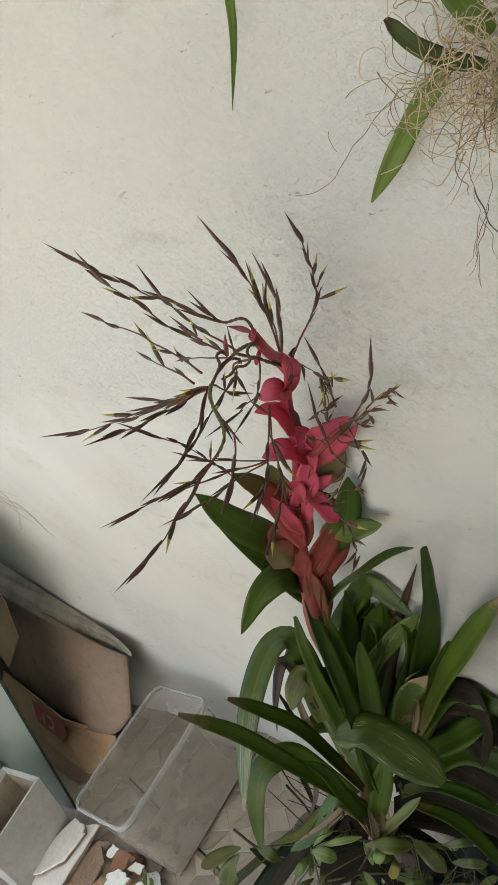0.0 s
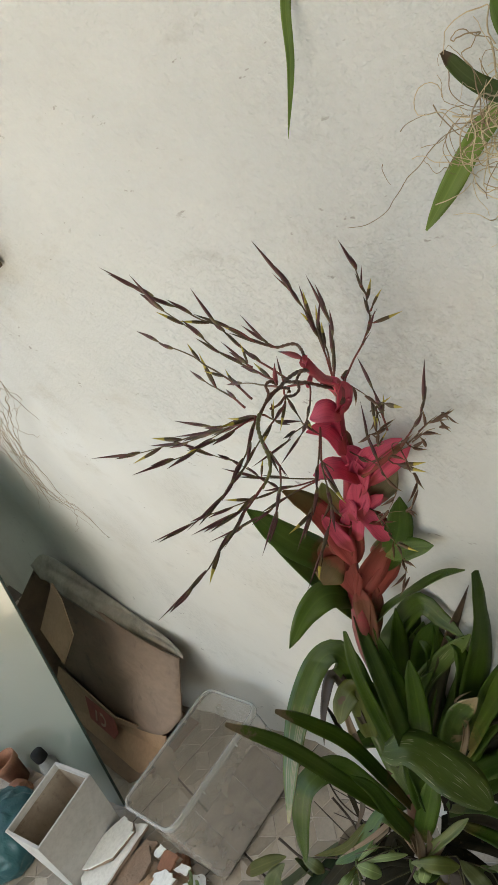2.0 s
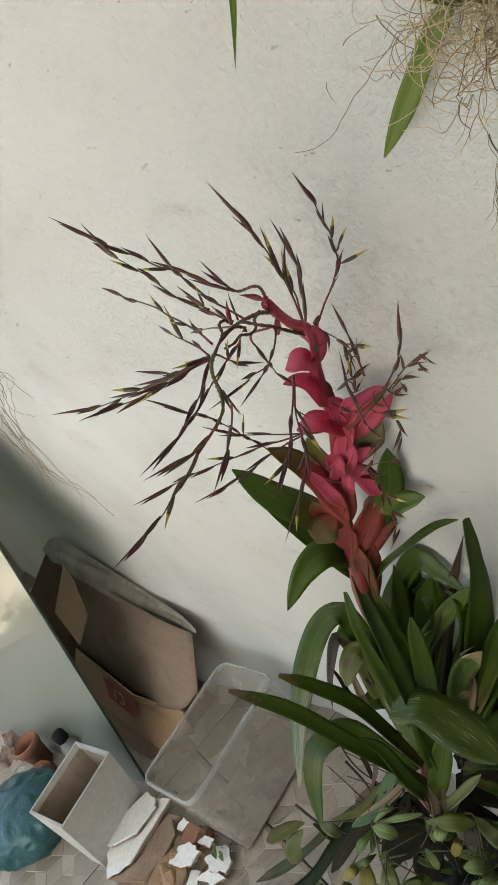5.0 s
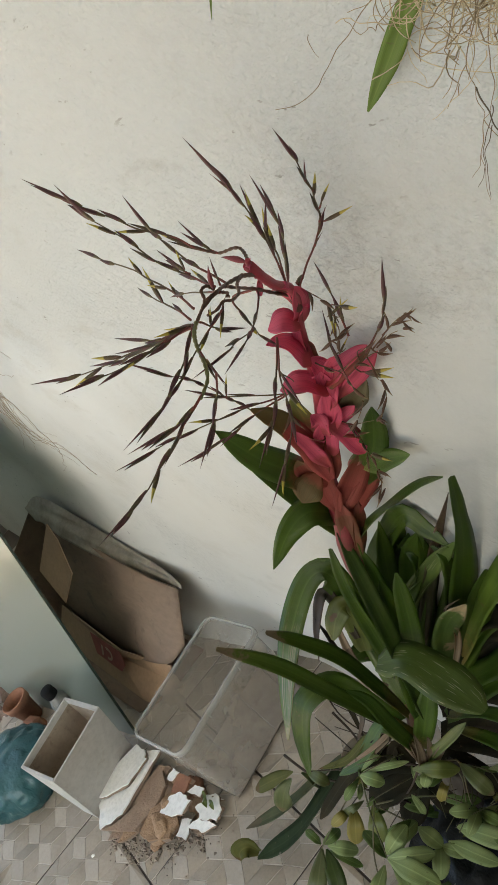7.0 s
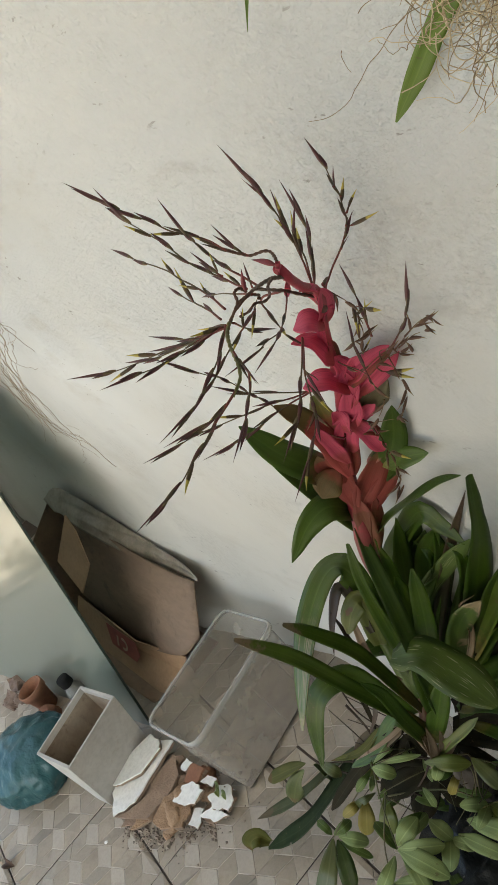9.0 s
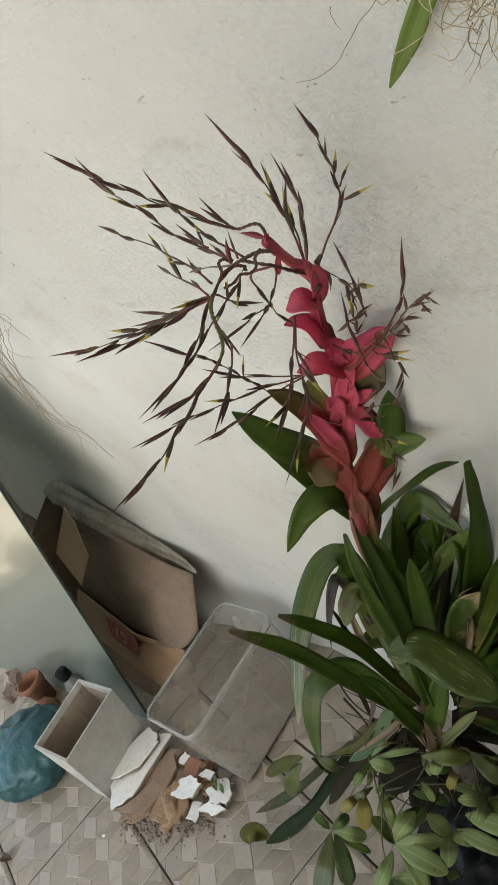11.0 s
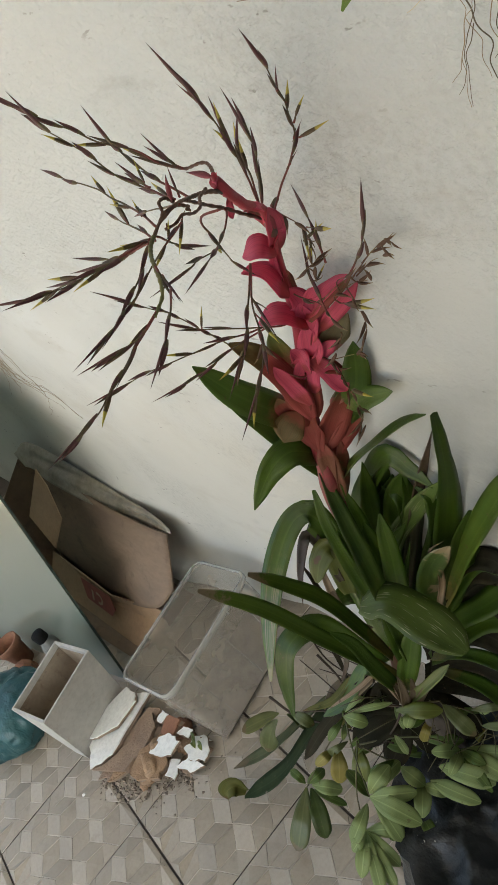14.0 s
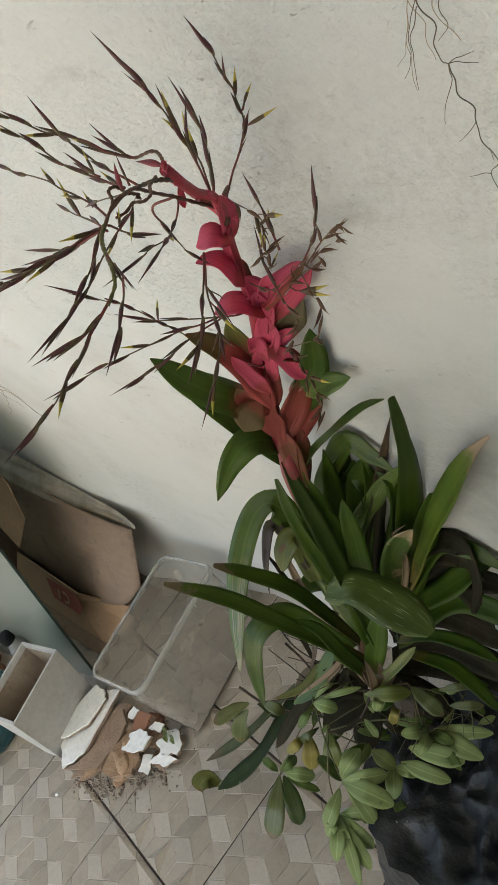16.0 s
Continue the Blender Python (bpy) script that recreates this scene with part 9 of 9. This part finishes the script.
def clip(poly, side):
    for axis, bound, keep in ((0, 0.0, 1), (0, side, -1), (1, 0.0, 1), (1, side, -1)):
        out = []
        for a, b in zip(poly, poly[1:] + poly[:1]):
            ia, ib = keep * (a[axis] - bound) >= 0, keep * (b[axis] - bound) >= 0
            if ia:
                out.append(a)
            if ia != ib:
                t = (bound - a[axis]) / (b[axis] - a[axis])
                out.append(tuple(p + (q - p) * t for p, q in zip(a, b)))
        poly = out
        if len(poly) < 3:
            return []
    return poly


def tile_mesh():
    side = PITCH - GAP
    e, w = side / 6.0, side / 3.5
    dirs = [(0.0, e), (-w / 2, -e / 2), (w / 2, -e / 2)]
    verts, faces, mats = [], [], []

    def quad_box(z0):
        o = len(verts)
        for z in (-0.005, z0):
            for x, y in ((0, 0), (side, 0), (side, side), (0, side)):
                verts.append((x, y, z))
        faces.append((o + 4, o + 5, o + 6, o + 7))
        mats.append(1)
        for k in range(4):
            j = (k + 1) % 4
            faces.append((o + k, o + j, o + 4 + j, o + 4 + k))
            mats.append(2)

    quad_box(-0.0012)
    for row in range(-1, 6):
        for col in range(-1, 6):
            cx, cy = col * w + (0.5 * w if row % 2 else 0.0), row * 1.5 * e + 0.3 * e
            for k in range(3):
                a, b = dirs[k], dirs[(k + 1) % 3]
                tilt = 0.0088
                poly = [(cx, cy, tilt), (cx + a[0], cy + a[1], (0.0004, 0.0066, 0.0040)[k]), (cx + a[0] + b[0], cy + a[1] + b[1], -0.0004), (cx + b[0], cy + b[1], (0.0066, 0.0040, 0.0004)[k])]
                mx, my = sum(p[0] for p in poly) / 4, sum(p[1] for p in poly) / 4
                poly = [(mx + (p[0] - mx) * 0.992, my + (p[1] - my) * 0.992, p[2]) for p in poly]
                poly = clip(poly, side)
                poly = [(x, y, min(z, 0.0004 + 0.7 * min(x, y, side - x, side - y))) for x, y, z in poly]
                if not poly:
                    continue
                area = sum(p[0] * q[1] - q[0] * p[1] for p, q in zip(poly, poly[1:] + poly[:1]))
                if area < 0:
                    poly = poly[::-1]
                if abs(area) < 1e-5:
                    continue
                mx, my = sum(p[0] for p in poly) / len(poly), sum(p[1] for p in poly) / len(poly)
                o, n = len(verts), len(poly)
                verts.extend((mx + (p[0] - mx) * 0.955, my + (p[1] - my) * 0.955, p[2]) for p in poly)
                verts.extend((p[0], p[1], p[2] - 0.0016) for p in poly)
                faces.append(tuple(range(o, o + n)))
                mats.append(0)
                for q in range(n):
                    j = (q + 1) % n
                    faces.append((o + j, o + q, o + n + q, o + n + j))
                    mats.append(1)
    ob = link("tile", verts, faces, M["tile"], None, "", None, False, mats, (M["tile_groove"], M["joint"]))
    me = ob.data
    bpy.data.objects.remove(ob)
    return me


TILE = tile_mesh()
turn_m = Matrix.Translation((-1.638, -0.675, 0)) @ Matrix.Rotation(radians(-4.5), 4, 'Z')
rng = random.Random(5)
for i in range(-6, 10):
    for j in range(-6, 2):
        m = turn_m @ Matrix.Translation((i * PITCH + 0.0014, j * PITCH + GAP / 2, rng.uniform(-0.0008, 0.0008))) @ Matrix.Diagonal(((PITCH - 0.0028) / (PITCH - GAP), 1.0, 1.0, 1.0))
        c = m @ Vector((PITCH / 2, PITCH / 2, 0))
        if c.x < -3.75 or c.x > 1.75 or c.y > 0.15:
            continue
        t = new("tile", TILE)
        t.parent = floor
        t.matrix_local = m
